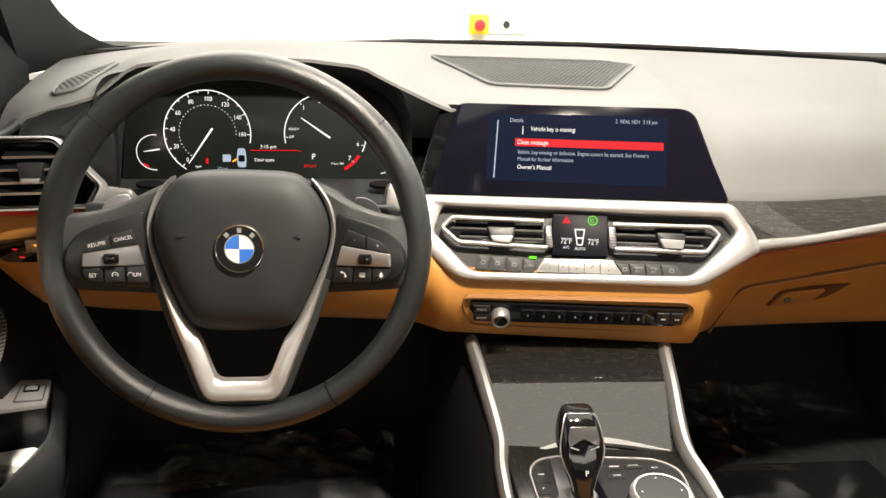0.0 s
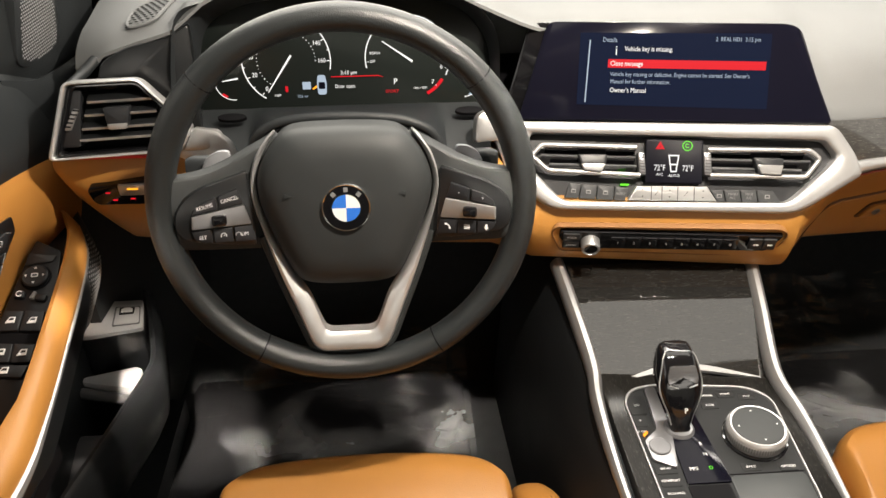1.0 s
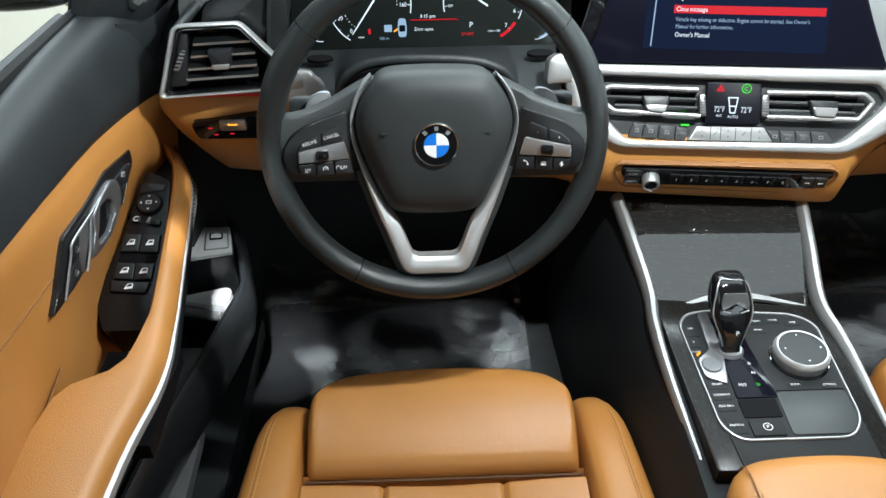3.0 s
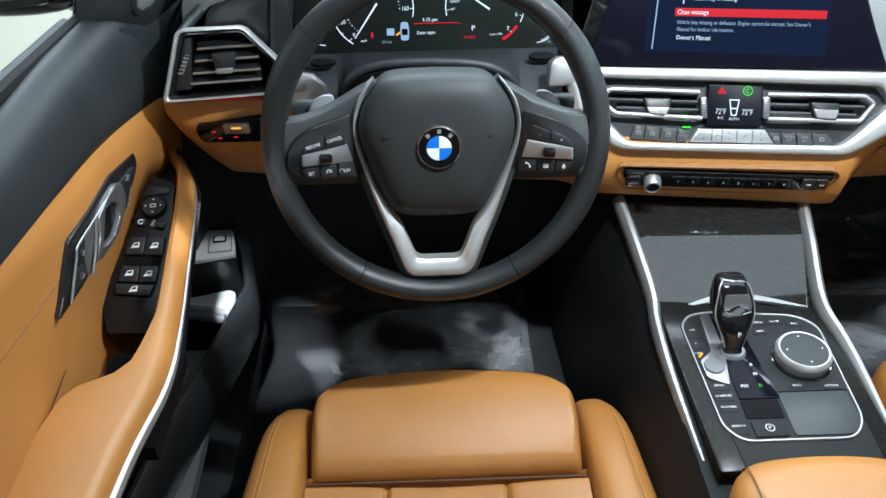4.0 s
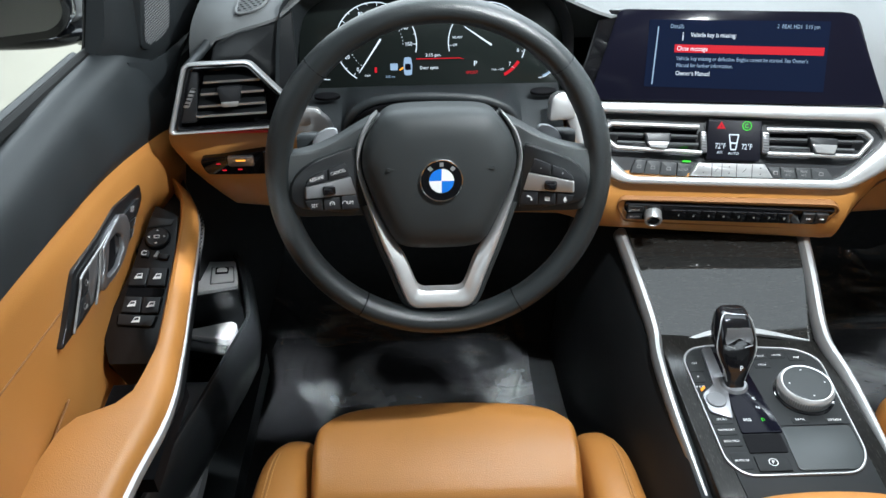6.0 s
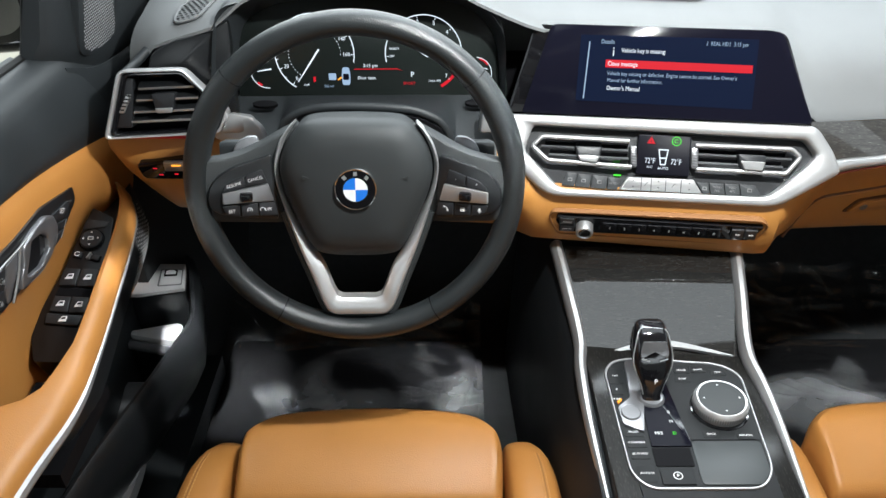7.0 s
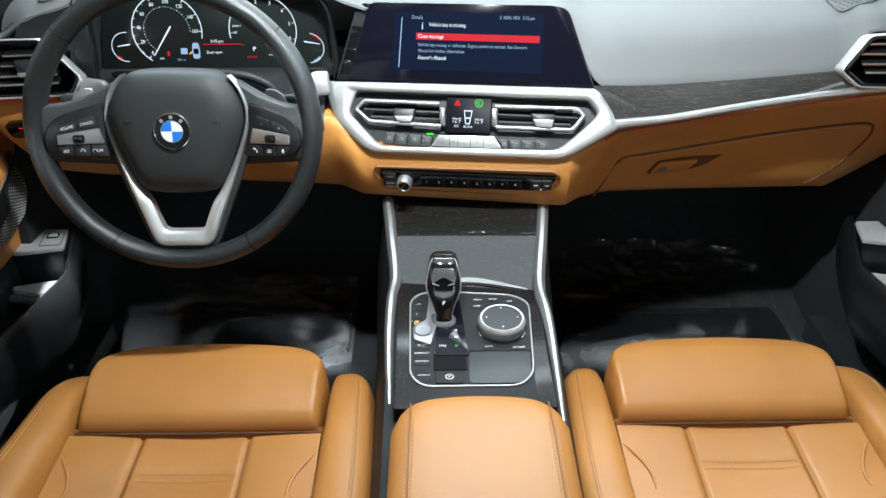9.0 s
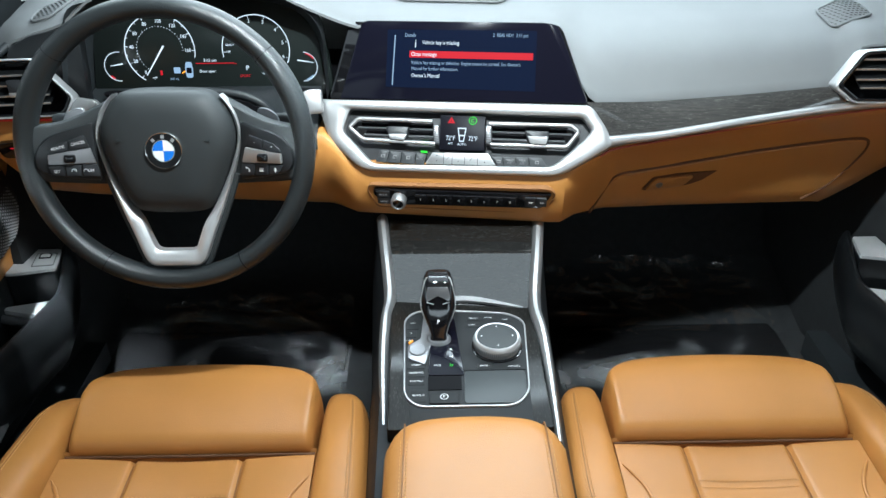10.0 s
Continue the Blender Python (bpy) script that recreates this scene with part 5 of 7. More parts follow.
    part("lip", slab(pl, rounded([(tu - 0.010, -0.0165), (tu + 0.008, -0.0165), (tu + 0.010, -0.010), (tu - 0.012, -0.010)], 0.002), 0.000, 0.0070, 0.002), SILVER, tab, "silver tab lip")
    return d


side_vent(-1), side_vent(1)


def light_panel():
    pl = facing((-0.64, 0.876, 0.55), 0.0, -0.1)
    d = thing("light_switch_panel", "black light switch panel with a lit key", "switch", (-0.64, 0.885, 0.54))
    part("panel", slab(pl, rounded([(-0.040, 0.006), (0.050, 0.018), (0.046, -0.018), (-0.034, -0.017)], 0.008), -0.02, 0.004, 0.002), PIANO, d)
    part("key", slab(pl, rect(-0.002, -0.002, 0.030, 0.012, 0.002), 0.004, 0.008, 0.001), SILVER, d, "silver light key")
    part("key_lamp", slab(pl, rect(0.008, 0.006, 0.020, 0.008), 0.008, 0.0085), LITORANGE, d)
    for u, v in ((-0.016, 0.000), (-0.010, -0.010), (0.010, -0.009)):
        part("symbol", slab(pl, rect(u - 0.0026, v - 0.0007, u + 0.0026, v + 0.0007), 0.004, 0.0046), LITRED, d)
    part("lamp_line", tube([(-0.70, 0.884, 0.589), (-0.58, 0.880, 0.590)], 0.002, 6), REDP, d)


light_panel()


# ---- centre console ----
def centre_console():
    d = thing("centre_console", "black centre console with wood cover and silver rails", "console", (0, 0.6, 0.0))
    # body
    rings = []
    for y, w, z in ((-0.2, 0.115, 0.33), (0.30, 0.115, 0.335), (0.50, 0.118, 0.340), (0.735, 0.122, 0.350), (0.90, 0.130, 0.405), (1.10, 0.14, 0.42)):
        rings.append([(-w - 0.03, y, 0.0), (-w - 0.018, y, z * 0.6), (-w, y, z - 0.02), (-w + 0.008, y, z), (w - 0.008, y, z), (w, y, z - 0.02), (w + 0.018, y, z * 0.6), (w + 0.03, y, 0.0)])
    part("body", loft(rings), CONSIDE, d, "black plastic console sides")
    # upper plate: wood cheeks round the control field
    plate = rounded([(-0.098, 0.478), (0.098, 0.478), (0.098, 0.718), (-0.103, 0.740)], 0.004)
    part("wood_plate", slab(TOP, plate, -0.03, -0.002, 0.002), WOOD_SATIN, d, "dark grey wood top plate")
    part("grey_plate", slab(TOP, rounded([(-0.070, 0.478), (0.074, 0.478), (0.076, 0.540), (-0.074, 0.540)], 0.004), -0.01, -0.0005, 0.0005), FIELD, d)
    b_out = rounded([(-0.084, 0.690), (-0.072, 0.708), (-0.045, 0.714), (0.062, 0.703), (0.084, 0.684), (0.076, 0.536), (0.058, 0.512), (-0.064, 0.512), (-0.080, 0.532)], [0.012, 0.01, 0.02, 0.02, 0.02, 0.02, 0.02, 0.02, 0.02], 4)
    c = Vector((0, 0.61))
    b_in = [tuple(c + (Vector(p) - c) * 0.974) for p in b_out]
    part("control_border", frame_ring(TOP, b_out, b_in, -0.006, 0.002, 0.001), RAIL, d, "silver border round the controls")
    part("control_field", slab(TOP, b_in, -0.008, 0.0), FIELD, d, "matt black control field")
    # sloping wood cover between the plate and the dash
    a0, a1 = [(-0.100, 0.738, 0.352), (0.096, 0.722, 0.354)], [(-0.112, 0.892, 0.409), (0.111, 0.866, 0.420)]
    rings = []
    for i in range(9):
        t = i / 8
        l, r = Vector(a0[0]).lerp(Vector(a1[0]), t), Vector(a0[1]).lerp(Vector(a1[1]), t)
        bow = Vector((0, 0, 0.004 * math.sin(math.pi * t)))
        rings.append([tuple(l + bow), tuple(l.lerp(r, 0.5) + bow), tuple(r + bow), tuple(r + Vector((0, 0.012, -0.03))), tuple(l + Vector((0, 0.012, -0.03)))])
    part("roller_cover", loft(rings), WOOD, d, "glossy dark wood storage cover")
    lip = [(-0.072, 0.727, 0.358), (0.0, 0.735, 0.362), (0.085, 0.718, 0.360)]
    rings = [[tuple(p), tuple(p + Vector((0, 0.008 * k, 0.0012 * k))), tuple(p + Vector((0, 0.008 * k, -0.002))), tuple(p + Vector((0, 0, -0.004)))] for p, k in zip(smooth_path(lip, 6), [0.2 + math.sin(math.pi * i / 12) for i in range(13)])]
    part("cover_lip", loft(rings), RAIL, d, "silver grip lip")
    # silver rails
    left = smooth_path([(-0.123, 0.900, 0.405), (-0.114, 0.82, 0.384), (-0.106, 0.745, 0.360), (-0.110, 0.70, 0.353), (-0.110, 0.62, 0.345), (-0.104, 0.505, 0.335)], 5)
    right = smooth_path([(0.121, 0.870, 0.415), (0.112, 0.80, 0.392), (0.101, 0.718, 0.364), (0.105, 0.66, 0.358), (0.106, 0.60, 0.354), (0.104, 0.470, 0.340)], 5)
    for path in (left, right):
        n = len(path)
        part("silver_rail", tube(path, [0.0090 - 0.0052 * (i / (n - 1)) ** 3 for i in range(n)], 10, flat=1.4), RAIL, d, "satin silver console rail")
    # gear gate
    gate = part("gear_gate", slab(TOP, rounded([(-0.050, 0.570), (-0.004, 0.570), (-0.014, 0.690), (-0.046, 0.700)], 0.003), -0.002, 0.002, 0.001), GLASSBLK, d, "gloss black gear gate with lit marks")
    part("tray_slot", slab(TOP, rect(-0.050, 0.543, -0.008, 0.568, 0.001), -0.002, 0.0012), DARK, gate)
    part("silver_flank", slab(TOP, rounded([(-0.056, 0.706), (-0.044, 0.708), (-0.0445, 0.640), (-0.0535, 0.590), (-0.076, 0.602), (-0.0775, 0.628), (-0.060, 0.643)], 0.004), 0.0, 0.0035, 0.001), DARKSILVER, gate, "satin start key surround")
    st = TOP.turned(0, -0.0640, 0.6185, 0.0035)
    part("start_key", lathe(st, [(0.0115, 0), (0.0115, 0.0014), (0.0105, 0.0022), (0.001, 0.0018)], 28), DARKSILVER, gate, "round satin start key")
    part("start_lamp", slab(TOP, rounded([(-0.0765, 0.6375), (-0.0715, 0.6425), (-0.0700, 0.6405), (-0.0750, 0.6355)], 0.0005), 0.0, 0.0022), LITORANGE, gate, "small lit orange lamp")
    for v, text, m in ((0.588, "D", LITGREEN), (0.588, "M/S", WHITE), (0.606, "N", WHITE), (0.620, "R", WHITE)):
        words(TOP, text, -0.020 if text != "M/S" else -0.038, v, 0.006, m, gate, "CENTER", 0.0026)
    # keys
    for pts, text in (((-0.080, 0.668, -0.062, 0.695), "OFF"), ((-0.080, 0.650, -0.066, 0.667), "P"), ((-0.080, 0.636, -0.070, 0.649), "P OFF"),
                      ((-0.077, 0.585, -0.054, 0.598), "SPORT"), ((-0.076, 0.569, -0.054, 0.583), "COMFORT"), ((-0.075, 0.553, -0.054, 0.567), "ECO PRO"), ((-0.072, 0.522, -0.052, 0.545), "AUTO H")):
        k = part("console_key", slab(TOP, rect(*pts, 0.002), -0.001, 0.0007, 0.0004), FIELD, d)
        words(TOP, text, (pts[0] + pts[2]) / 2, (pts[1] + pts[3]) / 2, 0.0040, WHITE, k, "CENTER", 0.0010)
    k = part("parking_brake_key", slab(TOP, rect(-0.048, 0.518, -0.012, 0.540, 0.002), -0.001, 0.002, 0.001), FIELD, d)
    part("symbol", arc_band(TOP, -0.030, 0.529, 0.0042, 0.0008, 0, 360, 0.0024), WHITE, k)
    words(TOP, "P", -0.030, 0.529, 0.006, WHITE, k, "CENTER", 0.0024)
    part("field_joint", slab(TOP, rect(-0.006, 0.5795, 0.075, 0.5805), -0.001, 0.0006), DARK, d)
    part("blank_cover", slab(TOP, rounded([(-0.006, 0.518), (0.058, 0.518), (0.072, 0.536), (0.0735, 0.578), (-0.004, 0.578)], 0.006), -0.001, 0.0014, 0.001), FIELDGLOSS, d, "smooth dark grey cover")
    for u, v, text in ((0.012, 0.691, "MEDIA"), (0.033, 0.692, "HOME"), (0.056, 0.687, "MAP"), (0.010, 0.676, "COM"), (0.022, 0.588, "BACK"), (0.060, 0.586, "OPTION")):
        k = part("menu_key", slab(TOP, rect(u - 0.0095, v - 0.005, u + 0.0095, v + 0.005, 0.001), -0.001, 0.0007, 0.0003), FIELD, d)
        words(TOP, text, u, v, 0.0040, WHITE, k, "CENTER", 0.0010)
    # rotary controller
    c = TOP.turned(0, 0.041, 0.627, 0.0)
    knob = part("rotary_controller", lathe(c, [(0.0300, 0.0), (0.0300, 0.004), (0.0310, 0.006), (0.0312, 0.0135), (0.0300, 0.0170), (0.0284, 0.0188), (0.0272, 0.0186), (0.0268, 0.0176), (0.001, 0.0176)], 56), FORK, d, "bright knurled rotary controller")
    part("touch_pad", lathe(c, [(0.0268, 0.0170), (0.0262, 0.0186), (0.0240, 0.0190), (0.001, 0.0184)], 40), HUBM, knob, "matt black touch top")
    part("foot_ring", lathe(c, [(0.0335, 0.0), (0.0335, 0.0015), (0.0300, 0.0022)], 40), PIANO, knob)
    for i in range(72):
        a = 2 * math.pi * i / 72
        q = Plane(c.at(0.0310 * math.cos(a), 0.0310 * math.sin(a), 0.0100), c.v * math.cos(a) - c.u * math.sin(a), c.n)
        part("knurl", slab(q, rect(-0.0007, -0.0034, 0.0007, 0.0034), -0.001, 0.0006, 0.0003, 1), SILVER, knob)
    for a in range(4):
        t = radians(90 * a)
        q = c.turned(90 * a, 0.0205 * math.cos(t), 0.0205 * math.sin(t), 0.0186)
        part("arrow", slab(q, [(-0.0006, -0.0014), (0.0012, 0), (-0.0006, 0.0014)], 0, 0.0005), WHITE, knob)
    return d


console = centre_console()


def gear_lever():
    d = thing("gear_lever", "gloss black gear selector with chrome edges", "gear lever", (-0.034, 0.645, 0.361))
    rows = ((0.362, 0.012, 0.011, 0.0), (0.372, 0.0105, 0.010, 0.004), (0.384, 0.0140, 0.013, 0.011), (0.396, 0.0200, 0.017, 0.021), (0.406, 0.0236, 0.020, 0.030), (0.416, 0.0232, 0.021, 0.037), (0.427, 0.0205, 0.020, 0.044), (0.434, 0.0180, 0.016, 0.049), (0.4375, 0.0150, 0.012, 0.051), (0.4385, 0.012, 0.009, 0.051))
    rings = []
    for z, w, t, off in rows:
        ring = []
        for k in range(24):
            a = 2 * math.pi * k / 24
            ca, sa = math.cos(a), math.sin(a)
            e = 0.50
            ring.append((-0.036 + w * math.copysign(abs(ca) ** e, ca), 0.643 + off * 0.9 + t * math.copysign(abs(sa) ** e, sa), z))
        rings.append(ring)
    part("grip", loft(rings), PIANO, d, "gloss black grip")
    for s in (-1, 1):
        path = smooth_path([(-0.036 + s * (w * 0.965), 0.643 + off * 0.9 - t * 0.62, z + 0.0004) for z, w, t, off in rows[1:9]], 4)
        part("chrome_edge", tube(path, 0.0009, 6), SILVER, d, "thin chrome edge")
    face = Plane((-0.036, 0.6568, 0.4215), (1, 0, 0), (0, 0.55, 0.83))
    # grey stands in for the roof mirrored in the black facet
    part("facet", slab(face, rounded([(-0.0150, -0.006), (-0.006, -0.001), (0.0, 0.002), (0.006, -0.001), (0.0150, -0.006), (0.0165, 0.001), (0.0135, 0.014), (-0.0135, 0.014), (-0.0165, 0.001)], 0.0015), -0.002, 0.0004, 0.0003), FACETGREY, d, "cut facet on the grip, greyed like a roof reflection")
    for s in (-1, 1):
        part("facet_edge", tube([face.at(s * 0.0150, -0.0062, 0.0006), face.at(s * 0.0060, -0.0090, 0.0004)], 0.0007, 6), SILVER, d)
    part("collar", lathe(Plane((-0.036, 0.643, 0.361), (1, 0, 0), (0, 1, 0)), [(0.0165, 0), (0.0165, 0.003), (0.014, 0.006), (0.012, 0.006)], 28), DARKSILVER, d, "dark satin collar")
    pl = facing((-0.036, 0.6355, 0.397), 0, 0.75)
    words(pl, "P", 0, 0, 0.008, WHITE, d, "CENTER", 0.0008)


gear_lever()


def stitch_rows(parent, rows, step=0.0055, r=0.0006):
    """Short raised threads along each row."""
    bm = bmesh.new()
    for row in rows:
        P = [Vector(p) for p in row]
        length = [0.0]
        for a, b in zip(P, P[1:]):
            length.append(length[-1] + (b - a).length)
        s = 0.0
        while s < length[-1] - step:
            ends = []
            for q in (s, s + step * 0.7):
                i = max(0, min(len(P) - 2, int(np.searchsorted(length, q) - 1)))
                t = (q - length[i]) / max(1e-9, length[i + 1] - length[i])
                ends.append(P[i].lerp(P[i + 1], t))
            a, b = ends
            dvec = (b - a).normalized()
            w = dvec.cross(Vector((0, 0, 1))).normalized() * r
            up = w.cross(dvec).normalized() * r
            A = [bm.verts.new(p) for p in (a - w, a + up * 1.2, a + w, b - w, b + up * 1.2, b + w)]
            bm.faces.new((A[0], A[1], A[4], A[3]))
            bm.faces.new((A[1], A[2], A[5], A[4]))
            s += step
    return part("stitching", bm, STITCH, parent, "raised tan stitching", smooth=False, kind="stuff")


def armrest(console):
    front = [(0.004 + 0.103 * u, 0.491 - 0.012 * u * u - 0.040 * abs(u) ** 9) for u in np.linspace(1, -1, 25)]
    out = [(-0.099, -0.20), (0.107, -0.20)] + [(0.107, y) for y in (0.0, 0.2, 0.35)] + front + [(-0.099, y) for y in (0.35, 0.2, 0.0)]
    bm = bmesh.new()
    c = Vector((0.004, 0.2))
    vs = []
    for inset, z in ((0.006, 0.300), (0.0, 0.315), (0.0, 0.352), (0.003, 0.366), (0.010, 0.375), (0.024, 0.380), (0.05, 0.383), (0.085, 0.384)):
        ring = []
        for u, v in out:
            q = Vector((0.004 + (u - 0.004) * (1 - inset / 0.103), v - inset if v > 0.4 else v))
            ring.append(bm.verts.new((q.x, q.y, z)))
        vs.append(ring)
    n = len(out)
    for a, b in zip(vs, vs[1:]):
        for i in range(n):
            bm.faces.new((a[i], a[(i + 1) % n], b[(i + 1) % n], b[i]))
    bm.faces.new(vs[-1])
    bm.faces.new(vs[0][::-1])
    bmesh.ops.remove_doubles(bm, verts=bm.verts, dist=1e-5)
    lid = part("armrest", bm, TAN, console, "padded tan leather armrest lid with twin stitching")
    stitch_rows(lid, [[(s + o, y, 0.3795 + 0.0012) for y in np.arange(-0.1, 0.445, 0.02)] for s, o in ((-0.0795, 0), (-0.0725, 0), (0.0875, 0), (0.0805, 0))])
    for x in (-0.076, 0.084):
        part("lid_seam", tube([(x, y, 0.3800) for y in np.arange(-0.1, 0.445, 0.03)] + [(x, 0.4555, 0.3797), (x, 0.4700, 0.3752), (x, 0.4768, 0.3662), (x, 0.4798, 0.3520), (x, 0.4798, 0.3300)], 0.0009, 6), SEWN, lid, "dark seam between the stitch rows")


armrest(console)


# ---- front seats ----
def grid_sheet(xs, ys, fz, drop):
    """A cushion: a height field over xs by ys with skirts down to drop."""
    bm = bmesh.new()
    V = [[bm.verts.new((x, y, fz(x, y))) for x in xs] for y in ys]
    for j in range(len(ys) - 1):
        for i in range(len(xs) - 1):
            bm.faces.new((V[j][i], V[j][i + 1], V[j + 1][i + 1], V[j + 1][i]))
    rim = [V[0][i] for i in range(len(xs))] + [V[j][-1] for j in range(1, len(ys))] + [V[-1][i] for i in range(len(xs) - 2, -1, -1)] + [V[j][0] for j in range(len(ys) - 2, 0, -1)]
    low = [bm.verts.new((v.co.x, v.co.y, drop)) for v in rim]
    n = len(rim)
    for i in range(n):
        bm.faces.new((rim[i], rim[(i + 1) % n], low[(i + 1) % n], low[i]))
    bm.faces.new(low)
    return bm


def seat(name, cx, cy, cz, label):
    """cx, cy, cz: the middle of the joint between cushion and thigh support."""
    d = thing(name, label, "car seat", (cx, cy - 0.2, 0.02), group="front seats")
    # thigh support
    rings = []
    half = 0.173
    prof = [(0.004, -0.055), (0.000, -0.012), (-0.001, -0.002), (0.0015, 0.008), (0.006, 0.0145), (0.014, 0.0195), (0.035, 0.0270), (0.07, 0.0365), (0.105, 0.0425), (0.130, 0.040), (0.143, 0.030), (0.150, 0.012), (0.150, -0.03), (0.140, -0.09), (0.12, -0.11), (0.01, -0.10)]
    m = 48
    for i in range(m + 1):
        k = math.sin(math.pi / 2 * (-1 + 2 * i / m))
        edge = max(0.0, (abs(k) - 0.93) / 0.07)
        squeeze = math.sqrt(max(0.0, 1 - edge ** 2)) if edge < 1 else 0.0
        front = 1.0 - 0.13 * k * k - 0.27 * abs(k) ** 9
        ring = []
        for y, z in prof:
            yy = y * (front if y > 0.05 else 1 - (1 - front) * y / 0.05)
            hz = z if z < 0 else z * (0.55 + 0.45 * squeeze)
            side = (half - 0.006 + 0.055 * yy) * k - (0.006 * math.copysign(1, k) * abs(k) ** 6) * (yy / 0.15) ** 3
            if edge > 0:
                yy = 0.075 + (yy - 0.075) * (0.93 + 0.07 * squeeze)
                hz = -0.03 + (hz + 0.03) * (0.66 + 0.34 * squeeze)
            ring.append((cx + side, cy + 0.004 + yy, cz + hz))
        rings.append(ring)
    part("thigh_support", loft(rings), TAN, d, "smooth tan leather thigh support")

    # seat centre with sewn flutes
    def centre(x, y):
        u, w = (x - cx), (y - cy)
        z = cz - 0.006 + 0.010 * math.cos(min(1.0, abs(u) / 0.17) * math.pi) * -0.5 - 0.10 * max(0, -w) * 0.35
        for s in (-0.073, 0.073):
            z -= 0.006 * math.exp(-((u - s * (1 - 0.10 * w)) / 0.0035) ** 2)
        z -= 0.016 * math.exp(-(w / 0.0045) ** 2)
        if abs(u) < 0.073:
            for q in (-0.075, -0.150, -0.225, -0.30):
                z -= 0.0020 * math.exp(-((w - q) / 0.0045) ** 2)
        return z
    xs = sorted(set(list(np.linspace(cx - 0.172, cx + 0.172, 60)) + [cx + s * 0.073 + o for s in (-1, 1) for o in (-0.006, -0.003, 0, 0.003, 0.006)]))
    ys = list(np.linspace(cy - 0.45, cy - 0.03, 70)) + list(np.linspace(cy - 0.025, cy + 0.006, 12))
    part("cushion", grid_sheet(xs, ys, centre, cz - 0.10), TAN, d, "tan leather cushion with sewn panels")
    # contact shade of the cushion joint, drawn in as a dark tube
    part("crease_shade", tube([(cx + 0.170 * u, cy + 0.0010, cz - 0.0095) for u in np.linspace(-1, 1, 21)], 0.0022, 8), SEAM_AND_SHADE, d, "dark line drawn as shade in the gap before the thigh support")
    for u in (-0.073, 0.073):
        part("panel_seam", tube([(cx + u * (1 - 0.10 * w), cy + w, centre(cx + u * (1 - 0.10 * w), cy + w) + 0.0010) for w in np.linspace(-0.44, -0.006, 28)], 0.0011, 6), SEWN, d, "dark seam between the cushion panels")
    rows = []
    for q in (-0.069, -0.081):
        rows.append([(cx + u, cy + q, centre(cx + u, cy + q) + 0.0006) for u in np.linspace(-0.069, 0.069, 14)])
    rows.append([(cx + u, cy - 0.008, centre(cx + u, cy - 0.008) + 0.0006) for u in np.linspace(-0.069, 0.069, 14)])
    stitch_rows(d, rows)
    # bolsters
    for s in (-1, 1):
        rings = []
        for i in range(34):
            t = i / 33
            y = cy + 0.140 - 0.59 * t
            nose = math.sqrt(max(0.0, 1 - max(0.0, (0.16 - t) / 0.16) ** 2))
            w0, w1 = 0.172 + 0.004 * t, 0.236 + 0.018 * min(1, t * 2.5)
            h = cz - 0.042 + (0.055 + 0.030 * min(1, t * 1.4)) * nose
            a, b = cx + s * w0, cx + s * (w0 + (w1 - w0) * (0.55 + 0.45 * nose))
            mid = (a + b) / 2
            ring = [(a, y, 0.11), (a, y, h - 0.03), (a + (mid - a) * 0.25, y, h - 0.006), (mid, y, h), (b - (b - mid) * 0.35, y, h - 0.006), (b - (b - mid) * 0.06, y, h - 0.028), (b, y, h - 0.07), (b - s * 0.01, y, 0.13)]
            pts = ring[:1] + [tuple(p) for p in smooth_path(ring[1:7], 3)] + ring[7:]
            rings.append(pts)
        part("side_bolster", loft(rings), TAN, d, "tan leather side bolster with twin stitching")
        rows = []
        for off in (0.40, 0.50):
            row = []
            for i in range(3, 33):
                pr = rings[i]
                p = Vector(pr[8]).lerp(Vector(pr[10]), (off - 0.40) * 4)
                row.append((p.x, p.y, p.z + 0.0008))
            rows.append(row)
        stitch_rows(d, rows)
        mid_row = [tuple((Vector(a) + Vector(b)) / 2 - Vector((0, 0, 0.0006))) for a, b in zip(*rows)]
        part("bolster_seam", tube(mid_row, 0.0007, 6), SEWN, d, "dark seam between the stitch rows")
    for s in (-1, 1):
        arc = [(cx + s * (0.168 - 0.028 * math.sin(t * 1.9)), cy - 0.045 - 0.075 * t) for t in np.linspace(0, 1, 12)]
        part("curved_seam", tube([(x, y, centre(x, y) + 0.0008) for x, y in arc], [0.0026 * min(1.0, 0.25 + 0.4 * min(i, 11 - i)) for i in range(12)], 8), TAN, d, "raised curved piping")
    part("base", box(cx - 0.22, cy - 0.42, 0.02, cx + 0.22, cy + 0.08, 0.13), BLACK, d, "black seat base")
    return d


seat("driver_seat", -0.377, 0.577, 0.230, "tan leather driver's seat with extended thigh support")
seat("passenger_seat", 0.380, 0.612, 0.205, "tan leather passenger seat with extended thigh support")


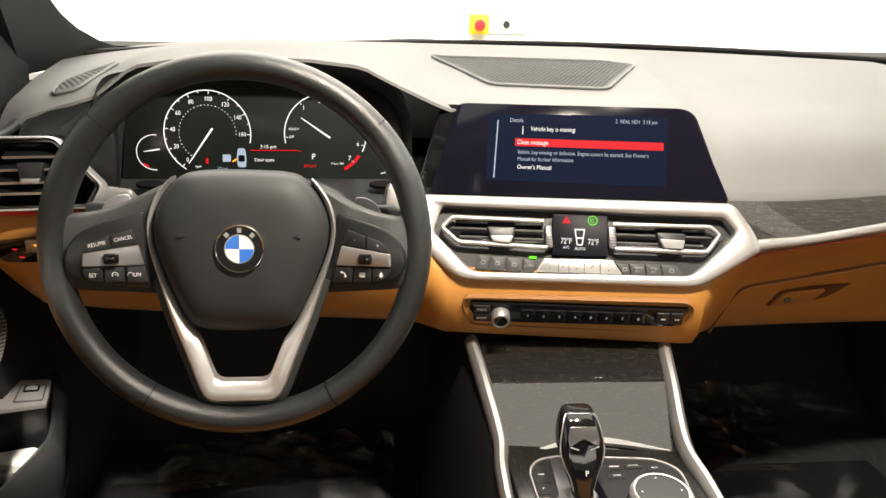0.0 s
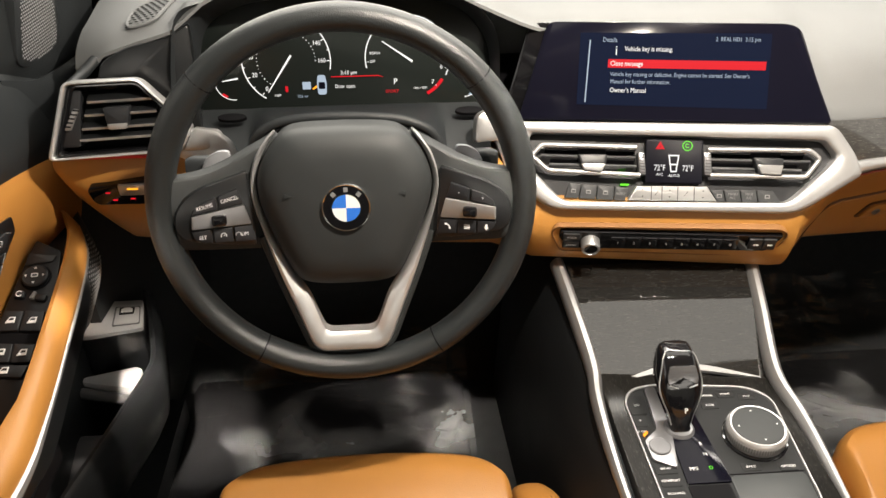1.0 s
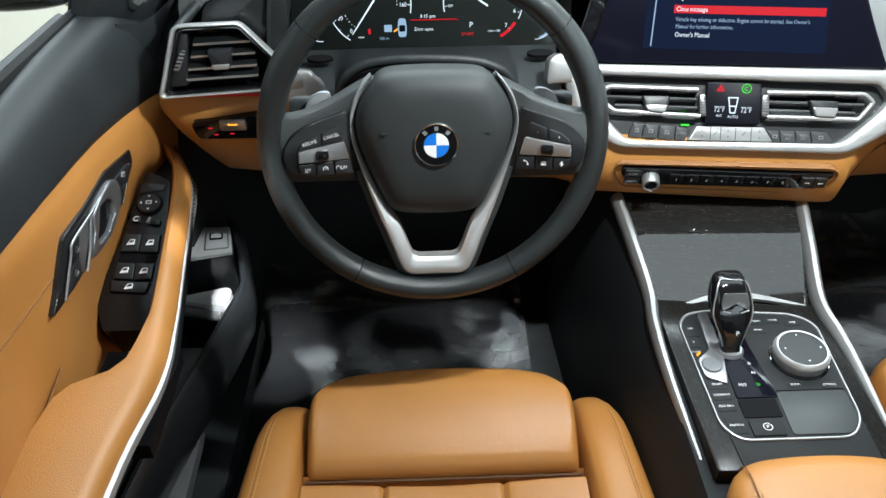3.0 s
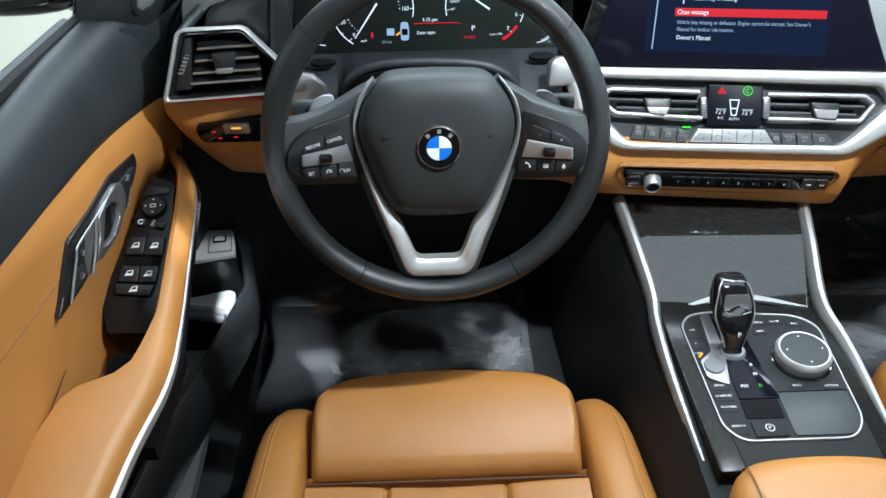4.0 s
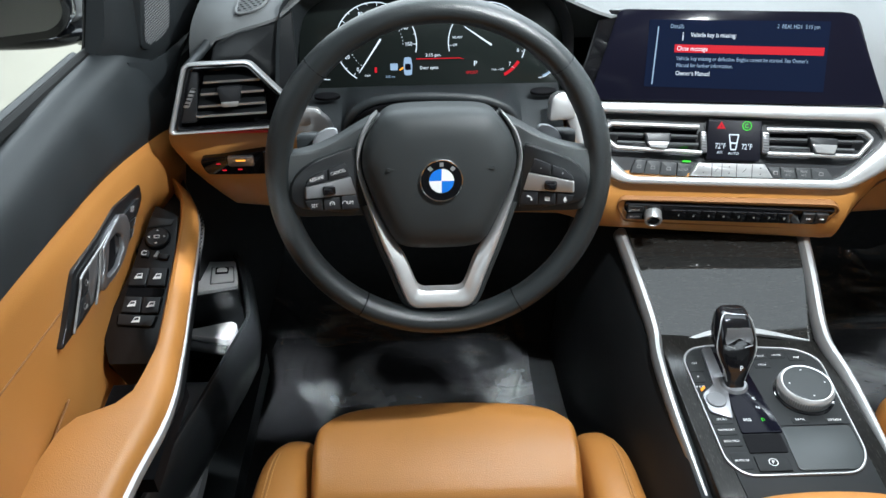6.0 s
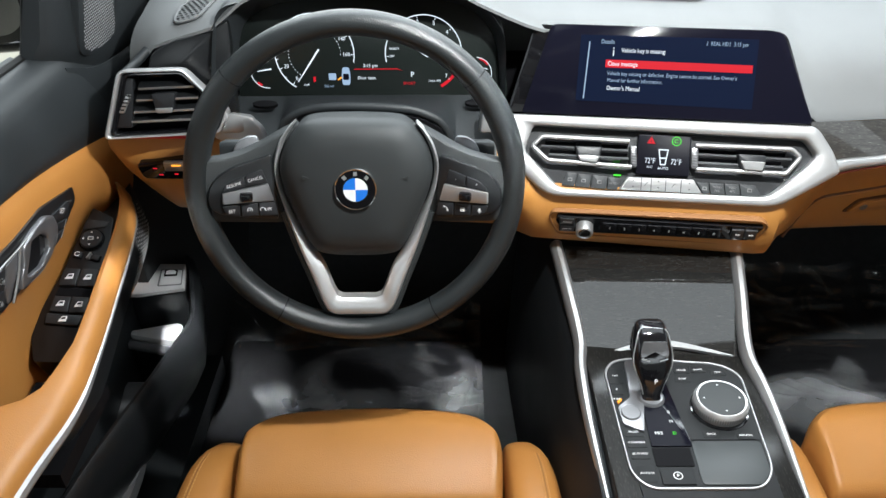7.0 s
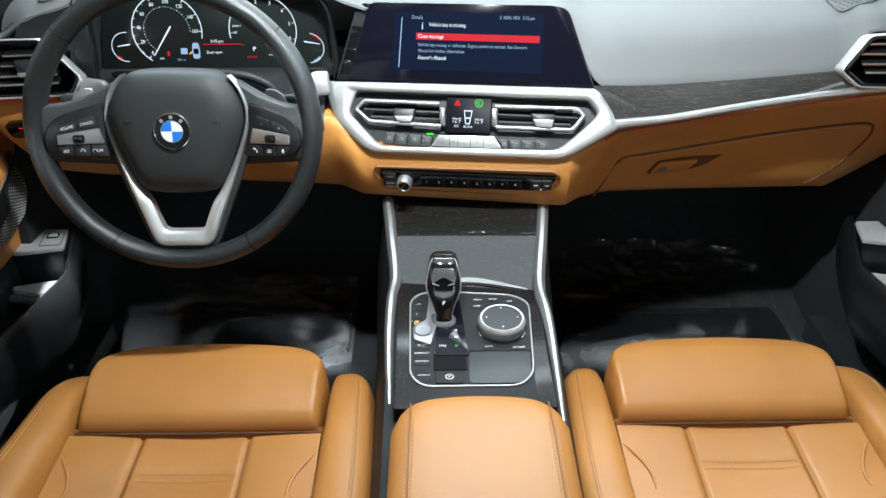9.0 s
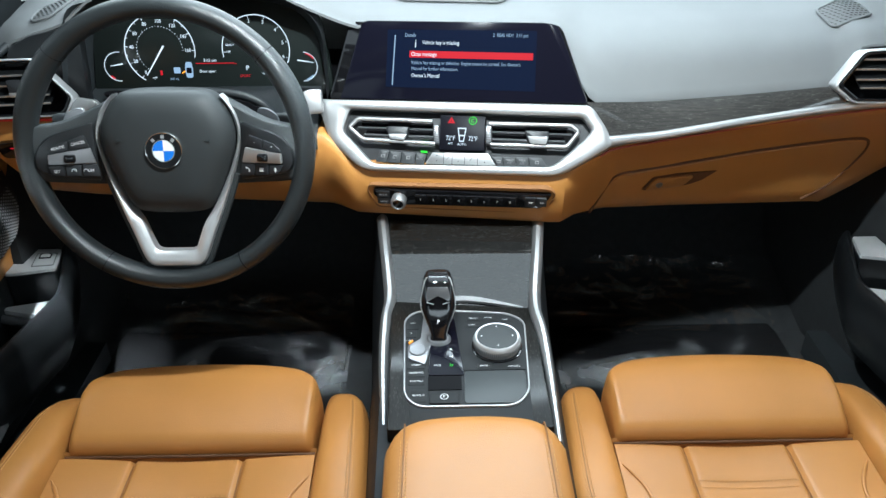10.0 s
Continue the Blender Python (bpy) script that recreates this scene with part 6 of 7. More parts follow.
# ---- protective film with printed warnings on the floor mats ----
def mat_film(x0, x1, y1, name_words):
    mat_ = thing("floor_mat", "black carpet floor mat in the footwell", "floor mat", ((x0 + x1) / 2, 0.95, 0.0), group="floor mats")
    part("pile", slab(Plane((0, 0, 0), (1, 0, 0), (0, 1, 0)), rect(x0, 0.66, x1, 1.16, 0.05), 0.001, 0.010, 0.003), PILE, mat_)
    d = thing("mat_film", "creased clear protective film over the floor mat", "plastic film", ((x0 + x1) / 2, 0.95, 0.012), group="mat films")
    rng = random.Random(int(x0 * 1000))
    creases = [(rng.uniform(x0, x1), rng.choice((rng.uniform(0.75, 1.1), rng.uniform(1.04, y1))), rng.uniform(-0.5, 0.5) + (1.57 if rng.random() < 0.3 else 0), rng.uniform(0.0010, 0.0032), rng.uniform(0.0015, 0.0035), rng.uniform(0.02, 0.08)) for _ in range(70)]

    def fz(x, y):
        z = 0.013 + 0.0035 * noise.noise((x * 7, y * 7, x0)) + 0.0012 * noise.noise((x * 30, y * 30, x0))
        for px, py, a, h, w, ln in creases:
            dx, dy = x - px, y - py
            if abs(dx) > 0.3 or abs(dy) > 0.3:
                continue
            along, across = dx * math.cos(a) + dy * math.sin(a), -dx * math.sin(a) + dy * math.cos(a)
            across += 0.01 * math.sin(along * 40)
            if abs(across) < 3 * w:
                z += h * math.exp(-(across / w) ** 2) * math.exp(-(along / ln) ** 2)
        z += 0.58 * max(0.0, y - 1.11)
        fold = min(1.0, max(0.0, (y - 1.02) / 0.10))
        if fold:
            ridge = 1 - abs(noise.noise((x * 4 + 3 * y, y * 20, x0)))
            z += fold * (0.0025 * ridge ** 8 + 0.002 * (1 - abs(noise.noise((x * 3 - 8 * y, y * 26, x0 + 5)))) ** 9)
        if y > y1 - 0.075:
            k = (y - y1 + 0.075) / 0.075
            z += k * (0.016 * (0.5 + 0.5 * noise.noise((x * 9, y * 9, x0))) + 0.012 * (1 - abs(noise.noise((x * 12 + 20 * y, y * 30, x0 + 2)))) ** 6)
        return z
    bm = bmesh.new()
    xs, ys = np.linspace(x0 - 0.01, x1 + 0.01, 190), np.linspace(0.70, y1, 200)
    V = [[bm.verts.new((x, y + 0.02 * noise.noise((x * 12, j * 0.01, 3.0)) * (j / 200), fz(x, y))) for x in xs] for j, y in enumerate(ys)]
    for j in range(len(ys) - 1):
        for i in range(len(xs) - 1):
            bm.faces.new((V[j][i], V[j][i + 1], V[j + 1][i + 1], V[j + 1][i]))
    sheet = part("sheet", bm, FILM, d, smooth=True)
    up = Plane((0, 0, 0.030), (1, 0, 0), (0, 1, 0))
    for text, u, v, deg in name_words:
        words(up.turned(deg, u, v), text, 0, 0, 0.0155, DARK, sheet, "CENTER", 0.0)


mat_film(-0.700, -0.225, 1.185, (("REMOVE", -0.63, 0.983, 180), ("COVER", -0.615, 1.001, 180), ("DEALER MUST", -0.325, 0.999, 0), ("PROTECTIVE", -0.325, 0.981, 0)))
mat_film(0.205, 0.665, 1.25, (("DEALER MUST REMOVE", 0.50, 1.02, 0), ("PROTECTIVE COVER", 0.50, 0.99, 0)))


# ---- doors ----
def door(s):
    name = "driver_door" if s < 0 else "passenger_door"
    d = thing(name, "black and tan car door trim with silver edge" if s < 0 else "dark car door trim with a grey pocket", "car door", (s * 0.78, 0.3, 0.1))
    Y = [-0.35, 0.0, 0.25, 0.45, 0.55, 0.65, 0.75, 0.85, 0.95, 1.02]

    def strip(pname, cols, material, label=""):
        """cols: for each y the chain of (x outward from the middle, z) down the trim."""
        rings = []
        for y, chain in zip(Y, cols):
            pts = smooth_path([(s * x, y, z) for x, z in chain], 4)
            rings.append([tuple(p) for p in pts] + [(s * 0.793, y, chain[-1][1]), (s * 0.793, y, chain[0][1])])
        # finer along the length
        fine = []
        for i in range(len(rings[0])):
            fine.append(smooth_path([r[i] for r in rings], 4))
        return part(pname, loft([[tuple(f[j]) for f in fine] for j in range(len(fine[0]))]), material, d, label)
    split = [0.70, 0.685, 0.668, 0.652, 0.638, 0.622, 0.607, 0.585, 0.558, 0.530]
    strip("upper_trim", [[(0.782, 0.704 - 0.05 * max(0, y - 0.75)), (0.768, 0.702 - 0.05 * max(0, y - 0.75)), (0.748, 0.682 - 0.05 * max(0, y - 0.75)), (0.738, 0.60 + (z - 0.60) * 0.5 + 0.02), (0.742, z)] for y, z in zip(Y, split)], BLACK, "black grained upper door trim")
    strip("tan_trim", [[(0.742, z), (0.736, z - 0.02), (0.738, max(z - 0.06, 0.512)), (0.745 + 0.018 * (0.6 <= y <= 0.9), 0.44), (0.762, 0.30)] for y, z in zip(Y, split)], TAN, "tan leather door panel")
    # armrest with pull
    out = [(-0.35, 0.680, 0.47), (0.10, 0.675, 0.475), (0.40, 0.666, 0.485), (0.52, 0.649, 0.490), (0.60, 0.653, 0.492), (0.70, 0.666, 0.495), (0.83, 0.684, 0.503), (0.895, 0.708, 0.500), (0.93, 0.730, 0.495)]
    path = smooth_path([(x, y, z) for y, x, z in out], 6)
    rings, skirt = [], []
    for p in path:
        y = p.y
        w = float(np.interp(y, [-0.35, 0.50, 0.525, 0.60, 0.85, 0.93], [0.09, 0.085, 0.038, 0.024, 0.021, 0.012]))
        x, z = p.x, p.z
        skirt.append([(s * (x + max(0.010, w - 0.014)), y, z - 0.078), (s * (x + max(0.008, w * 0.5)), y, z - 0.050), (s * (x + 0.004), y, z - 0.0265), (s * (x + w - 0.002), y, z - 0.0265), (s * (x + w - 0.002), y, z - 0.078)])
        rings.append([(s * (x + 0.006), y, z - 0.026), (s * (x + 0.0005), y, z - 0.023), (s * x, y, z - 0.012), (s * (x + 0.006), y, z - 0.002), (s * (x + 0.014), y, z + 0.002), (s * (x + w - 0.004), y, z + 0.001), (s * (x + w), y, z - 0.006), (s * (x + w), y, z - 0.026)])
    part("armrest_pull", loft(rings), TAN, d, "tan leather armrest and pull")
    part("armrest_skirt", loft(skirt), POCKET, d, "black skirt under the armrest")
    part("silver_edge", tube([(s * (p.x + 0.001), p.y, p.z - 0.024) for p in path], [float(np.interp(p.y, [0.3, 0.5, 0.62, 0.95], [0.0070, 0.0062, 0.0032, 0.0018])) for p in path], 8), RAIL, d, "satin silver edge strip")
    part("pull_well", slab(Plane((0, 0, 0.415), (1, 0, 0), (0, 1, 0)), [(min(s * 0.665, s * 0.745), 0.49), (max(s * 0.665, s * 0.745), 0.49), (max(s * 0.665, s * 0.745), 0.62), (min(s * 0.665, s * 0.745), 0.62)], -0.02, 0.0), DARK, d, "dark hollow behind the pull")
    if s < 0:
        top = smooth_path([(-0.747, 0.900, 0.676), (-0.741, 0.958, 0.653), (-0.736, 1.000, 0.646), (-0.735, 1.050, 0.641), (-0.734, 1.100, 0.639), (-0.734, 1.128, 0.634)], 4)
        low = smooth_path([(-0.747, 0.905, 0.560), (-0.743, 0.950, 0.576), (-0.740, 0.990, 0.592), (-0.739, 1.050, 0.613), (-0.738, 1.100, 0.624), (-0.737, 1.132, 0.629)], 4)
        part("trim_horn", loft([[tuple(p), tuple(p.lerp(q, 0.25) + Vector((k, 0, 0))), tuple(p.lerp(q, 0.7) + Vector((k, 0, 0))), tuple(q), tuple(q + Vector((-0.012, 0, 0))), tuple(p + Vector((-0.012, 0, 0)))] for p, q, k in zip(top, low, [0.005 * min(1.0, i / 8) for i in range(len(top))])]), BLACK, d, "black grained trim sweeping up to the corner")
        for row in ([(-0.7385, 0.30, 0.598), (-0.7385, 0.441, 0.583), (-0.7385, 0.569, 0.566)], [(-0.7385, 0.808, 0.551), (-0.7400, 0.88, 0.532), (-0.7420, 0.943, 0.517)], [(-0.7375, 0.36, 0.4765), (-0.7375, 0.44, 0.4815), (-0.7375, 0.525, 0.4925)]):
            part("trim_seam", tube(smooth_path(row, 5), 0.0011, 6), SEWN, d, "sewn seam in the tan trim")
    # lower pocket: a rounded rim that sweeps back to the door, a shelf and a divider with a cup between
    rings = []
    for x, y, z in smooth_path([(0.712, 1.03, 0.297), (0.692, 0.982, 0.303), (0.679, 0.937, 0.297), (0.668, 0.890, 0.290), (0.670, 0.866, 0.287), (0.683, 0.820, 0.282), (0.694, 0.773, 0.280), (0.704, 0.731, 0.279), (0.716, 0.683, 0.278), (0.735, 0.60, 0.275), (0.755, 0.45, 0.270), (0.765, 0.20, 0.268)], 5):
        rings.append([(s * a, y, b) for a, b in ((x, z - 0.005), (x - 0.003, z - 0.001), (x - 0.008, z), (x - 0.013, z - 0.006), (x - 0.017, z - 0.022), (x - 0.017, z - 0.055), (x - 0.008, z - 0.100), (x + 0.012, z - 0.140), (x + 0.030, z - 0.150), (x + 0.020, z - 0.120), (x + 0.003, z - 0.060))])
    part("pocket_wall", loft(rings), POCKET, d, "black plastic door pocket rim")
    a, b = sorted((s * 0.765, s * 0.83))
    part("lower_trim", box(a, -0.35, 0.04, b, 1.02, 0.46), BLACK, d, "black lower door trim")
    flat = Plane((0, 0, 0.302), (1, 0, 0), (0, 1, 0))

    def plate(pname, pts, r, d0, d1, bevel, material, label, parent):
        o = rounded([(s * x, y) for x, y in pts], r)
        return part(pname, slab(flat, o[::-1] if s < 0 else o, d0, d1, bevel), material, parent, label)
    shelf_ = [(0.765, 0.921), (0.752, 0.921), (0.685, 0.936), (0.694, 0.977), (0.700, 1.0), (0.765, 1.0)][::-1]
    shelf = plate("cup_shelf", shelf_, 0.004, -0.006, 0.0, 0.002, GREYPL, "grey plastic shelf before the cup", d)
    plate("cup_front", shelf_, 0.004, -0.13, -0.007, 0.0, POCKET, "black face of the cup", shelf)
    lip = [(0.766, 0.888), (0.733, 0.880), (0.696, 0.872), (0.688, 0.892), (0.690, 0.910), (0.699, 0.915), (0.757, 0.899), (0.766, 0.897)]
    divider = plate("cup_divider", lip, 0.004, -0.067, -0.052, 0.002, GREYPL, "grey divider between cup and pocket", d)
    part("divider_lip", tube([(s * 0.766, 0.879, 0.238), (s * 0.733, 0.871, 0.237), (s * 0.699, 0.864, 0.236)], 0.0075, 10), MIDPL, divider, "rounded lower lip of the divider")
    plate("divider_foot", lip, 0.004, -0.16, -0.068, 0.0, POCKET, "black face under the divider", divider)
    plate("cup_floor", [(0.766, 0.885), (0.69, 0.885), (0.69, 0.95), (0.766, 0.95)], 0.0, -0.125, -0.115, 0.0, DARK, "", d)
    part("pocket_slope", loft([[(s * 0.712, y, z), (s * 0.765, y, z), (s * 0.765, y, z - 0.02), (s * 0.712, y, z - 0.02)] for y, z in ((0.850, 0.186), (0.838, 0.197), (0.826, 0.199), (0.800, 0.190), (0.765, 0.178), (0.70, 0.160), (0.50, 0.150))]), MIDPL, d, "dark grey sloping pocket floor")
    if s < 0:
        k = part("boot_release_key", slab(flat, rounded([(-0.732, 0.982), (-0.726, 0.942), (-0.693, 0.946), (-0.701, 0.982)], 0.003), 0.0, 0.0018, 0.0008), GREYPL, d, "grey boot release key")
        part("key_well", frame_ring(flat, rounded([(-0.7345, 0.9840), (-0.7280, 0.9398), (-0.6910, 0.9440), (-0.6990, 0.9840)], 0.003), rounded([(-0.7322, 0.9822), (-0.7262, 0.9418), (-0.6928, 0.9458), (-0.7008, 0.9822)], 0.003), 0.0002, 0.0010, 0.0001), MIDPL, k)
        part("symbol", slab(flat, rounded([(-0.727, 0.980), (-0.724, 0.963), (-0.704, 0.965), (-0.706, 0.980)], 0.002), 0.0018, 0.0024), DARK, k)
        part("symbol", slab(flat, rounded([(-0.7235, 0.976), (-0.7225, 0.968), (-0.7070, 0.969), (-0.7080, 0.976), (-0.712, 0.979), (-0.719, 0.979)], 0.001), 0.0024, 0.0029), WHITE, k)
    # loudspeaker mesh below the pull
    sp = part("speaker_panel", loft([[(s * x, y, z) for x, z in ((0.700 + dx, 0.47), (0.690 + dx, 0.42), (0.704 + dx, 0.37), (0.762, 0.37), (0.762, 0.47))] for y, dx in ((0.80, 0.018), (0.86, 0.014), (0.93, 0.024), (0.97, 0.040))]), BLACK, d, "black speaker panel")
    bm = bmesh.new()
    for iy in range(22):
        for iz in range(18):
            y, z = 0.815 + iy * 0.006, 0.372 + iz * 0.0055 + (0.00275 if iy % 2 else 0)
            x = s * (0.6995 + 0.002 * (abs(z - 0.42) / 0.05) ** 2 * 4 - 0.0092 * max(0, 1 - (abs(z - 0.42) / 0.055)) + 0.0012 + float(np.interp(y, [0.80, 0.86, 0.93, 0.97], [0.018, 0.014, 0.024, 0.040])) - 0.004)
            bm.faces.new([bm.verts.new((x, y + 0.0018 * math.cos(t), z + 0.0018 * math.sin(t))) for t in [math.pi / 3 * k for k in range(6)]])
    part("mesh_dots", bm, GREYPL, sp, "fine grey speaker mesh", smooth=False, kind="stuff")
    return d


driver_door = door(-1)
door(1)


def resample(poly, n):
    """n points evenly spaced round a closed outline."""
    pts = [Vector(p) for p in poly] + [Vector(poly[0])]
    far = [0.0]
    for a, b in zip(pts, pts[1:]):
        far.append(far[-1] + (b - a).length)
    steps = [far[-1] * k / n for k in range(n)]
    return list(zip([float(v) for v in np.interp(steps, far, [p.x for p in pts])], [float(v) for v in np.interp(steps, far, [p.y for p in pts])]))


def window_icon(pl, u, v, k):
    """A pane in its frame, leaning at one side."""
    o = [(u - 0.0048, v - 0.0034), (u + 0.0044, v - 0.0034), (u + 0.0048, v + 0.0036), (u - 0.0012, v + 0.0036)]
    i = [(u - 0.0030, v - 0.0004), (u + 0.0034, v - 0.0004), (u + 0.0036, v + 0.0026), (u - 0.0008, v + 0.0026)]
    return part("symbol", frame_ring(pl, o, i, 0.0040, 0.0052, 0.0001), WHITE, k)


def door_switches():
    d = driver_door
    pl = Plane((-0.725, 0.745, 0.470), (1.0, 0.05, 0.0), (0.0, 0.925, 0.38))
    out = rounded([(-0.0062, 0.1045), (0.0234, 0.0875), (0.0260, 0.0135), (0.0240, -0.055), (0.0150, -0.1145), (-0.0336, -0.1116), (-0.0465, -0.0705), (-0.0381, -0.0359), (-0.0252, 0.0091), (-0.0105, 0.0856)][::-1], 0.004)
    p = part("switch_panel", slab(pl, out, -0.07, 0.0, 0.0015), SWITCHES, d, "black window switch panel")
    part("panel_brow", slab(pl, rounded([(-0.0125, 0.0700), (0.0171, 0.0727), (0.0198, 0.0809), (-0.0105, 0.0856)], 0.002), 0.0, 0.0012, 0.0005), GREYBTN, p, "raised brow above the mirror adjuster")

    def key(nm, pts, icon):
        k = part(nm, slab(pl, rounded(pts, 0.0022), -0.0006, 0.0042, 0.0014), GREYBTN, p)
        well = [(Vector(q) - sum((Vector(r) for r in pts), Vector((0, 0))) / 4) * 1.10 + sum((Vector(r) for r in pts), Vector((0, 0))) / 4 for q in pts]
        part("key_gap", slab(pl, rounded([tuple(q) for q in well], 0.0022), 0.0, 0.0006), DARK, k)
        if icon:
            window_icon(pl, sum(q[0] for q in pts) / 4, sum(q[1] for q in pts) / 4, k)
        return k
    key("window_key", [(-0.0246, -0.0127), (-0.0036, -0.0140), (-0.0018, 0.0100), (-0.0222, 0.0115)], True)
    key("window_key", [(-0.0026, -0.0142), (0.0194, -0.0168), (0.0200, 0.0080), (-0.0006, 0.0100)], True)
    key("window_key", [(-0.0283, -0.0478), (-0.0058, -0.0506), (-0.0054, -0.0290), (-0.0260, -0.0266)], True)
    key("window_key", [(-0.0046, -0.0508), (0.0150, -0.0522), (0.0168, -0.0310), (-0.0044, -0.0290)], True)
    key("lock_key", [(-0.0296, -0.0640), (0.0096, -0.0690), (0.0135, -0.0556), (-0.0300, -0.0505)], True)
    part("finger_step", slab(pl, rounded([(-0.0270, -0.0250), (0.0175, -0.0290), (0.0195, -0.0190), (-0.0245, -0.0145)], 0.002), 0.0, 0.0007), DARK, p)
    key("mirror_select_key", [(-0.0160, 0.0280), (-0.0056, 0.0262), (-0.0050, 0.0347), (-0.0135, 0.0355)], False)
    part("symbol", arc_band(pl, -0.0102, 0.0312, 0.0026, 0.0009, 30, 330, 0.0046, 14), WHITE, p)
    key("mirror_fold_key", [(0.0060, 0.0235), (0.0172, 0.0205), (0.0190, 0.0281), (0.0075, 0.0300)], False)
    part("fold_lever", slab(pl, rounded([(0.0010, 0.0248), (0.0050, 0.0242), (0.0075, 0.0325), (0.0050, 0.0335)], 0.001), 0.0, 0.0050, 0.001), GREYPRINT, p)
    u, v = 0.0025, 0.0529
    part("pad_well", slab(pl, circle(u, v, 0.0160, 32), 0.0, 0.0008), DARK, p)
    k = part("mirror_pad", lathe(pl.turned(0, u, v), [(0.0138, 0.0005), (0.0138, 0.0045), (0.0122, 0.0058), (0.001, 0.0050)], 28), GREYBTN, p, "round mirror adjuster")
    part("symbol", frame_ring(pl, rect(u - 0.0036, v - 0.0022, u + 0.0036, v + 0.0026, 0.001), rect(u - 0.0026, v - 0.0013, u + 0.0026, v + 0.0016, 0.0006), 0.0050, 0.0062, 0.0001), WHITE, k)
    for a in range(4):
        t = radians(90 * a)
        part("arrow", slab(pl.turned(90 * a, u + 0.0092 * math.cos(t), v + 0.0092 * math.sin(t)), [(-0.0008, -0.0015), (0.0014, 0), (-0.0008, 0.0015)], 0.0054, 0.0064), WHITE, k)
    # latch handle, lock keys and memory keys in their plate on the tan panel
    hp = Plane((-0.7355, 0.68, 0.565), (0, 1, 0), (0.05, 0, 1))
    out = rounded([(-0.1425, -0.0216), (-0.1193, -0.0085), (-0.0793, 0.0246), (-0.0201, 0.0191), (0.0453, 0.0179), (0.1249, -0.0019), (0.124, -0.0195), (0.0897, -0.0305), (0.0513, -0.0395), (-0.0415, -0.0342), (-0.0909, -0.030)][::-1], 0.005)
    h = part("handle_plate", slab(hp, out, -0.01, 0.0025, 0.0015), POCKET, d, "black plate round the door handle")
    outer = rounded([(-0.0187, 0.0088), (0.0112, 0.0115), (0.0398, 0.0105), (0.0571, 0.0005), (0.0608, -0.0149), (0.0513, -0.0277), (0.0284, -0.0370), (0.0032, -0.0375), (-0.0431, -0.0314), (-0.0385, -0.0179), (-0.0263, -0.0088)], 0.004)
    inner = rounded([(0.0000, 0.0050), (0.0215, -0.0008), (0.0326, -0.013), (0.0272, -0.026), (0.003, -0.0320), (-0.0251, -0.0257), (-0.031, -0.0201), (-0.0145, -0.0104)], 0.003)
    part("latch_handle", frame_ring(hp, resample(outer, 48), resample(inner, 48), 0.002, 0.0085, 0.002), DARKSILVER, h, "satin grey door latch")
    part("finger_recess", slab(hp, inner[::-1], 0.0025, 0.0032), DARK, h)
    part("recess_cheek", slab(hp, rounded([(0.0230, -0.0040), (0.0310, -0.0130), (0.0262, -0.0250), (0.0130, -0.0250), (0.0180, -0.0140)][::-1], 0.002), 0.0032, 0.0040), GREYBTN, h)
    for row in ([(0.0300, 0.0098), (-0.0211, 0.0105), (-0.0729, 0.0141), (-0.0831, 0.0068), (-0.1020, -0.0076), (-0.1193, -0.0207)], [(-0.0211, 0.0105), (-0.0300, -0.0010), (-0.0430, -0.0165), (-0.0629, -0.0316)], [(-0.0403, -0.0297), (-0.0100, -0.0368), (0.0134, -0.0380), (0.0310, -0.0299), (0.0367, -0.0159), (0.0300, -0.0060)]):
        part("silver_line", tube([hp.at(a, b, 0.0060) for a, b in [tuple(q)[:2] for q in smooth_path([(a, b, 0) for a, b in row], 4)]], 0.0013, 8, up=tuple(hp.n)), SILVER, h, "thin bright silver edge")
    part("inner_strip", slab(hp, rounded([(-0.0240, 0.0060), (-0.0500, 0.0070), (-0.0640, -0.0110), (-0.0690, -0.0285), (-0.0630, -0.0290), (-0.0380, -0.0120)], 0.002), 0.0025, 0.0040, 0.0008), DARKSILVER, h, "dark satin strip beside the latch")
    for pts in (((-0.0530, 0.0080), (-0.0650, -0.0095), (-0.0800, -0.0060), (-0.0720, 0.0095)), ((-0.0665, -0.0115), (-0.0730, -0.0265), (-0.1080, -0.0225), (-0.0830, -0.0080))):
        k = part("lock_key", slab(hp, rounded(list(pts), 0.002), 0.0025, 0.0045, 0.0008), GREYBTN, h)
        a, b = sum(q[0] for q in pts) / 4, sum(q[1] for q in pts) / 4
        part("symbol", arc_band(hp, a, b, 0.0024, 0.0010, 0, 300, 0.0049, 14), GREYPRINT, k)
        part("symbol", slab(hp, rect(a + 0.001, b - 0.0045, a + 0.006, b - 0.0015), 0.0045, 0.0050), GREYPRINT, k)
    for pts in (((0.0510, 0.0000), (0.0983, -0.0064), (0.1080, -0.0123), (0.0874, -0.0205), (0.0634, -0.0135)), ((0.0637, -0.0160), (0.0855, -0.0230), (0.0760, -0.0285), (0.0625, -0.0240)), ((0.0610, -0.0265), (0.0740, -0.0300), (0.0629, -0.0355), (0.0480, -0.0350))):
        part("memory_key", slab(hp, rounded(list(pts), 0.002), 0.0025, 0.0050, 0.001), GREYBTN, h)
        part("key_edge", tube([hp.at(*pts[1], 0.0050), hp.at(*pts[2], 0.0050)], 0.0005, 6), GREYPRINT, h)
    words(hp.turned(-30, 0.080, -0.0085), "SET", 0, 0, 0.0085, WHITE, h, "CENTER", 0.0056)


door_switches()


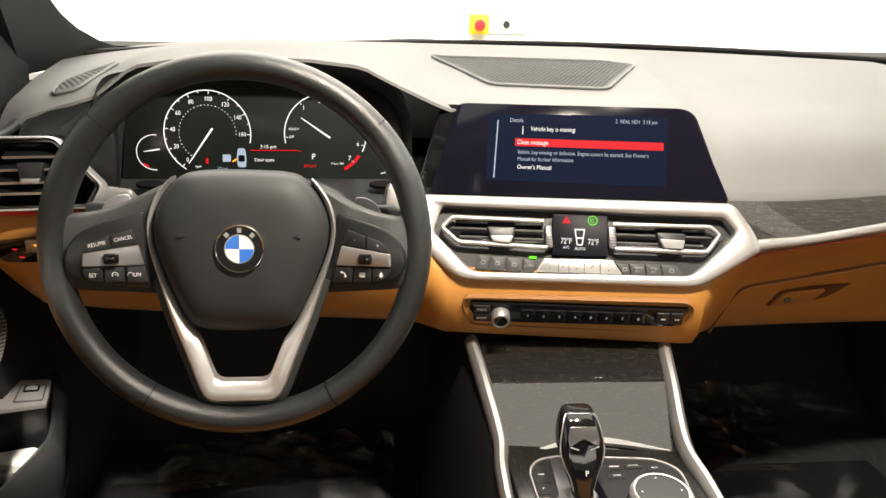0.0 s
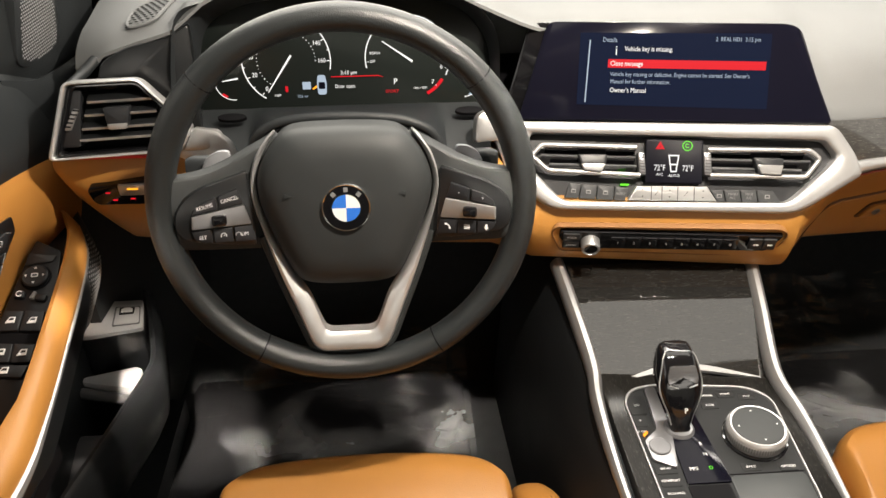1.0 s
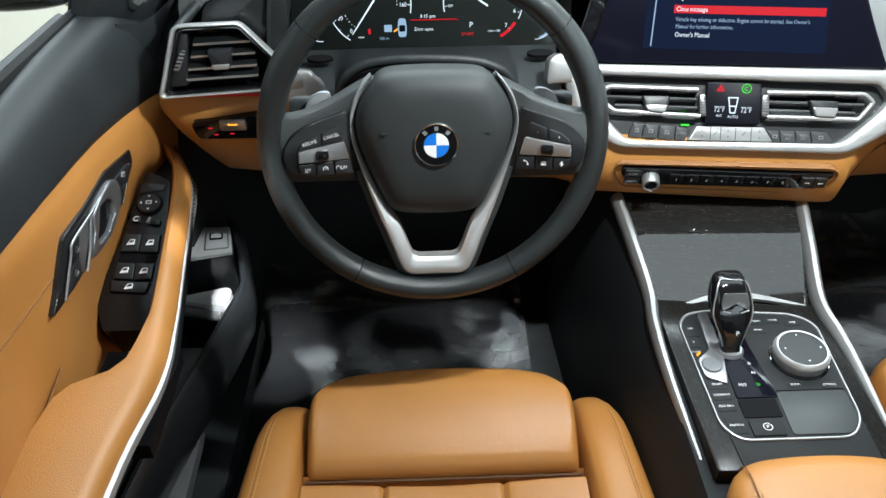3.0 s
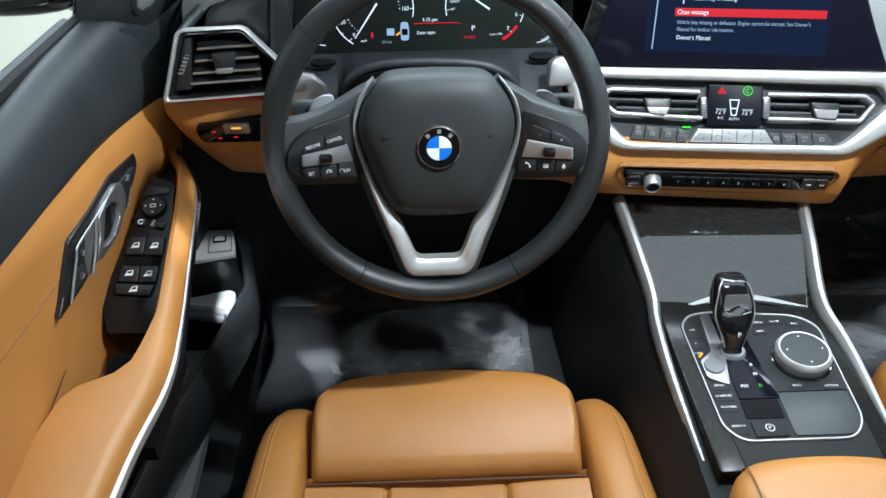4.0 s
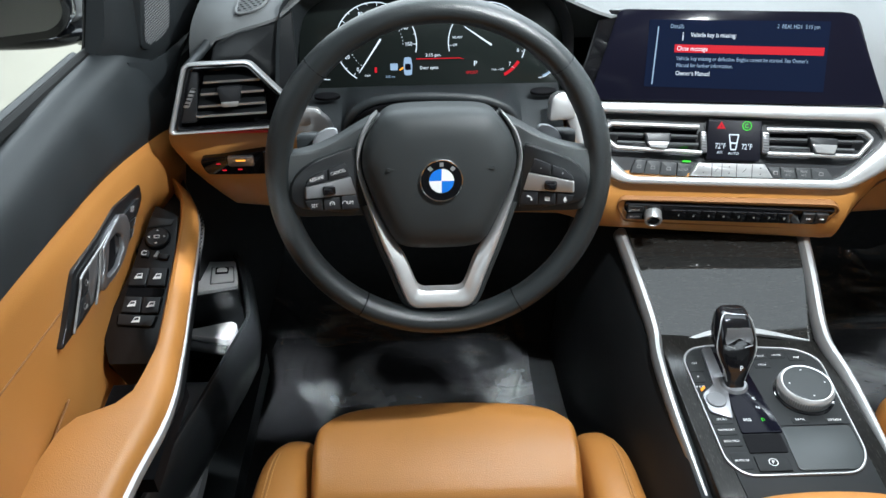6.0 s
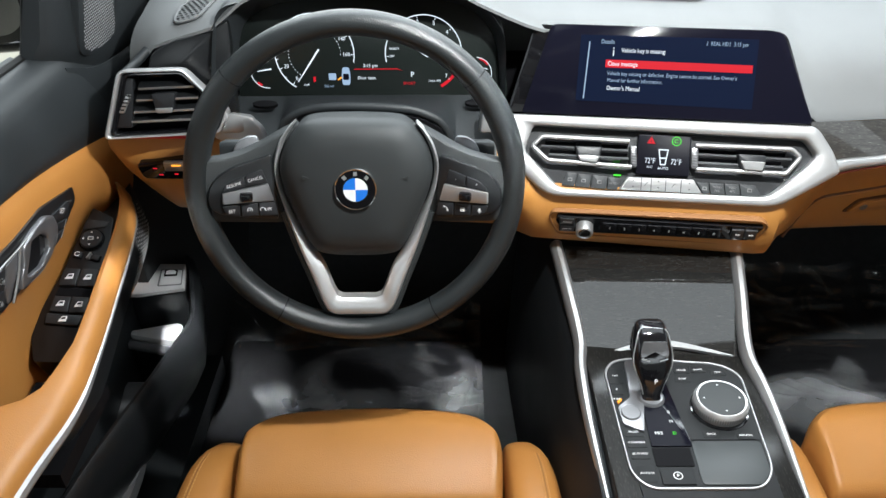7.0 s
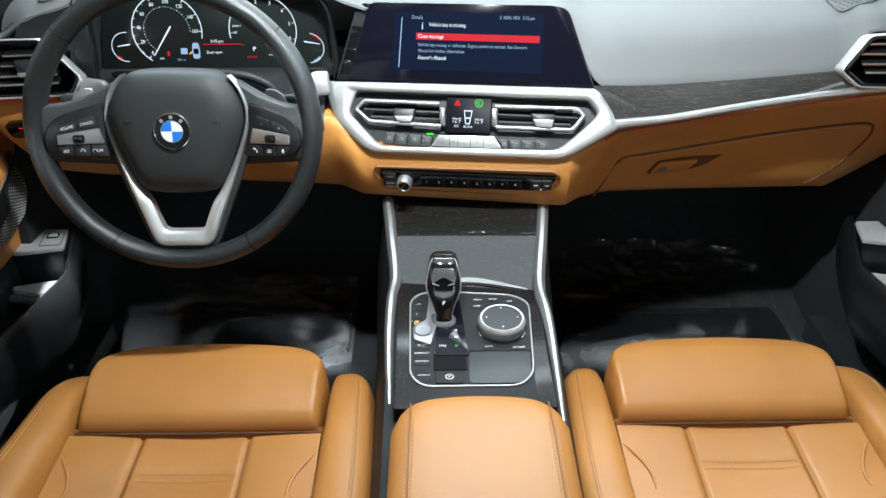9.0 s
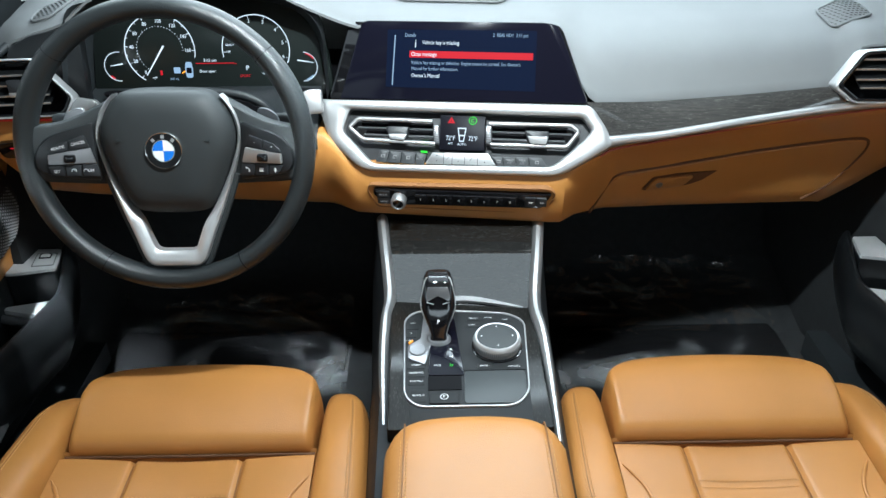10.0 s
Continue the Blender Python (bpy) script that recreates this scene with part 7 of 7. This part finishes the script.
# ---- body shell ----
def shell():
    sh = thing("car_body", "white car body with black pillars and windscreen", "car", (0, 0.3, GROUND))
    # windscreen and its lower edge
    rings = []
    for t in np.linspace(0, 1, 8):
        row = []
        for u in np.linspace(-1, 1, 17):
            y0, z0 = 1.40 - 0.22 * u * u, 0.722
            y1, z1 = 0.66 - 0.08 * u * u, 1.18
            x = u * (0.74 - 0.14 * t)
            row.append((x, y0 + (y1 - y0) * t, z0 + (z1 - z0) * t + 0.06 * math.sin(math.pi * t)))
        rings.append(row)
    ws = part("windscreen", loft(rings, closed=False), GLASS, sh, "clear curved windscreen")
    ws.visible_shadow = False
    part("windscreen_seal", tube([(u * 0.745, 1.405 - 0.22 * u * u, 0.719) for u in np.linspace(-1, 1, 25)], 0.005, 8), RUBBER, sh)
    part("wiper_cowl", loft([[(u * 0.78, 1.42 - 0.22 * u * u, 0.680), (u * 0.80, 1.62 - 0.22 * u * u, 0.645), (u * 0.80, 1.62 - 0.22 * u * u, 0.64), (u * 0.78, 1.42 - 0.22 * u * u, 0.64)] for u in np.linspace(-1, 1, 21)]), BLACK, sh)
    for a, b in ((-0.30, -0.06), (0.40, 0.52)):
        part("wiper", tube([(u, 1.43 - 0.40 * u * u, 0.711 + 0.006 * math.sin(math.pi * (u - a) / (b - a))) for u in np.linspace(a, b, 9)], 0.006, 6), RUBBER, sh, "black wiper arm")
    for s in (-1, 1):
        rings = []
        for t in np.linspace(0, 1, 21):
            x, y, z = s * (0.735 - 0.15 * t), 1.19 - 0.52 * t, 0.70 + 0.47 * t
            foot = 0.085 * (1 - t) ** 10
            rings.append([(x - s * (0.025 + foot), y + 0.03 + foot, z + 0.01), (x + s * 0.01, y + 0.06, z), (x + s * 0.06, y + 0.02, z - 0.01), (x + s * 0.05, y - 0.04, z - 0.01), (x - s * 0.01, y - 0.05, z)])
        part("windscreen_pillar", loft(rings), BLACK, sh, "black grained windscreen pillar")
    # roof
    part("headliner", loft([[(x, 0.66 - 0.06 * (x / 0.62) ** 2, 1.18 - 0.03 * (x / 0.62) ** 2), (x, -1.6, 1.18 - 0.03 * (x / 0.62) ** 2), (x, -1.6, 1.22), (x, 0.66 - 0.06 * (x / 0.62) ** 2, 1.22)] for x in np.linspace(-0.62, 0.62, 9)]), HEADL, sh, "light grey headliner")
    for s in (-1, 1):
        a, b = sorted((s * 0.80, s * 0.84))
        part("door_skin", box(a, -1.9, -0.1, b, 1.10, 0.58), PAINT, sh, "white painted door skin")
        part("centre_pillar", loft([[(s * 0.78, -0.38, 0.70), (s * 0.82, -0.38, 0.70), (s * 0.82, -0.52, 0.70), (s * 0.78, -0.52, 0.70)], [(s * 0.62, -0.42, 1.18), (s * 0.66, -0.42, 1.18), (s * 0.66, -0.52, 1.18), (s * 0.62, -0.52, 1.18)]]), BLACK, sh)
    part("rear_wall", box(-0.8, -2.0, -0.1, 0.8, -1.9, 0.80), BLACK, sh)
    part("rear_shelf", box(-0.8, -1.9, 0.60, 0.8, -1.3, 0.64), BLACK, sh)
    part("bonnet", loft([[(u * 0.85, 1.62 - 0.22 * u * u, 0.655), (u * 0.85, 2.3 - 0.2 * u * u, 0.53), (u * 0.80, 2.85 - 0.3 * u * u, 0.36), (u * 0.80, 2.85 - 0.3 * u * u, 0.2), (u * 0.85, 1.62 - 0.22 * u * u, 0.2)] for u in np.linspace(-1, 1, 17)]), PAINT, sh, "white painted bonnet")
    return sh


shell()


def mirror_corner():
    d = thing("mirror_corner_trim", "black triangular door corner with speaker grille", "trim", (-0.75, 0.95, 0.65))
    out = [(-0.772, 0.872, 0.696), (-0.762, 0.885, 0.689), (-0.752, 0.920, 0.668), (-0.746, 0.985, 0.639), (-0.743, 1.045, 0.631), (-0.741, 1.095, 0.627), (-0.739, 1.145, 0.620)]
    top = [(-0.740, 0.930, 0.86), (-0.738, 0.945, 0.86), (-0.732, 0.965, 0.85), (-0.724, 1.01, 0.82), (-0.718, 1.05, 0.79), (-0.714, 1.09, 0.76), (-0.712, 1.13, 0.735)]
    a, b = smooth_path(out, 5), smooth_path(top, 5)
    part("panel", loft([[tuple(p), tuple(p.lerp(q, 0.12) + Vector((0.010, 0, 0))), tuple(p.lerp(q, 0.5) + Vector((0.006, 0, 0))), tuple(q), tuple(q + Vector((-0.012, 0, 0))), tuple(p + Vector((-0.012, 0, 0)))] for p, q in zip(a, b)]), BLACK, d)
    g = Plane((-0.7310, 0.985, 0.700), (0.10, 1, 0), (0.16, -0.05, 1))
    rim = rounded([(-0.058, -0.016), (-0.040, -0.028), (0.022, -0.034), (0.050, -0.024), (0.052, 0.030), (0.020, 0.070), (-0.040, 0.080)], 0.014)
    sp = part("speaker_grille", slab(g, rim, -0.012, 0.002, 0.002), BLACK, d, "black tweeter grille")
    bm = bmesh.new()
    for i in range(-12, 14):
        for j in range(-10, 24):
            p = (i * 0.0042 + (0.0021 if j % 2 else 0), j * 0.0037)
            if inside(p, [(u * 0.8, v * 0.86) for u, v in rim]):
                bm.faces.new([bm.verts.new(g.at(p[0] + 0.0013 * math.cos(t), p[1] + 0.0013 * math.sin(t), 0.0026)) for t in [math.pi / 3 * k for k in range(6)]])
    part("mesh_dots", bm, GREYPL, sp, "fine grey mesh", smooth=False, kind="stuff")
    part("window_channel", tube([(-0.788, -0.35, 0.722), (-0.787, 0.65, 0.707), (-0.785, 0.89, 0.693)], 0.0085, 8), RUBBER, d, "black rubber window channel")
    part("outer_belt", tube([(-0.804, -0.35, 0.720), (-0.803, 0.65, 0.705), (-0.800, 0.88, 0.691)], 0.0075, 8), BLACK, d, "satin window belt moulding")
    part("window_frame", tube(smooth_path([(-0.786, 0.890, 0.688), (-0.781, 0.898, 0.710), (-0.771, 0.914, 0.765), (-0.745, 0.948, 0.90), (-0.70, 0.80, 1.06)], 5), 0.010, 8), RUBBER, d, "black window frame")


mirror_corner()


def door_mirror():
    d = thing("door_mirror", "white and black door mirror outside the window", "mirror", (-1.0, 1.25, 0.55))

    def pod(zc, hz, hy, y0):
        rings = []
        for i in range(17):
            t = i / 16
            k = max(0.05, 1 - abs(2 * t - 1) ** 2.6) ** 0.5
            x = -1.17 + 0.25 * t
            rings.append([(x, y0 + hy * math.copysign(abs(math.cos(a)) ** 0.7, math.cos(a)) * k, zc + hz * math.copysign(abs(math.sin(a)) ** 0.8, math.sin(a)) * k) for a in [2 * math.pi * j / 20 for j in range(20)]])
        return loft(rings)
    part("cap", pod(0.655, 0.072, 0.060, 1.275), PAINT, d, "white painted mirror cap")
    part("base_shell", pod(0.588, 0.022, 0.060, 1.265), BODY, d, "gloss black lower shell")
    face = Plane((-1.035, 1.198, 0.655), (1, 0.12, 0), (0, 0.05, 1))
    rim = part("glass_rim", slab(face, rounded([(-0.125, -0.050), (-0.090, -0.072), (0.070, -0.060), (0.100, -0.030), (0.098, 0.045), (-0.110, 0.060)], 0.025), -0.04, 0.0, 0.006), BODY, d, "gloss black mirror surround")
    part("mirror_glass", slab(face, rounded([(-0.108, -0.038), (-0.078, -0.056), (0.064, -0.046), (0.088, -0.024), (0.086, 0.038), (-0.096, 0.050)], 0.020), 0.0, 0.0015), CHROME, rim, "mirror glass")
    part("foot", tube(smooth_path([(-0.95, 1.26, 0.580), (-0.88, 1.22, 0.585), (-0.80, 1.14, 0.640)], 4), [0.020 + 0.0015 * i for i in range(9)], 10), BODY, d, "gloss black mirror foot")


door_mirror()


def emergency_stop():
    d = thing("emergency_stop", "red emergency stop button on a yellow box", "switch", (0.43, 5.19, 0.29))
    pl = Plane((0.43, 5.2, 0.35), (1, 0, 0), (0, 0, 1))
    part("box", slab(pl, rect(-0.06, -0.06, 0.06, 0.06, 0.008), 0.0, 0.06, 0.006), YELLOW, d, "yellow plastic box")
    part("side_plate", slab(pl, rect(0.07, -0.06, 0.32, 0.06, 0.008), 0.0, 0.012, 0.003), WHITE, d, "pale label plate")
    part("dial", lathe(pl.turned(0, 0.18, 0), [(0.022, 0.01), (0.022, 0.03), (0.018, 0.035), (0.001, 0.035)], 20), GREYBTN, d)
    part("button", lathe(pl, [(0.02, 0.06), (0.02, 0.08), (0.036, 0.085), (0.036, 0.10), (0.03, 0.108), (0.001, 0.11)], 24), REDP, d, "red mushroom button")


emergency_stop()
